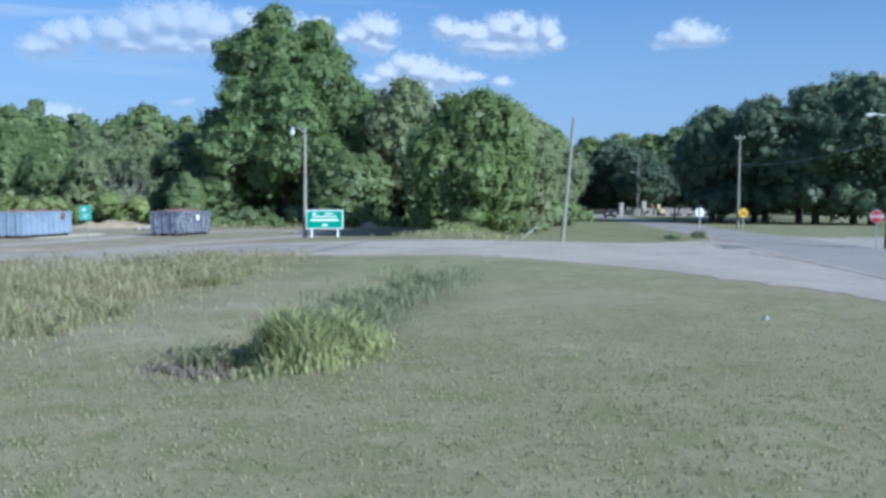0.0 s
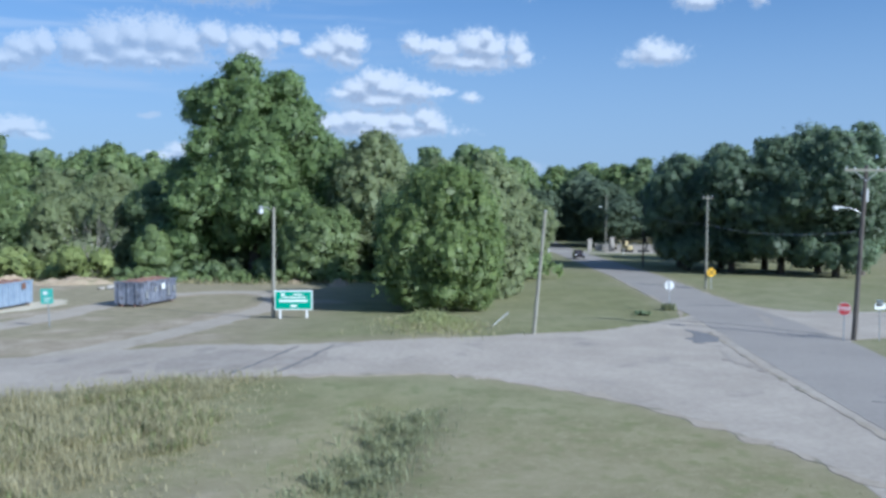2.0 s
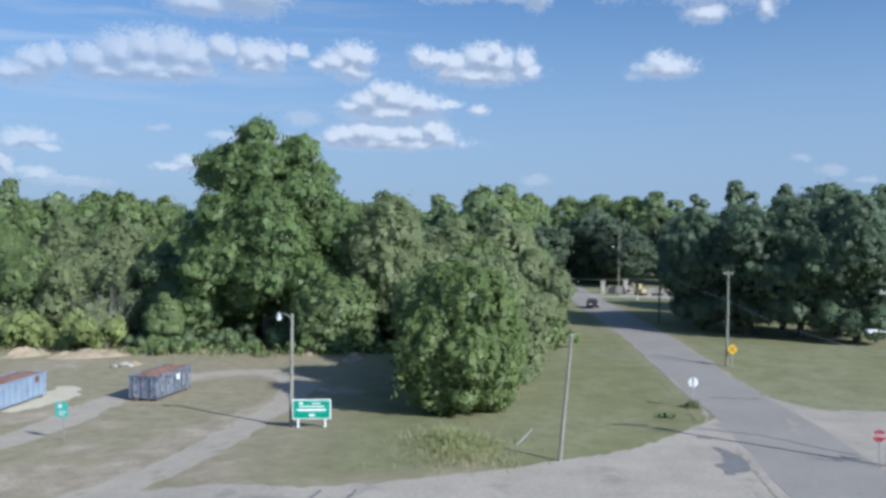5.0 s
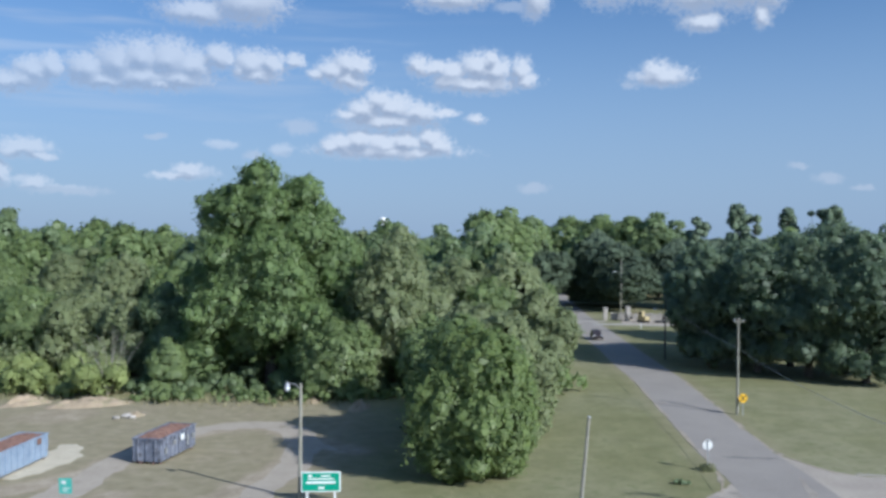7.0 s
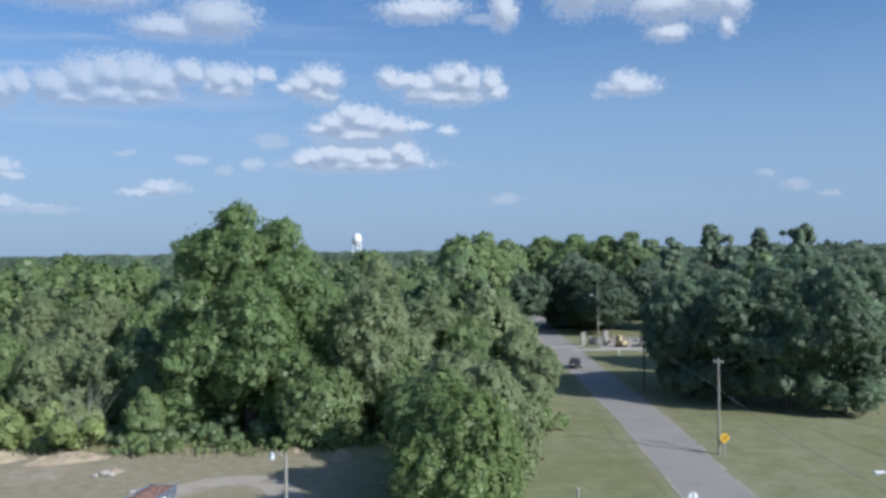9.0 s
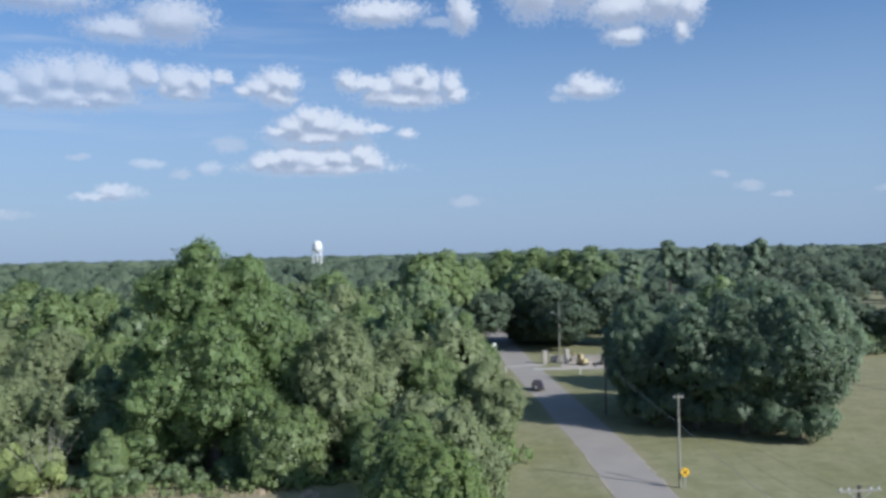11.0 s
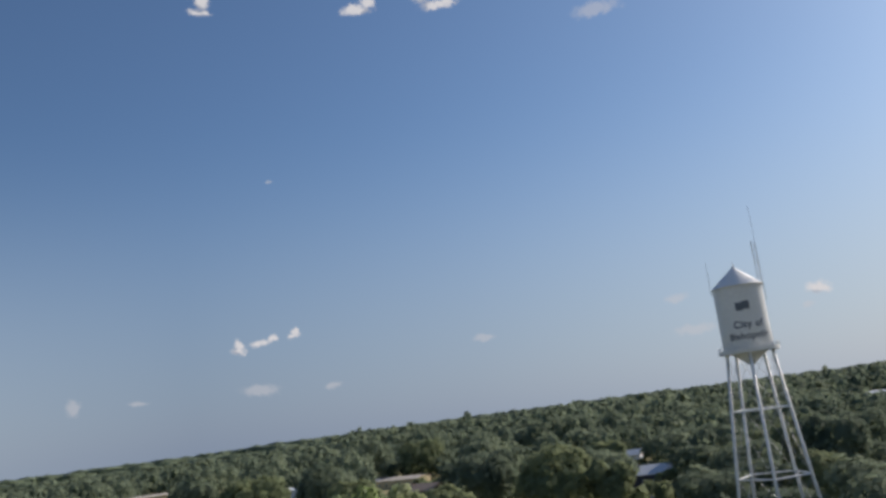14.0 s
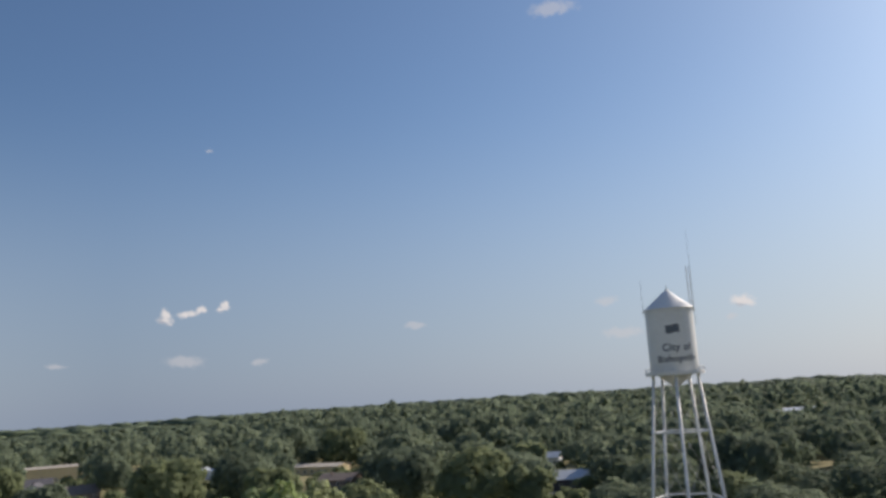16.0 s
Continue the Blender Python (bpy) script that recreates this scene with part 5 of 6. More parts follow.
def blades(name, xs, ys, hgt, width, lean, mat, label, seed, category="grass", per=1, broad=False):
    """Upright blades, each a bent strip of two quads and a tip, or broad leaves."""
    rng = np.random.default_rng(seed)
    xs, ys = np.repeat(xs, per), np.repeat(ys, per)
    n = len(xs)
    xs = xs + rng.normal(0, 0.06, n) * (per > 1)
    ys = ys + rng.normal(0, 0.06, n) * (per > 1)
    h = hgt * rng.uniform(0.45, 1.25, n) if np.isscalar(hgt) else np.repeat(hgt, per) * rng.uniform(0.5, 1.2, n)
    a = rng.uniform(0, 2 * math.pi, n)
    d = np.stack([np.cos(a), np.sin(a)], -1)
    s = np.stack([-d[:, 1], d[:, 0]], -1) * (width * rng.uniform(0.6, 1.3, n))[:, None] / 2
    ln = (lean * h * rng.uniform(0.2, 1.3, n))[:, None]
    p0 = np.stack([xs, ys], -1)
    z0 = height(xs, ys)
    p1, p2 = p0 + d * ln * 0.35, p0 + d * ln
    z1, z2 = z0 + h * 0.6, z0 + h * (1 - 0.25 * lean)
    k0 = 0.6 if not broad else 0.25
    V = np.stack([np.c_[p0 - s * k0, z0 - 0.02], np.c_[p0 + s * k0, z0 - 0.02], np.c_[p1 + s, z1], np.c_[p1 - s, z1], np.c_[p2, z2]], 1)
    i = 5 * np.arange(n)[:, None]
    me = fast_mesh(name, V.reshape(-1, 3), [i + [[3, 2, 4]], i + [[0, 1, 2, 3]]], mat)
    return tagged(new(name, me), label, category, kind="stuff")


def in_poly(x, y, poly):
    inside = np.zeros(len(x), bool)
    p = np.array(poly)
    for (x1, y1), (x2, y2) in zip(p, np.roll(p, -1, 0)):
        c = (y1 > y) != (y2 > y)
        inside ^= c & (x < (x2 - x1) * (y - y1) / (y2 - y1 + 1e-12) + x1)
    return inside


def spread(rng, n, poly):
    p = np.array(poly)
    x, y = rng.uniform(p[:, 0].min(), p[:, 0].max(), 4 * n), rng.uniform(p[:, 1].min(), p[:, 1].max(), 4 * n)
    ok = in_poly(x, y, poly)
    return x[ok][:n], y[ok][:n]


rng = np.random.default_rng(77)
TALL = [(-9.5, 13), (-9.0, 20), (-8.6, 24), (-8.3, 28), (-7.8, 36.6), (-12, 36.8), (-18.5, 33.8), (-34, 26.2), (-40, 18), (-30, 12), (-16, 11)]
def wander(x, y):
    """Shifts points to and fro, so that a patch gets a frayed edge."""
    return x + 0.9 * np.sin(0.7 * y + 1.0) + 0.5 * np.sin(1.9 * y + 0.6 * x), y + 0.8 * np.sin(0.5 * x) + 0.5 * np.sin(1.7 * x + 2.0)


x, y = spread(rng, 42000, TALL)
clump = np.sin(x * 1.9 + np.sin(y * 1.3) * 2) * np.sin(y * 2.1 + x * 0.4)
patch = np.sin(0.45 * x + 1.3 * np.sin(0.3 * y)) * np.sin(0.5 * y + 0.7)
hh_ = 0.58 + 0.17 * clump + 0.14 * patch
x, y = wander(x, y)
keep = y < np.interp(x, SIDE_LOW[:, 0], SIDE_LOW[:, 1]) - 0.3
x, y, hh_ = x[keep], y[keep], hh_[keep]
blades("tall_grass", x, y, hh_, 0.026, 0.75, BLADE_DRY, "tall yellowing uncut grass beside the mown lawn", 1)
x, y = spread(rng, 15000, TALL)
keep = (np.sin(0.8 * x + 0.5 * y) + np.sin(0.6 * y - 0.3 * x) > -0.3) & (y < np.interp(x, SIDE_LOW[:, 0], SIDE_LOW[:, 1]) - 1.2)
x, y = wander(x[keep], y[keep] - 0.6)
blades("tall_grass", x, y, 0.46, 0.05, 0.6, BLADE_GREEN, "green weeds among tall yellowing grass", 2)
# thin short stragglers where the tall grass runs out into the lawn
x, y = rng.uniform(-11, -5.5, 5200), rng.uniform(13, 36, 5200)
keep = rng.random(5200) < np.exp(-np.abs(x - np.interp(y, [13, 20, 28, 36], [-9.4, -8.9, -8.2, -7.7])) / 0.9)
blades("tall_grass", x[keep], y[keep], 0.20, 0.03, 0.8, BLADE_DRY, "short straggling grass at the edge of the lawn", 29)
# the weedy ditch
t = 0.28 + 0.72 * rng.uniform(0, 1, 5200) ** 1.2
c = DITCH[(t * 39).astype(int)]
x, y = c[:, 0] + rng.normal(0.1, 0.75, 5200), c[:, 1] + rng.normal(0, 0.5, 5200)
blades("ditch_weeds", x, y, 0.62 * (0.35 + 0.8 * np.sin(x * 2.3 + y * 0.9) ** 2 * np.cos(1.7 * y) ** 2), 0.04, 0.7, WEED_GREY, "grey green weeds growing in a shallow ditch", 3, "weeds", broad=True)
x, y = rng.normal(-2.95, 0.6, 5200), rng.normal(15.9, 0.95, 5200)
blades("ditch_weeds", x, y, (1.3 * np.exp(-((x + 2.95) / 1.2) ** 2 - ((y - 15.9) / 2.0) ** 2) + 0.06) * (0.7 + 0.3 * np.sin(3.1 * x + 2.0 * y)), 0.05, 0.5, WEED_PALE, "bright yellow green leafy weeds at the ditch end", 4, "weeds", broad=True)
x, y = rng.normal(-4.55, 0.5, 700), rng.normal(14.7, 0.45, 700)
blades("dead_weeds", x, y, 0.22, 0.035, 1.0, WEED_BROWN, "brown dead weeds round a culvert mouth", 5, "weeds")
x, y = rng.normal(-4.75, 0.28, 200), rng.normal(15.4, 0.25, 200)
blades("dead_weeds", x, y, 0.5, 0.05, 0.7, WEED_GREY, "pale grey weed tufts beside the culvert mouth", 51, "weeds")
# weeds at the foot of the young tree and along the wood's edge
x, y = rng.normal(-0.2, 1.5, 2400), rng.normal(54, 2.2, 2400)
blades("verge_weeds", x, y, 1.0 * np.exp(-((x + 0.2) / 2.4) ** 2 - ((y - 54) / 4.2) ** 2) * (0.6 + 0.6 * np.sin(2.1 * x + 1.3 * y) ** 2) + 0.08, 0.05, 0.6, WEED_PALE, "yellow green weeds beside the side road", 6, "weeds")
x, y = rng.normal(-0.2, 1.7, 1500), rng.normal(53, 2.4, 1500)
blades("verge_weeds", x, y, 0.5, 0.04, 0.8, BLADE_DRY, "dry seeding grass beside the side road", 61, "weeds")
_r = np.random.default_rng(18)
bush_row("edge_weeds", [(x_, 97.8 + np.interp(x_, [-70, -40, -26], [4.0, 1.0, -0.5]) + _r.normal(0, 0.9)) for x_ in np.arange(-74, -40, 0.8)], 2.1, 2.4, LEAF_WEED, "bright green rank weeds along the edge of the wood", 181, 300, 0.15)
bush_row("edge_weeds", [(x_, 97.0 + _r.normal(0, 1.3)) for x_ in np.arange(-35, -7, 0.9)], 1.3, 1.8, LEAF_MID, "low ragged weeds along the edge of the wood", 182, 110, 0.14)
bush_row("edge_weeds", [(x_, 100.5 + _r.normal(0, 1.0)) for x_ in np.arange(-36, -6, 1.1)], 1.9, 2.0, LEAF_DEEP, "dark weeds in the shade of the wood", 183, 110, 0.17)
x, y = rng.uniform(-62, -12, 1500), rng.normal(95.0, 1.6, 1500)
y = y + np.interp(x, [-62, -40, -26, -12], [4, 2, 0, 1])
blades("edge_grass", x, y, 0.55, 0.10, 0.9, BLADE_DRY, "dry grass tufts along the edge of the wood", 7, "grass", broad=True)
# short blades on the lawn nearest the way up
x, y = spread(rng, 17000, [(-8.5, 5), (9.5, 5), (14, 24), (-2, 24), (-9, 24)])
y = 5 + (y - 5) * rng.uniform(0.35, 1.0, len(y)) ** 0.8
blades("lawn_grass", x, y, 0.06, 0.019, 0.9, BLADE_LAWN, "short mown dry green lawn grass", 9, per=2)


def paper_scrap(x, y):
    bm = bmesh.new()
    bmesh.ops.create_grid(bm, x_segments=4, y_segments=3, size=0.5)
    for v in bm.verts:
        v.co = Vector((v.co.x * 0.12, v.co.y * 0.09, 0.05 + 0.03 * math.sin(9 * v.co.x) + 0.02 * math.cos(7 * v.co.y)))
    ob = part("paper_scrap", bm, WHITE_PAINT, None, "crumpled white paper scrap lying on the lawn")
    bmod = ob.modifiers.new("thickness", "SOLIDIFY")
    bmod.thickness = 0.004
    ob.matrix_world = pose(x, y, hz(x, y), 0, 0, 25)
    tagged(ob, category="litter")


paper_scrap(7.1, 20.2)


def sand_heap(x, y, w, d, h, seed):
    bm = bmesh.new()
    bmesh.ops.create_grid(bm, x_segments=30, y_segments=20, size=1.0)
    for v in bm.verts:
        r = math.hypot(v.co.x, v.co.y)
        n = noise.fractal(Vector((v.co.x * 2.2 + seed, v.co.y * 2.2, seed)), 1.0, 2.0, 4)
        v.co.z = max(-0.15, h * (1 - r**1.4) * (0.75 + 0.9 * n))
        v.co.x *= w / 2
        v.co.y *= d / 2
    ob = part("earth_mound", bm, SAND, None, "pale sandy earth heap at the edge of the lot", smooth=True)
    ob.matrix_world = pose(x, y, 0, 0, 0, 20 * seed)
    tagged(ob, category="earth heap", group="earth heaps")


sand_heap(-39.2, 93.4, 9.0, 3.4, 1.1, 1)
sand_heap(-46.2, 93.8, 5.5, 2.8, 0.9, 2)
sand_heap(-15.8, 95.8, 3.2, 1.8, 0.6, 5)
sand_heap(-32.4, 88.0, 2.4, 1.5, 0.4, 3)
sand_heap(-10.5, 92.5, 4.5, 2.2, 0.7, 4)

# ------------------------------------------------------------------ poles, lamps and signs


def cobra_head(parent, tip, way, mat=STEEL):
    bm = bmesh.new()
    m = Matrix.Translation(tip) @ Vector(way).to_track_quat("X", "Z").to_matrix().to_4x4()
    box(bm, (0.62, 0.26, 0.13), m @ Matrix.Translation((0.25, 0, 0.02)), 0.05)
    head = part("lamp_head", bm, mat, parent)
    bm = bmesh.new()
    bmesh.ops.create_uvsphere(bm, u_segments=12, v_segments=6, radius=0.14, matrix=m @ Matrix.Translation((0.36, 0, -0.07)) @ Matrix.Diagonal((1.3, 0.8, 0.6, 1)))
    part("lens", bm, LENS, head, "clear glass lens", smooth=True)


def yard_light(x, y):
    ob = thing("street_lamp", pose(x, y, hz(x, y)), "weathered wooden pole with a yard light on a short arm", "street lamp")
    part("pole", tube(bmesh.new(), (0, 0, -0.3), (0.05, 0, 7.75), 0.15, 0.10, 10), POLE_WOOD, ob)
    bm = bmesh.new()
    tube(bm, (0, 0, 7.4), (-0.35, 0, 7.72), 0.03)
    tube(bm, (-0.35, 0, 7.72), (-0.78, 0, 7.74), 0.03)
    part("arm", bm, STEEL, ob)
    bm = lathe(bmesh.new(), [(0.0, 7.86), (0.10, 7.84), (0.13, 7.66), (0.20, 7.60), (0.20, 7.56), (0.0, 7.56)], 14, (-0.86, 0))
    head = part("lamp_head", bm, STEEL, ob, smooth=True)
    bm = lathe(bmesh.new(), [(0.17, 7.56), (0.19, 7.42), (0.13, 7.28), (0.0, 7.25)], 14, (-0.86, 0))
    part("lens", bm, LENS, head, "pale glass globe", smooth=True)
    bm = boxes(((0.12, 0.10, 0.28), (0.16, 0, 1.4)))
    part("switch_box", bm, STEEL, ob)


yard_light(-11.45, 60.2)


def insulators(parent, spots, h=0.16):
    for p in spots:
        part("insulator", lathe(bmesh.new(), [(0.03, 0), (0.05, 0.04), (0.035, 0.08), (0.05, 0.12), (0.0, h)], 8, (0, 0)), LENS, parent).location = p


def leaning_pole():
    x, y = 5.75, 51.2
    ob = thing("utility_pole", pose(x, y, hz(x, y)), "bare weathered pole leaning beside the side road", "utility pole")
    part("pole", tube(bmesh.new(), (-0.02, 0, -0.4), (0.62, -0.2, 7.35), 0.125, 0.085, 10), POLE_WOOD, ob)
    part("cap", tube(bmesh.new(), (0.62, -0.2, 7.33), (0.625, -0.2, 7.38), 0.11, 0.09, 10), STEEL, ob)


leaning_pole()


def guy_guard():
    x, y = 3.5, 54.6
    ob = thing("guy_wire", pose(x, y, hz(x, y)), "pale guard tube on a slack guy wire", "guy wire")
    part("guard", tube(bmesh.new(), (0, 0, 0), (1.15, 1.2, 0.75), 0.028, 0.028, 8), STEEL, ob)
    part("anchor", tube(bmesh.new(), (-0.12, -0.1, -0.15), (0.02, 0, 0.04), 0.03, 0.03, 6), STEEL, ob)


guy_guard()


def power_pole():
    x, y = 25.3, 51.9
    ob = thing("utility_pole", pose(x, y, 0), "tall dark wooden power pole with a crossarm and street lamp", "utility pole")
    part("pole", tube(bmesh.new(), (0, 0, -0.3), (0.55, 0, 10.6), 0.17, 0.11, 10), POLE_DARK, ob)
    part("crossarm", boxes(((2.7, 0.11, 0.13), (0.53, -0.12, 10.3))), POLE_WOOD, ob)
    bm = bmesh.new()
    tube(bm, (0.5, -0.12, 9.65), (-0.25, -0.12, 10.25), 0.025, 0.025, 6)
    tube(bm, (0.5, -0.12, 9.65), (1.25, -0.12, 10.25), 0.025, 0.025, 6)
    part("brace", bm, STEEL, ob)
    insulators(ob, [(-0.7, -0.12, 10.36), (-0.2, -0.12, 10.36), (1.2, -0.12, 10.36), (1.7, -0.12, 10.36)])
    bm = bmesh.new()
    pts = [(0.38, 0, 7.5), (0.1, 0, 7.85), (-0.4, 0, 8.02), (-0.95, 0, 8.05)]
    for a, b in zip(pts, pts[1:]):
        tube(bm, a, b, 0.03, 0.03, 8)
    part("lamp_arm", bm, STEEL, ob)
    cobra_head(ob, (-0.9, 0, 8.04), (-1, 0, 0), WHITE_PAINT)
    bm = bmesh.new()
    tube(bm, (0.62, 0.22, 8.4), (0.62, 0.22, 9.2), 0.2, 0.2, 12)
    part("transformer", bm, STEEL, ob)


power_pole()


def plain_pole(x, y, h, mat, label, arm=0.0, lamp=False):
    ob = thing("utility_pole", pose(x, y, 0), label, "utility pole")
    part("pole", tube(bmesh.new(), (0, 0, -0.3), (0.05, 0, h), 0.15, 0.09, 10), mat, ob)
    if arm:
        part("crossarm", boxes(((arm, 0.1, 0.12), (0.05, -0.1, h - 0.35))), mat, ob)
        insulators(ob, [(-arm / 2 + 0.1, -0.1, h - 0.29), (arm / 2, -0.1, h - 0.29)])
    if lamp:
        part("lamp_arm", tube(bmesh.new(), (0, 0, h * 0.72), (-1.2, 0, h * 0.78), 0.03, 0.03, 6), STEEL, ob)
        cobra_head(ob, (-1.2, 0, h * 0.78), (-1, 0, 0), WHITE_PAINT)
    return ob


plain_pole(28.35, 89.7, 9.85, POLE_WOOD, "grey wooden pole behind the round warning sign", 1.0)
plain_pole(31.4, 129.2, 9.6, POLE_DARK, "dark wooden pole beside the grove", 0.0, True)
plain_pole(41, 205, 13.0, POLE_WOOD, "tall pole at the fenced yard with a lamp", 0.0, True)
plain_pole(86.6, 135.3, 8.8, POLE_WOOD, "wooden pole standing in the mown field", 0.9)
plain_pole(141, 168, 9.5, POLE_WOOD, "wooden pole at the far side of the field", 0.9)
plain_pole(62, 65.5, 10.0, POLE_DARK, "dark wooden pole along the cross street", 2.0)


def wire(a, b, sag, mat=BLACK, thick=0.007):
    cu = bpy.data.curves.new("cable", "CURVE")
    cu.dimensions, cu.bevel_depth, cu.bevel_resolution = "3D", thick, 1
    sp = cu.splines.new("POLY")
    sp.points.add(16)
    a, b = Vector(a), Vector(b)
    for i in range(17):
        f = i / 16
        p = a.lerp(b, f)
        sp.points[i].co = (p.x, p.y, p.z - sag * 4 * f * (1 - f), 1)
    cu.materials.append(mat)
    tagged(new("cable", cu), ("pale grey" if mat is STEEL else "black") + " overhead cable sagging between poles", "cable", "overhead cables")


for dx_, z_ in ((-0.7, 10.5), (0.0, 8.7)):
    wire((25.3 + dx_, 51.8, z_), (28.35 + dx_ * 0.5, 89.7, z_ - 0.2), 0.9)
    wire((25.3 + dx_, 51.8, z_), (62 + dx_, 65.5, z_ - 0.2), 0.7)
wire((25.3, 51.8, 6.6), (28.35, 89.7, 6.8), 0.55, STEEL, 0.016)
wire((28.35, 89.7, 6.8), (31.4, 129.2, 8.2), 0.4, STEEL, 0.016)
wire((28.35, 89.7, 9.0), (31.4, 129.2, 9.0), 0.6)
wire((31.4, 129.2, 9.0), (41, 205, 11.5), 1.2)


def octagon(bm, r, depth, m):
    return bmesh.ops.create_cone(bm, cap_ends=True, segments=8, radius1=r, radius2=r, depth=depth, matrix=m @ pose(0, 0, 0, 90, 0, 0) @ pose(0, 0, 0, 0, 0, 22.5))


def text_mesh(body, size, depth=0.0, spacing=1.0):
    cu = bpy.data.curves.new("lettering", "FONT")
    cu.body, cu.size, cu.extrude, cu.align_x, cu.align_y, cu.space_character = body, size, depth, "CENTER", "CENTER", spacing
    cu.offset = 0.026 * size
    ob = bpy.data.objects.new("lettering", cu)
    me = bpy.data.meshes.new_from_object(ob)
    bpy.data.objects.remove(ob)
    return me


def stop_sign(x, y, turn, label, h=2.0):
    ob = thing("stop_sign", pose(x, y, hz(x, y), 0, 0, turn), label, "stop sign", "stop signs")
    part("post", boxes(((0.07, 0.05, h + 0.6), (0, 0.05, (h + 0.5) / 2 - 0.1))), STEEL, ob)
    bm = bmesh.new()
    octagon(bm, 0.40, 0.012, Matrix.Translation((0, 0.008, h)))
    rim = part("plate", bm, WHITE_PAINT, ob, "plain pale metal back and white rim")
    bm = bmesh.new()
    octagon(bm, 0.375, 0.006, Matrix.Translation((0, -0.004, h)))
    part("face", bm, SIGN_RED, rim, "red face")
    me = text_mesh("STOP", 0.30)
    me.transform(pose(0, -0.012, h, 90, 0, 0))
    part("lettering", me, SIGN_WHITE, rim, "white letters")
    return ob


stop_sign(18.6, 68.4, 183, "white backed stop sign on a post, seen from behind", 2.0)
stop_sign(24.45, 51.4, -18, "red stop sign at the grassy corner", 1.95)
# a tuft of weeds round the foot of the sign post
x, y = rng.normal(18.6, 0.22, 160), rng.normal(68.4, 0.22, 160)
blades("post_weeds", x, y, 0.62, 0.09, 0.5, WEED_GREY, "green weeds round the stop sign post", 31, "weeds")


def street_name_sign():
    ob = thing("street_sign", pose(26.7, 51.6, 0, 0, 0, 8), "small white street sign on a thin post", "street sign")
    part("post", tube(bmesh.new(), (0, 0, -0.2), (0, 0, 2.3), 0.03, 0.03, 8), STEEL, ob)
    plate = part("plate", boxes(((0.72, 0.02, 0.34), (0, -0.035, 2.1))), SIGN_WHITE, ob)
    part("bar", boxes(((0.44, 0.006, 0.13), (-0.06, -0.05, 2.17))), BLACK, plate, "dark band of lettering")
    part("finial_plate", boxes(((0.02, 0.6, 0.2), (0, 0, 2.38))), SIGN_WHITE, ob)


street_name_sign()


def crossing_sign():
    ob = thing("warning_sign", pose(28.72, 89.1, -0.2, 0, 0, 4), "round yellow warning sign with a black cross", "warning sign")
    part("post", boxes(((0.07, 0.05, 2.5), (0, 0.04, 1.15))), STEEL, ob)
    bm = bmesh.new()
    bmesh.ops.create_cone(bm, cap_ends=True, segments=28, radius1=0.47, radius2=0.47, depth=0.012, matrix=Matrix.Translation((0, 0, 1.95)) @ pose(0, 0, 0, 90, 0, 0))
    plate = part("plate", bm, SIGN_YELLOW, ob)
    for a in (45, -45):
        bm = bmesh.new()
        box(bm, (0.86, 0.006, 0.085), Matrix.Translation((0, -0.011, 1.95)) @ pose(0, 0, 0, 0, a, 0))
        part("bar", bm, BLACK, plate, "black bar of the cross").location = (0, -0.003 * (a > 0), 0)


crossing_sign()


def direction_sign():
    x, y = -9.95, 59.6
    ob = thing("direction_sign", pose(x, y, hz(x, y), 0, 0, 3), "wide green sign with white border on two short posts", "sign")
    for px in (-0.92, 0.92):
        part("post", boxes(((0.14, 0.14, 1.9), (px, 0.10, 0.85))), WHITE_PAINT, ob)
    bm = box(bmesh.new(), (2.62, 0.04, 1.36), Matrix.Translation((0, 0, 1.26)), 0.015)
    panel = part("panel", bm, SIGN_WHITE, ob, "white bordered sign panel")
    part("field", boxes(((2.46, 0.01, 1.20), (0, -0.026, 1.26))), GREEN_SIGN, panel, "green field")
    # lines of lettering too worn to read
    for w, px, pz, hgt_ in ((0.26, -0.72, 1.66, 0.15), (0.58, 0.30, 1.66, 0.09), (1.7, 0.0, 1.46, 0.09), (1.95, 0.0, 1.22, 0.15), (0.4, 0.02, 0.86, 0.16)):
        part("bar", boxes(((w, 0.006, hgt_), (px, -0.036, pz))), SIGN_WHITE, panel, "worn white lettering")


direction_sign()


def small_green_sign():
    x, y = -25.6, 56.8
    ob = thing("roadside_sign", pose(x, y, 0, 0, -3, -12), "square green sign on a thin leaning post", "sign")
    part("post", boxes(((0.06, 0.05, 2.4), (0.05, 0.04, 1.1))), STEEL, ob)
    plate = part("plate", boxes(((0.92, 0.02, 0.98), (0, 0, 2.1))), TEAL_SIGN, ob, "green face")
    for w, px, pz, h_ in ((0.3, -0.1, 2.32, 0.22), (0.5, 0.05, 1.95, 0.07), (0.42, -0.02, 1.78, 0.06)):
        part("bar", boxes(((w, 0.006, h_), (px, -0.014, pz))), SIGN_WHITE, plate, "worn white lettering")


small_green_sign()

# ------------------------------------------------------------------ the two skips


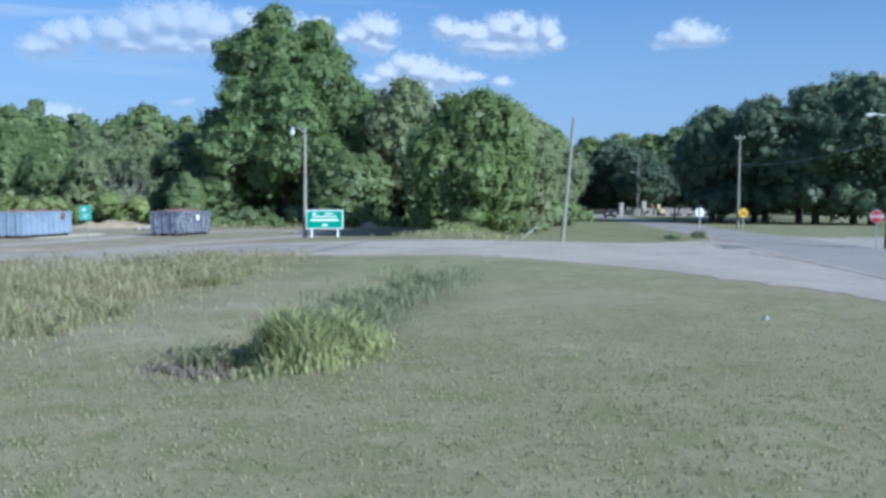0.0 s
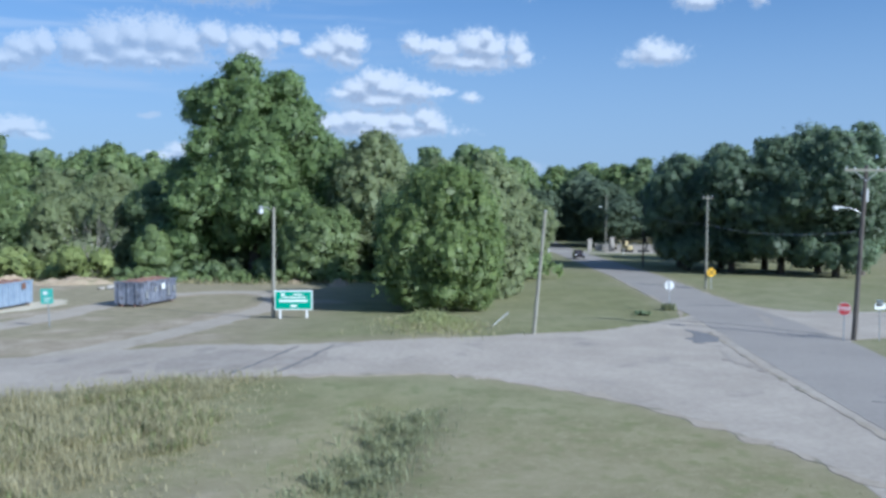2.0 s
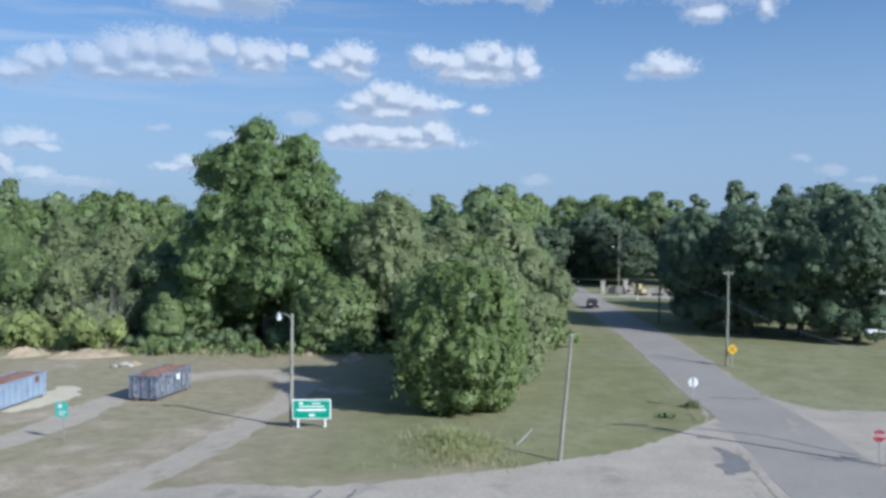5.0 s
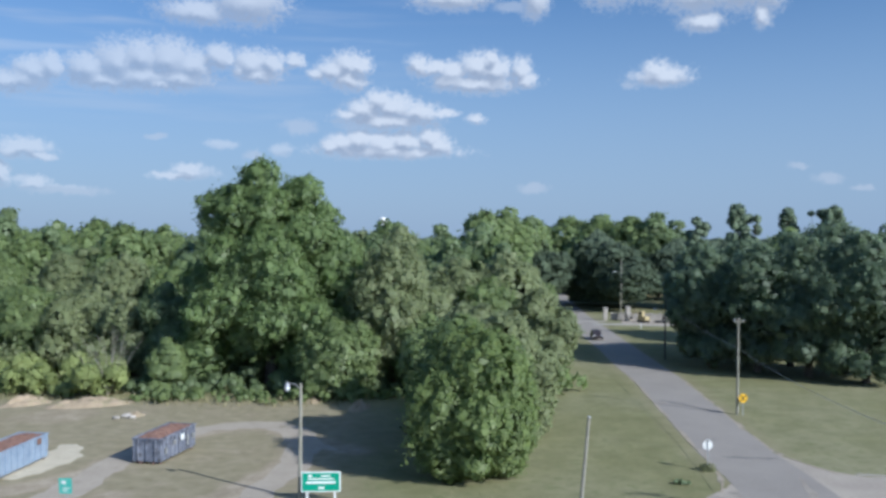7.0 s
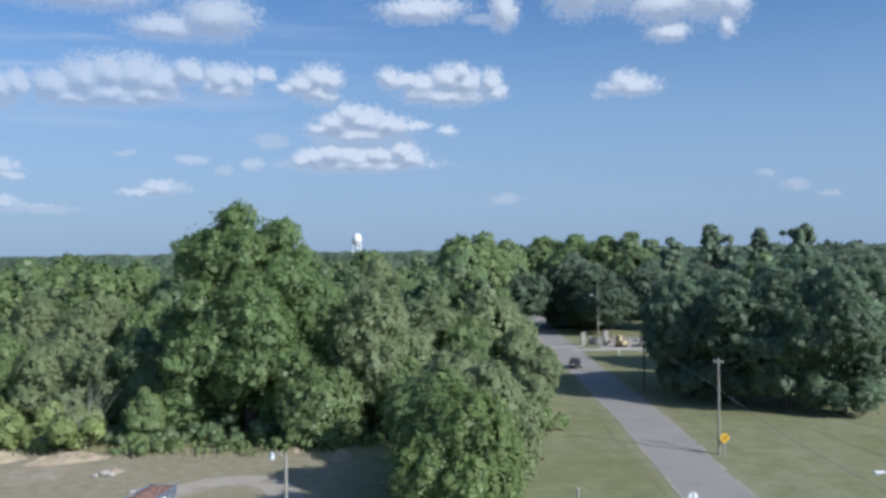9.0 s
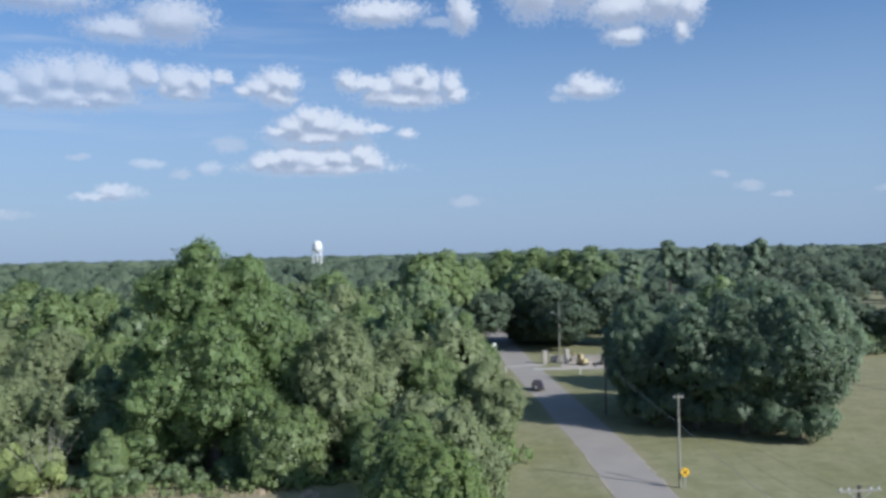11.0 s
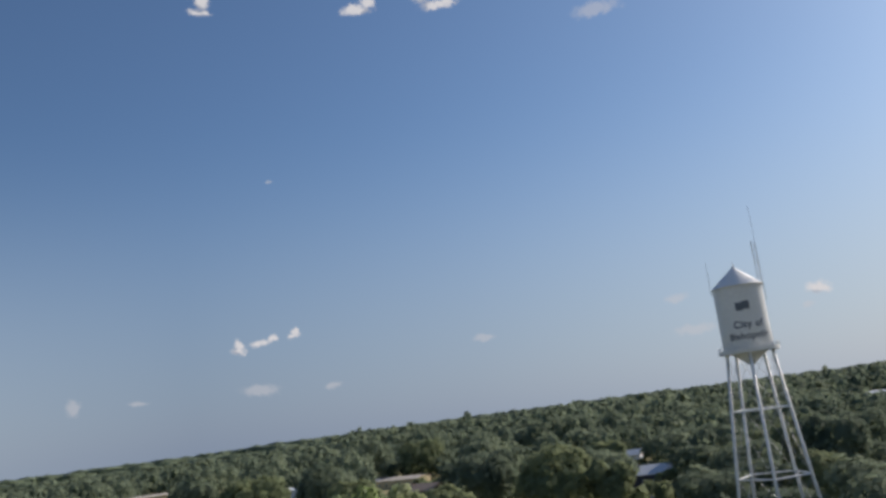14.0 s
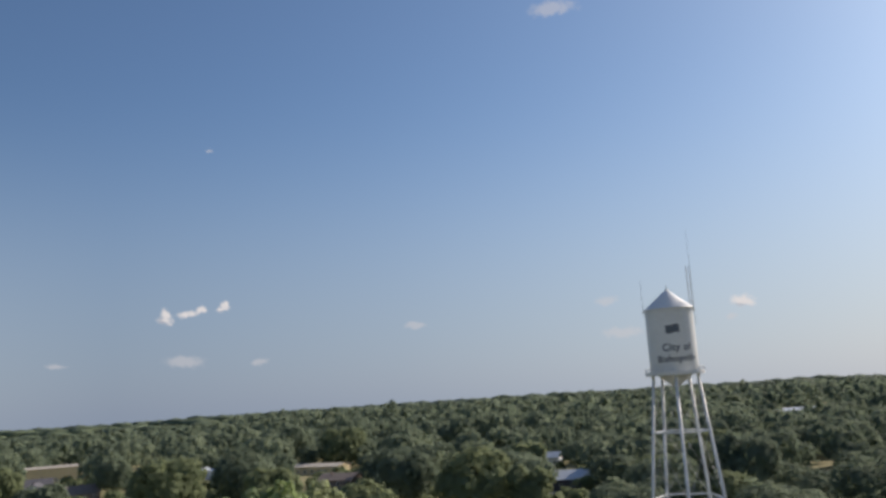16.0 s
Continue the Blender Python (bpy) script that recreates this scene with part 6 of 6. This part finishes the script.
def skip(x, y, turn, mat, label, load, length=6.5, width=2.4, h=1.75):
    ob = thing("waste_skip", pose(x, y, hz(x, y), 0, 0, turn), label, "dumpster", "dumpsters on the lot")
    w, l, t, z0 = width / 2, length / 2, 0.06, 0.25
    part("floor", boxes(((width, length, 0.08), (0, 0, z0))), mat, ob)
    for s in (-1, 1):
        side = part("side_wall", boxes(((t, length, h), (s * (w - t / 2), 0, z0 + h / 2))), mat, ob)
        for k in range(9):
            yy = -l + 0.3 + k * (length - 0.6) / 8
            bm = box(bmesh.new(), (0.11, 0.15, h - 0.08), Matrix.Translation((s * (w + 0.05), yy, z0 + h / 2)), 0.02)
            part("rib", bm, mat, side)
    end = part("end_wall", boxes(((width - 2 * t, t, h), (0, l - t / 2, z0 + h / 2))), mat, ob)
    gate = part("gate", boxes(((width - 2 * t, t, h - 0.05), (0, -l + t / 2, z0 + h / 2))), mat, ob, "hinged end gate")
    for px in (-0.75, 0, 0.75):
        part("rib", boxes(((0.12, 0.09, h - 0.1), (px, -l - 0.04, z0 + h / 2))), mat, gate)
    part("hook_plate", boxes(((0.5, 0.16, 0.3), (0, l + 0.08, z0 + 0.4))), RUST, end)
    for s in (-1, 1):
        part("rim", boxes(((0.13, length + 0.1, 0.12), (s * w, 0, z0 + h))), mat, ob)
        part("rim", boxes(((width, 0.12, 0.12), (0, s * l, z0 + h + 0.002))), mat, ob)
        part("skid", boxes(((0.14, length, 0.2), (s * 0.55, 0, 0.12))), RUST, ob, "rusty skid rail")
        for yy in (-l + 0.35, l - 0.35):
            part("roller", tube(bmesh.new(), (s * 0.85, yy, 0.14), (s * 1.05, yy, 0.14), 0.14, 0.14, 12), RUST, ob)
    bm = bmesh.new()
    bmesh.ops.create_grid(bm, x_segments=12, y_segments=26, size=1.0)
    for v in bm.verts:
        n = noise.fractal(Vector((v.co.x * 3 + x, v.co.y * 6, 1.0)), 1.0, 2.0, 4)
        v.co = Vector((v.co.x * (w - 0.08), v.co.y * (l - 0.08), z0 + h - 0.05 + 0.22 * (1 - abs(v.co.x) ** 3) * (1 - v.co.y ** 6) + 0.2 * n * (1 - abs(v.co.x) ** 3)))
    tagged(part("waste_load", bm, load, None, "rusty brown scrap heaped in the skip"), category="scrap").matrix_world = ob.matrix_world.copy()
    return ob


grey_skip = skip(-24.5, 72.6, -11, BIN_GREY, "grey blue steel skip with peeling paint, full of scrap", RUST, 5.7)
for px, pz, w_, h_ in ((-0.8, 1.35, 0.42, 0.4), (1.35, 1.1, 0.34, 0.9), (0.45, 1.5, 0.5, 0.5), (-2.2, 1.0, 0.3, 0.6), (2.3, 1.2, 0.4, 0.5)):
    part("placard", boxes(((0.01, w_, h_), (1.322, px, pz))), SIGN_WHITE if px == 0.45 else STEEL, grey_skip, "pale worn placard patch")
blue_skip = skip(-35.1, 68.3, -5, BIN_BLUE, "pale blue ribbed steel skip with a rusty rim", RUST, 6.9)
part("rust_patch", boxes(((0.01, 0.55, 0.5), (1.322, 2.0, 1.7))), RUST, blue_skip, "brown rust patch")
# loose rubble beside the skips
for i, (px, py, s_) in enumerate([(-33, 87.3, 0.5), (-32.4, 86.9, 0.4), (-33.8, 86.6, 0.35), (-28.2, 80.6, 0.4), (-27.7, 81.0, 0.3), (21.6, 25.5, 0.0)][:5]):
    bm = bmesh.new()
    bmesh.ops.create_icosphere(bm, subdivisions=2, radius=s_)
    for v in bm.verts:
        v.co *= 1 + 0.35 * noise.noise(v.co * 3 + Vector((i, i, i)))
        v.co.z *= 0.6
    tagged(part("rubble", bm, CONCRETE_OLD, None, "broken pale concrete lump on the sand"), category="rubble", group="rubble lumps").matrix_world = pose(px, py, s_ * 0.25)


bush_row("weed_clump", [(15.7, 64.5), (15.3, 64.6)], 0.75, 0.5, LEAF_DEEP, "low dark weed clump on the mown grass", 188, 260, 0.07)


def dead_bush(x, y):
    rng_ = random.Random(4)
    bm = bmesh.new()
    for i in range(26):
        a, e = rng_.uniform(0, 6.28), rng_.uniform(0.85, 1.5)
        p = Vector((0, 0, 0))
        d = Vector((math.cos(a) * math.cos(e), math.sin(a) * math.cos(e), math.sin(e)))
        r = 0.07
        for k in range(4):
            q = p + (d + Vector((rng_.uniform(-0.3, 0.3), rng_.uniform(-0.3, 0.3), rng_.uniform(-0.1, 0.3)))) * 1.65
            tube(bm, p, q, r, r * 0.6, 5, caps=False)
            p, r = q, r * 0.6
    ob = thing("dead_bush", pose(x, y, 0), "leafless pale grey bush before the wood", "bush")
    part("stem_tangle", bm, BARK_PALE, ob)


dead_bush(-39.2, 98.6)

# ------------------------------------------------------------------ car


def dark_car(x, y, turn):
    ob = thing("car", pose(x, y, 0.08, 0, 0, turn), "dark car on the grey main road, facing out of the wood", "car")
    bm = box(bmesh.new(), (1.82, 4.5, 0.68), Matrix.Translation((0, 0, 0.66)), 0.14)
    part("body", bm, CAR_PAINT, ob)
    bm = box(bmesh.new(), (1.62, 2.75, 0.60), Matrix.Translation((0, -0.45, 1.24)), 0.0)
    for v in bm.verts:
        if v.co.z > 1.3:
            v.co.x *= 0.82
            v.co.y = -0.45 + (v.co.y + 0.45) * 0.74
    bmesh.ops.bevel(bm, geom=list(bm.edges), offset=0.06, segments=2, affect="EDGES")
    part("cabin", bm, CAR_PAINT, ob)
    part("rear_window", boxes(((1.2, 0.02, 0.36), (0, -1.72, 1.27))), GLASS_DARK, ob).rotation_euler = (0, 0, 0)
    for s in (-1, 1):
        part("side_window", boxes(((0.02, 1.8, 0.34), (s * 0.775, -0.45, 1.27))), GLASS_DARK, ob)
        part("tail_light", boxes(((0.28, 0.05, 0.2), (s * 0.72, -2.25, 0.84))), LAMP_RED, ob)
        part("headlight", boxes(((0.34, 0.05, 0.16), (s * 0.66, 2.25, 0.78))), LENS, ob)
        for yy in (-1.35, 1.4):
            w = part("wheel", tube(bmesh.new(), (s * 0.72, yy, 0.33), (s * 0.93, yy, 0.33), 0.33, 0.33, 18), RUBBER, ob)
            part("rim", tube(bmesh.new(), (s * 0.90, yy, 0.33), (s * 0.945, yy, 0.33), 0.2, 0.18, 14), STEEL, w)
    part("plate", boxes(((0.5, 0.02, 0.14), (0, -2.265, 0.7))), SIGN_WHITE, ob, "white plate")
    part("bumper", boxes(((1.76, 0.12, 0.2), (0, -2.24, 0.42))), BLACK, ob)


dark_car(25.9, 154.5, 177)

# ------------------------------------------------------------------ the fenced yard at the road's end


def yard():
    wall = thing("yard_wall", pose(36, 191, 0, 0, 0, -14), "low pale block wall with posts round a yard", "wall")
    for k in range(9):
        part("panel", boxes(((1.9, 0.2, 1.5), (k * 2.1 + 1.0, 0, 0.75))), CONCRETE_OLD, wall)
        part("post", boxes(((0.3, 0.3, 1.8), (k * 2.1 - 0.05, 0, 0.9))), CONCRETE_OLD, wall)
    part("coping", boxes(((18.8, 0.3, 0.12), (9.3, 0, 1.56))), CONCRETE_OLD, wall)
    for i, (x, y, h) in enumerate(((34.4, 190, 2.6), (39.0, 188.5, 3.0))):
        g = thing("gate_pier", pose(x, y, 0, 0, 0, 10 * i), "pale square gate pier", "pier", "gate piers")
        part("shaft", boxes(((0.9, 0.9, h), (0, 0, h / 2))), CONCRETE_OLD, g)
        part("cap", box(bmesh.new(), (1.15, 1.15, 0.2), Matrix.Translation((0, 0, h + 0.1)), 0.05), CONCRETE_OLD, g)
    m = thing("digger", pose(41.5, 184.5, 0, 0, 0, 35), "small yellow digger standing in the yard", "digger")
    part("body", box(bmesh.new(), (1.5, 2.2, 0.9), Matrix.Translation((0, 0, 1.0)), 0.1), MACHINE_YELLOW, m)
    cab = part("cab", box(bmesh.new(), (0.9, 1.0, 1.1), Matrix.Translation((-0.25, 0.3, 1.95)), 0.06), MACHINE_YELLOW, m)
    part("window", boxes(((0.92, 0.7, 0.6), (-0.25, 0.3, 2.1))), GLASS_DARK, cab)
    for s in (-1, 1):
        part("track", box(bmesh.new(), (0.36, 2.4, 0.55), Matrix.Translation((s * 0.62, 0, 0.28)), 0.15), RUBBER, m)
    bm = bmesh.new()
    tube(bm, (0.25, 1.0, 1.2), (0.25, 2.6, 2.7), 0.16, 0.12, 8)
    part("boom", bm, MACHINE_YELLOW, m)
    part("arm", tube(bmesh.new(), (0.25, 2.6, 2.7), (0.25, 3.6, 1.1), 0.11, 0.09, 8), MACHINE_YELLOW, m)
    part("bucket", box(bmesh.new(), (0.6, 0.5, 0.5), Matrix.Translation((0.25, 3.6, 0.8)), 0.08), BLACK, m)
    for i, (x, y) in enumerate(((45.0, 184), (48.2, 182.5), (51, 181.5))):
        p = thing("pipe_stack", pose(x, y, 0, 0, 0, 25 * i), "dark iron pipe fittings stacked in the yard", "pipes", "pipe stacks")
        for k in range(3):
            part("pipe", tube(bmesh.new(), (-1.1, k * 0.5 - 0.5, 0.26), (1.1, k * 0.5 - 0.5, 0.26), 0.25, 0.25, 12), BLACK, p)
        part("riser", tube(bmesh.new(), (0.4, 0, 0.5), (0.9, 0.1, 2.0), 0.2, 0.2, 10), BLACK, p)
    pad = box(bmesh.new(), (16, 9, 0.06), Matrix.Translation((45, 184.5, 0.06)) @ pose(0, 0, 0, 0, 0, -12))
    tagged(part("yard_slab", pad, DIRT, None, "pale concrete slab of the yard"), category="slab", kind="structure")
    s = thing("road_sign", pose(26.0, 211, 0), "small white round-cornered sign at the road's end", "sign")
    part("post", tube(bmesh.new(), (0, 0, -0.2), (0, 0, 2.2), 0.04, 0.04, 8), STEEL, s)
    part("plate", box(bmesh.new(), (0.9, 0.03, 0.9), Matrix.Translation((0, -0.04, 2.1)), 0.012), SIGN_WHITE, s)
    for x, y in ((23.4, 176), (38, 172)):
        b = thing("marker_post", pose(x, y, 0), "short white marker post on the verge", "post", "marker posts")
        part("post", tube(bmesh.new(), (0, 0, -0.2), (0, 0, 1.3), 0.09, 0.09, 8), WHITE_PAINT, b)
        part("cap", tube(bmesh.new(), (0, 0, 1.3), (0, 0, 1.36), 0.1, 0.05, 8), WHITE_PAINT, b)


yard()

# ------------------------------------------------------------------ houses


def house(x, y, turn, length, width, eave, ridge, wall, roof, label, windows=True):
    ob = thing("house", pose(x, y, hz(x, y), 0, 0, turn), label, "house", "houses in the town")
    l, w = length / 2, width / 2
    bm = bmesh.new()
    low = [bm.verts.new(p) for p in ((-l, -w, -0.2), (l, -w, -0.2), (l, w, -0.2), (-l, w, -0.2))]
    top = [bm.verts.new(p) for p in ((-l, -w, eave), (l, -w, eave), (l, w, eave), (-l, w, eave))]
    r1, r2 = bm.verts.new((-l, 0, ridge - 0.1)), bm.verts.new((l, 0, ridge - 0.1))
    bm.faces.new((low[0], low[1], top[1], top[0]))
    bm.faces.new((low[2], low[3], top[3], top[2]))
    bm.faces.new((low[1], low[2], top[2], r2, top[1]))
    bm.faces.new((low[3], low[0], top[0], r1, top[3]))
    part("wall", bm, wall, ob)
    over = 0.45
    k = (ridge - eave) / w
    for s in (-1, 1):
        bm = bmesh.new()
        pts = [(-l - over, 0, ridge), (l + over, 0, ridge), (l + over, s * (w + over), eave - k * over), (-l - over, s * (w + over), eave - k * over)]
        up = [bm.verts.new(Vector(p) + Vector((0, 0, 0.09))) for p in pts]
        dn = [bm.verts.new(Vector(p) - Vector((0, 0, 0.06))) for p in pts]
        bm.faces.new(up)
        bm.faces.new(dn[::-1])
        for i in range(4):
            j = (i + 1) % 4
            bm.faces.new((up[i], dn[i], dn[j], up[j]))
        bmesh.ops.recalc_face_normals(bm, faces=bm.faces)
        part("roof_slope", bm, roof, ob)
    if windows:
        for s in (-1, 1):
            n = max(2, int(length / 4))
            for i in range(n):
                px = -l + (i + 0.5) * length / n
                if s < 0 and i == n // 2:
                    d = part("door", boxes(((1.0, 0.08, 2.05), (px, s * w, 1.02))), ROOF_BROWN, ob)
                    part("frame", boxes(((1.2, 0.05, 2.2), (px, s * (w - 0.0), 1.08))), WHITE_PAINT, d)
                    continue
                f = part("window", boxes(((1.3, 0.10, 1.3), (px, s * w, min(1.7, eave - 1.0)))), WHITE_PAINT, ob)
                part("pane", boxes(((1.08, 0.14, 1.08), (px, s * w, min(1.7, eave - 1.0)))), GLASS_DARK, f)
        for s in (-1, 1):
            f = part("window", boxes(((0.10, 1.2, 1.3), (s * l, w * 0.4, min(1.7, eave - 1.0)))), WHITE_PAINT, ob)
            part("pane", boxes(((0.14, 1.0, 1.08), (s * l, w * 0.4, min(1.7, eave - 1.0)))), GLASS_DARK, f)
        part("chimney", boxes(((0.6, 0.6, 1.2), (l * 0.4, w * 0.3, ridge + 0.1))), WALL_BRICK, ob)
    return ob


for row in HOUSES:
    house(*row)


def forecourt():
    bm = box(bmesh.new(), (34, 15, 0.08), Matrix.Translation((282, 60.5, 0.04)) @ pose(0, 0, 0, 0, 0, 8))
    tagged(part("forecourt", bm, CONCRETE_OLD, None, "pale concrete forecourt before the garage"), category="slab", kind="structure")


forecourt()


def camper():
    ob = thing("camper", pose(101.5, 118.5, 0, 0, 0, 20) @ Matrix.Scale(0.9, 4), "small white camper trailer parked beside the bungalow", "trailer")
    part("body", box(bmesh.new(), (2.2, 4.4, 2.1), Matrix.Translation((0, 0, 1.55)), 0.2), WHITE_PAINT, ob)
    for s in (-1, 1):
        part("window", boxes(((0.06, 1.1, 0.6), (s * 1.09, 0.4, 1.9))), GLASS_DARK, ob)
        part("wheel", tube(bmesh.new(), (s * 0.8, -0.2, 0.34), (s * 1.05, -0.2, 0.34), 0.34, 0.34, 16), RUBBER, ob)
    part("window", boxes(((1.2, 0.06, 0.6), (0, -2.19, 1.95))), GLASS_DARK, ob)
    part("hitch", tube(bmesh.new(), (0, 2.1, 0.5), (0, 3.3, 0.45), 0.05, 0.05, 8), STEEL, ob)


camper()
tree("yard_tree", 121, 128, 14, 12, 1.2, LEAF_DEEP, 4200, 0.42, "dark green tree shading the white bungalow", 501, nl=20)
tree("yard_tree", 128, 136, 15, 12, 1.5, LEAF_MID, 4200, 0.42, "broad green tree behind the white bungalow", 502, nl=20)
tree("yard_tree", 117, 110, 10, 10, 0.8, LEAF_MID, 3600, 0.38, "green tree in front of the white bungalow", 503, nl=20)
# ------------------------------------------------------------------ water towers


def bent(me, radius, turn, z):
    """Wraps a flat text mesh (x across, y up) round an upright cylinder."""
    co = np.zeros(len(me.vertices) * 3)
    me.vertices.foreach_get("co", co)
    co = co.reshape(-1, 3)
    a = turn + co[:, 0] / radius
    r = radius + co[:, 2]
    me.vertices.foreach_set("co", np.stack([r * np.sin(a), -r * np.cos(a), z + co[:, 1]], -1).ravel())
    me.update()
    return me


def fine_text(body, size, spacing=1.0):
    """Lettering cut into narrow upright slices, so that it can follow a curve."""
    me = text_mesh(body, size, 0.0, spacing)
    bm = bmesh.new()
    bm.from_mesh(me)
    for k in np.arange(-5, 5.01, 0.25):
        bmesh.ops.bisect_plane(bm, geom=bm.verts[:] + bm.edges[:] + bm.faces[:], plane_co=(k, 0, 0), plane_no=(1, 0, 0))
    bm.to_mesh(me)
    bm.free()
    return me


def water_tower():
    ob = thing("water_tower", pose(148.3, 12.7, 0, 0, 0, -86), "white cone-roofed water tower on five tall legs", "water tower")
    R = 3.97
    tank = part("tank", lathe(bmesh.new(), [(0.0, 33.4), (0.55, 33.5), (1.2, 34.1), (2.6, 35.2), (R - 0.1, 35.9), (R, 36.1), (R, 39.55), (R, 43.05), (R, 46.4)], 48), TANK_WHITE, ob, smooth=True)
    part("roof", lathe(bmesh.new(), [(R + 0.28, 46.25), (R + 0.30, 46.36), (2.2, 48.1), (0.25, 49.7), (0.22, 49.9), (0.0, 50.05)], 48), TANK_WHITE, ob, smooth=False)
    part("finial", tube(bmesh.new(), (0, 0, 49.9), (0, 0, 50.6), 0.10, 0.05, 10), TANK_WHITE, ob)
    part("balcony_floor", lathe(bmesh.new(), [(R - 0.02, 35.55), (R + 0.85, 35.55), (R + 0.85, 35.42), (R - 0.02, 35.42)], 48), TANK_WHITE, ob)
    rail = part("balcony_rail", lathe(bmesh.new(), [(R + 0.82, 36.55), (R + 0.86, 36.58), (R + 0.86, 36.50), (R + 0.82, 36.55)], 48), TANK_WHITE, ob)
    part("mid_rail", lathe(bmesh.new(), [(R + 0.82, 36.05), (R + 0.86, 36.08), (R + 0.86, 36.02), (R + 0.82, 36.05)], 48), TANK_WHITE, rail)
    for k in range(30):
        a = 2 * math.pi * k / 30
        c, s = math.cos(a) * (R + 0.84), math.sin(a) * (R + 0.84)
        part("baluster", tube(bmesh.new(), (c, s, 35.5), (c, s, 36.56), 0.035, 0.035, 6), TANK_WHITE, rail)
    part("kick_plate", lathe(bmesh.new(), [(R + 0.86, 35.5), (R + 0.88, 35.5), (R + 0.88, 36.0), (R + 0.86, 36.0), (R + 0.86, 35.5)], 48), TANK_WHITE, rail)

    def rad(z):
        return 3.75 + (35.4 - z) * (7.6 - 3.75) / 35.4

    def at(k, z):
        a = -math.pi / 2 + 2 * math.pi * k / 5
        return Vector((rad(z) * math.cos(a), rad(z) * math.sin(a), z))

    for k in range(5):
        leg = part("leg", tube(bmesh.new(), at(k, -0.2), at(k, 35.5), 0.28, 0.25, 12), TANK_WHITE, ob, smooth=True)
        a = -math.pi / 2 + 2 * math.pi * k / 5
        part("foot", tube(bmesh.new(), at(k, -0.3), at(k, 0.35), 0.8, 0.6, 12), CONCRETE, leg, "concrete footing")
        part("knuckle", tube(bmesh.new(), at(k, 35.0), Vector((R * 0.98 * math.cos(a), R * 0.98 * math.sin(a), 36.6)), 0.34, 0.2, 10), TANK_WHITE, leg)
        for z in (26.2, 15.6, 6.0):
            part("ring_girder", tube(bmesh.new(), at(k, z), at(k + 1, z), 0.14, 0.14, 8), TANK_WHITE, ob)
        for lo, hi in ((0.5, 6.0), (6.0, 15.6), (15.6, 26.2), (26.2, 35.0)):
            part("tie_rod", tube(bmesh.new(), at(k, lo), at(k + 1, hi), 0.035, 0.035, 6), STEEL, ob)
            part("tie_rod", tube(bmesh.new(), at(k + 1, lo), at(k, hi), 0.035, 0.035, 6), STEEL, ob)
    part("riser_pipe", tube(bmesh.new(), (0, 0, -0.2), (0, 0, 33.6), 0.26, 0.26, 14), TANK_WHITE, ob, smooth=True)
    face = radians(7)
    for body, size, z in (("City of", 1.6, 39.85), ("Bishopville", 1.48, 38.0)):
        part("lettering", bent(fine_text(body, size, 1.08), R + 0.015, face + radians(3.5), z), TANK_INK, tank, "dark painted lettering")
    # a waving flag painted as a plain dark patch
    bm = bmesh.new()
    bmesh.ops.create_grid(bm, x_segments=8, y_segments=2, size=1.0)
    for v in bm.verts:
        v.co = Vector((v.co.x * 1.12, v.co.y * 0.68 + 0.10 * math.sin(v.co.x * 3), 0))
    me = bpy.data.meshes.new("emblem")
    bm.to_mesh(me)
    bm.free()
    part("emblem", bent(me, R + 0.018, face - radians(3), 42.9), FLAG_INK, tank, "dark painted flag patch")
    for name_, a, z0, z1, r in (("whip_aerial", -178, 45.6, 51.6, 0.05), ("whip_aerial", 4, 45.6, 54.6, 0.04), ("whip_aerial", -4, 43.5, 59.6, 0.045)):
        c, s = math.cos(radians(a)) * (R + 0.25), math.sin(radians(a)) * (R + 0.25)
        part(name_, tube(bmesh.new(), (c, s, z0), (c, s, z1), r, r * 0.5, 6), STEEL, ob, "thin grey aerial")
    bm = bmesh.new()
    mast = part("mast", tube(bm, (3.55, -1.2, 45.6), (3.55, -1.2, 53.4), 0.07, 0.07, 8), STEEL, ob, "grey aerial mast")
    part("mast_rail", tube(bmesh.new(), (4.0, -1.2, 45.6), (4.0, -1.2, 53.2), 0.05, 0.05, 8), STEEL, mast)
    for z in (47.5, 50, 52.0, 52.8):
        part("rung", tube(bmesh.new(), (3.55, -1.2, z), (4.0, -1.2, z), 0.03, 0.03, 6), STEEL, mast)
    bm = bmesh.new()
    for s in (-0.2, 0.2):
        tube(bm, (s, -0.45, 33), (s, -0.45, 0.5), 0.03, 0.03, 6)
    part("ladder", bm, STEEL, ob)


water_tower()


def far_tower():
    ob = thing("water_tower", pose(-62, 900, -4), "distant white domed water tower above the trees", "water tower")
    part("tank", lathe(bmesh.new(), [(0.0, 31), (2.7, 32.2), (4.3, 34.5), (4.8, 37), (4.9, 39.5), (4.3, 42), (2.6, 43.8), (0.0, 44.4)], 32), WHITE_PAINT, ob, smooth=True)
    for k in range(8):
        a = 2 * math.pi * k / 8
        c, s = math.cos(a), math.sin(a)
        part("leg", tube(bmesh.new(), (c * 6.2, s * 6.2, -0.2), (c * 4.5, s * 4.5, 36), 0.36, 0.32, 10), WHITE_PAINT, ob)
    part("riser_pipe", tube(bmesh.new(), (0, 0, -0.2), (0, 0, 32), 1.0, 1.0, 16), WHITE_PAINT, ob)
    part("balcony", lathe(bmesh.new(), [(4.8, 36), (5.5, 36), (5.5, 36.9), (5.4, 36.9), (5.4, 36.1), (4.8, 36.1)], 32), WHITE_PAINT, ob)


far_tower()
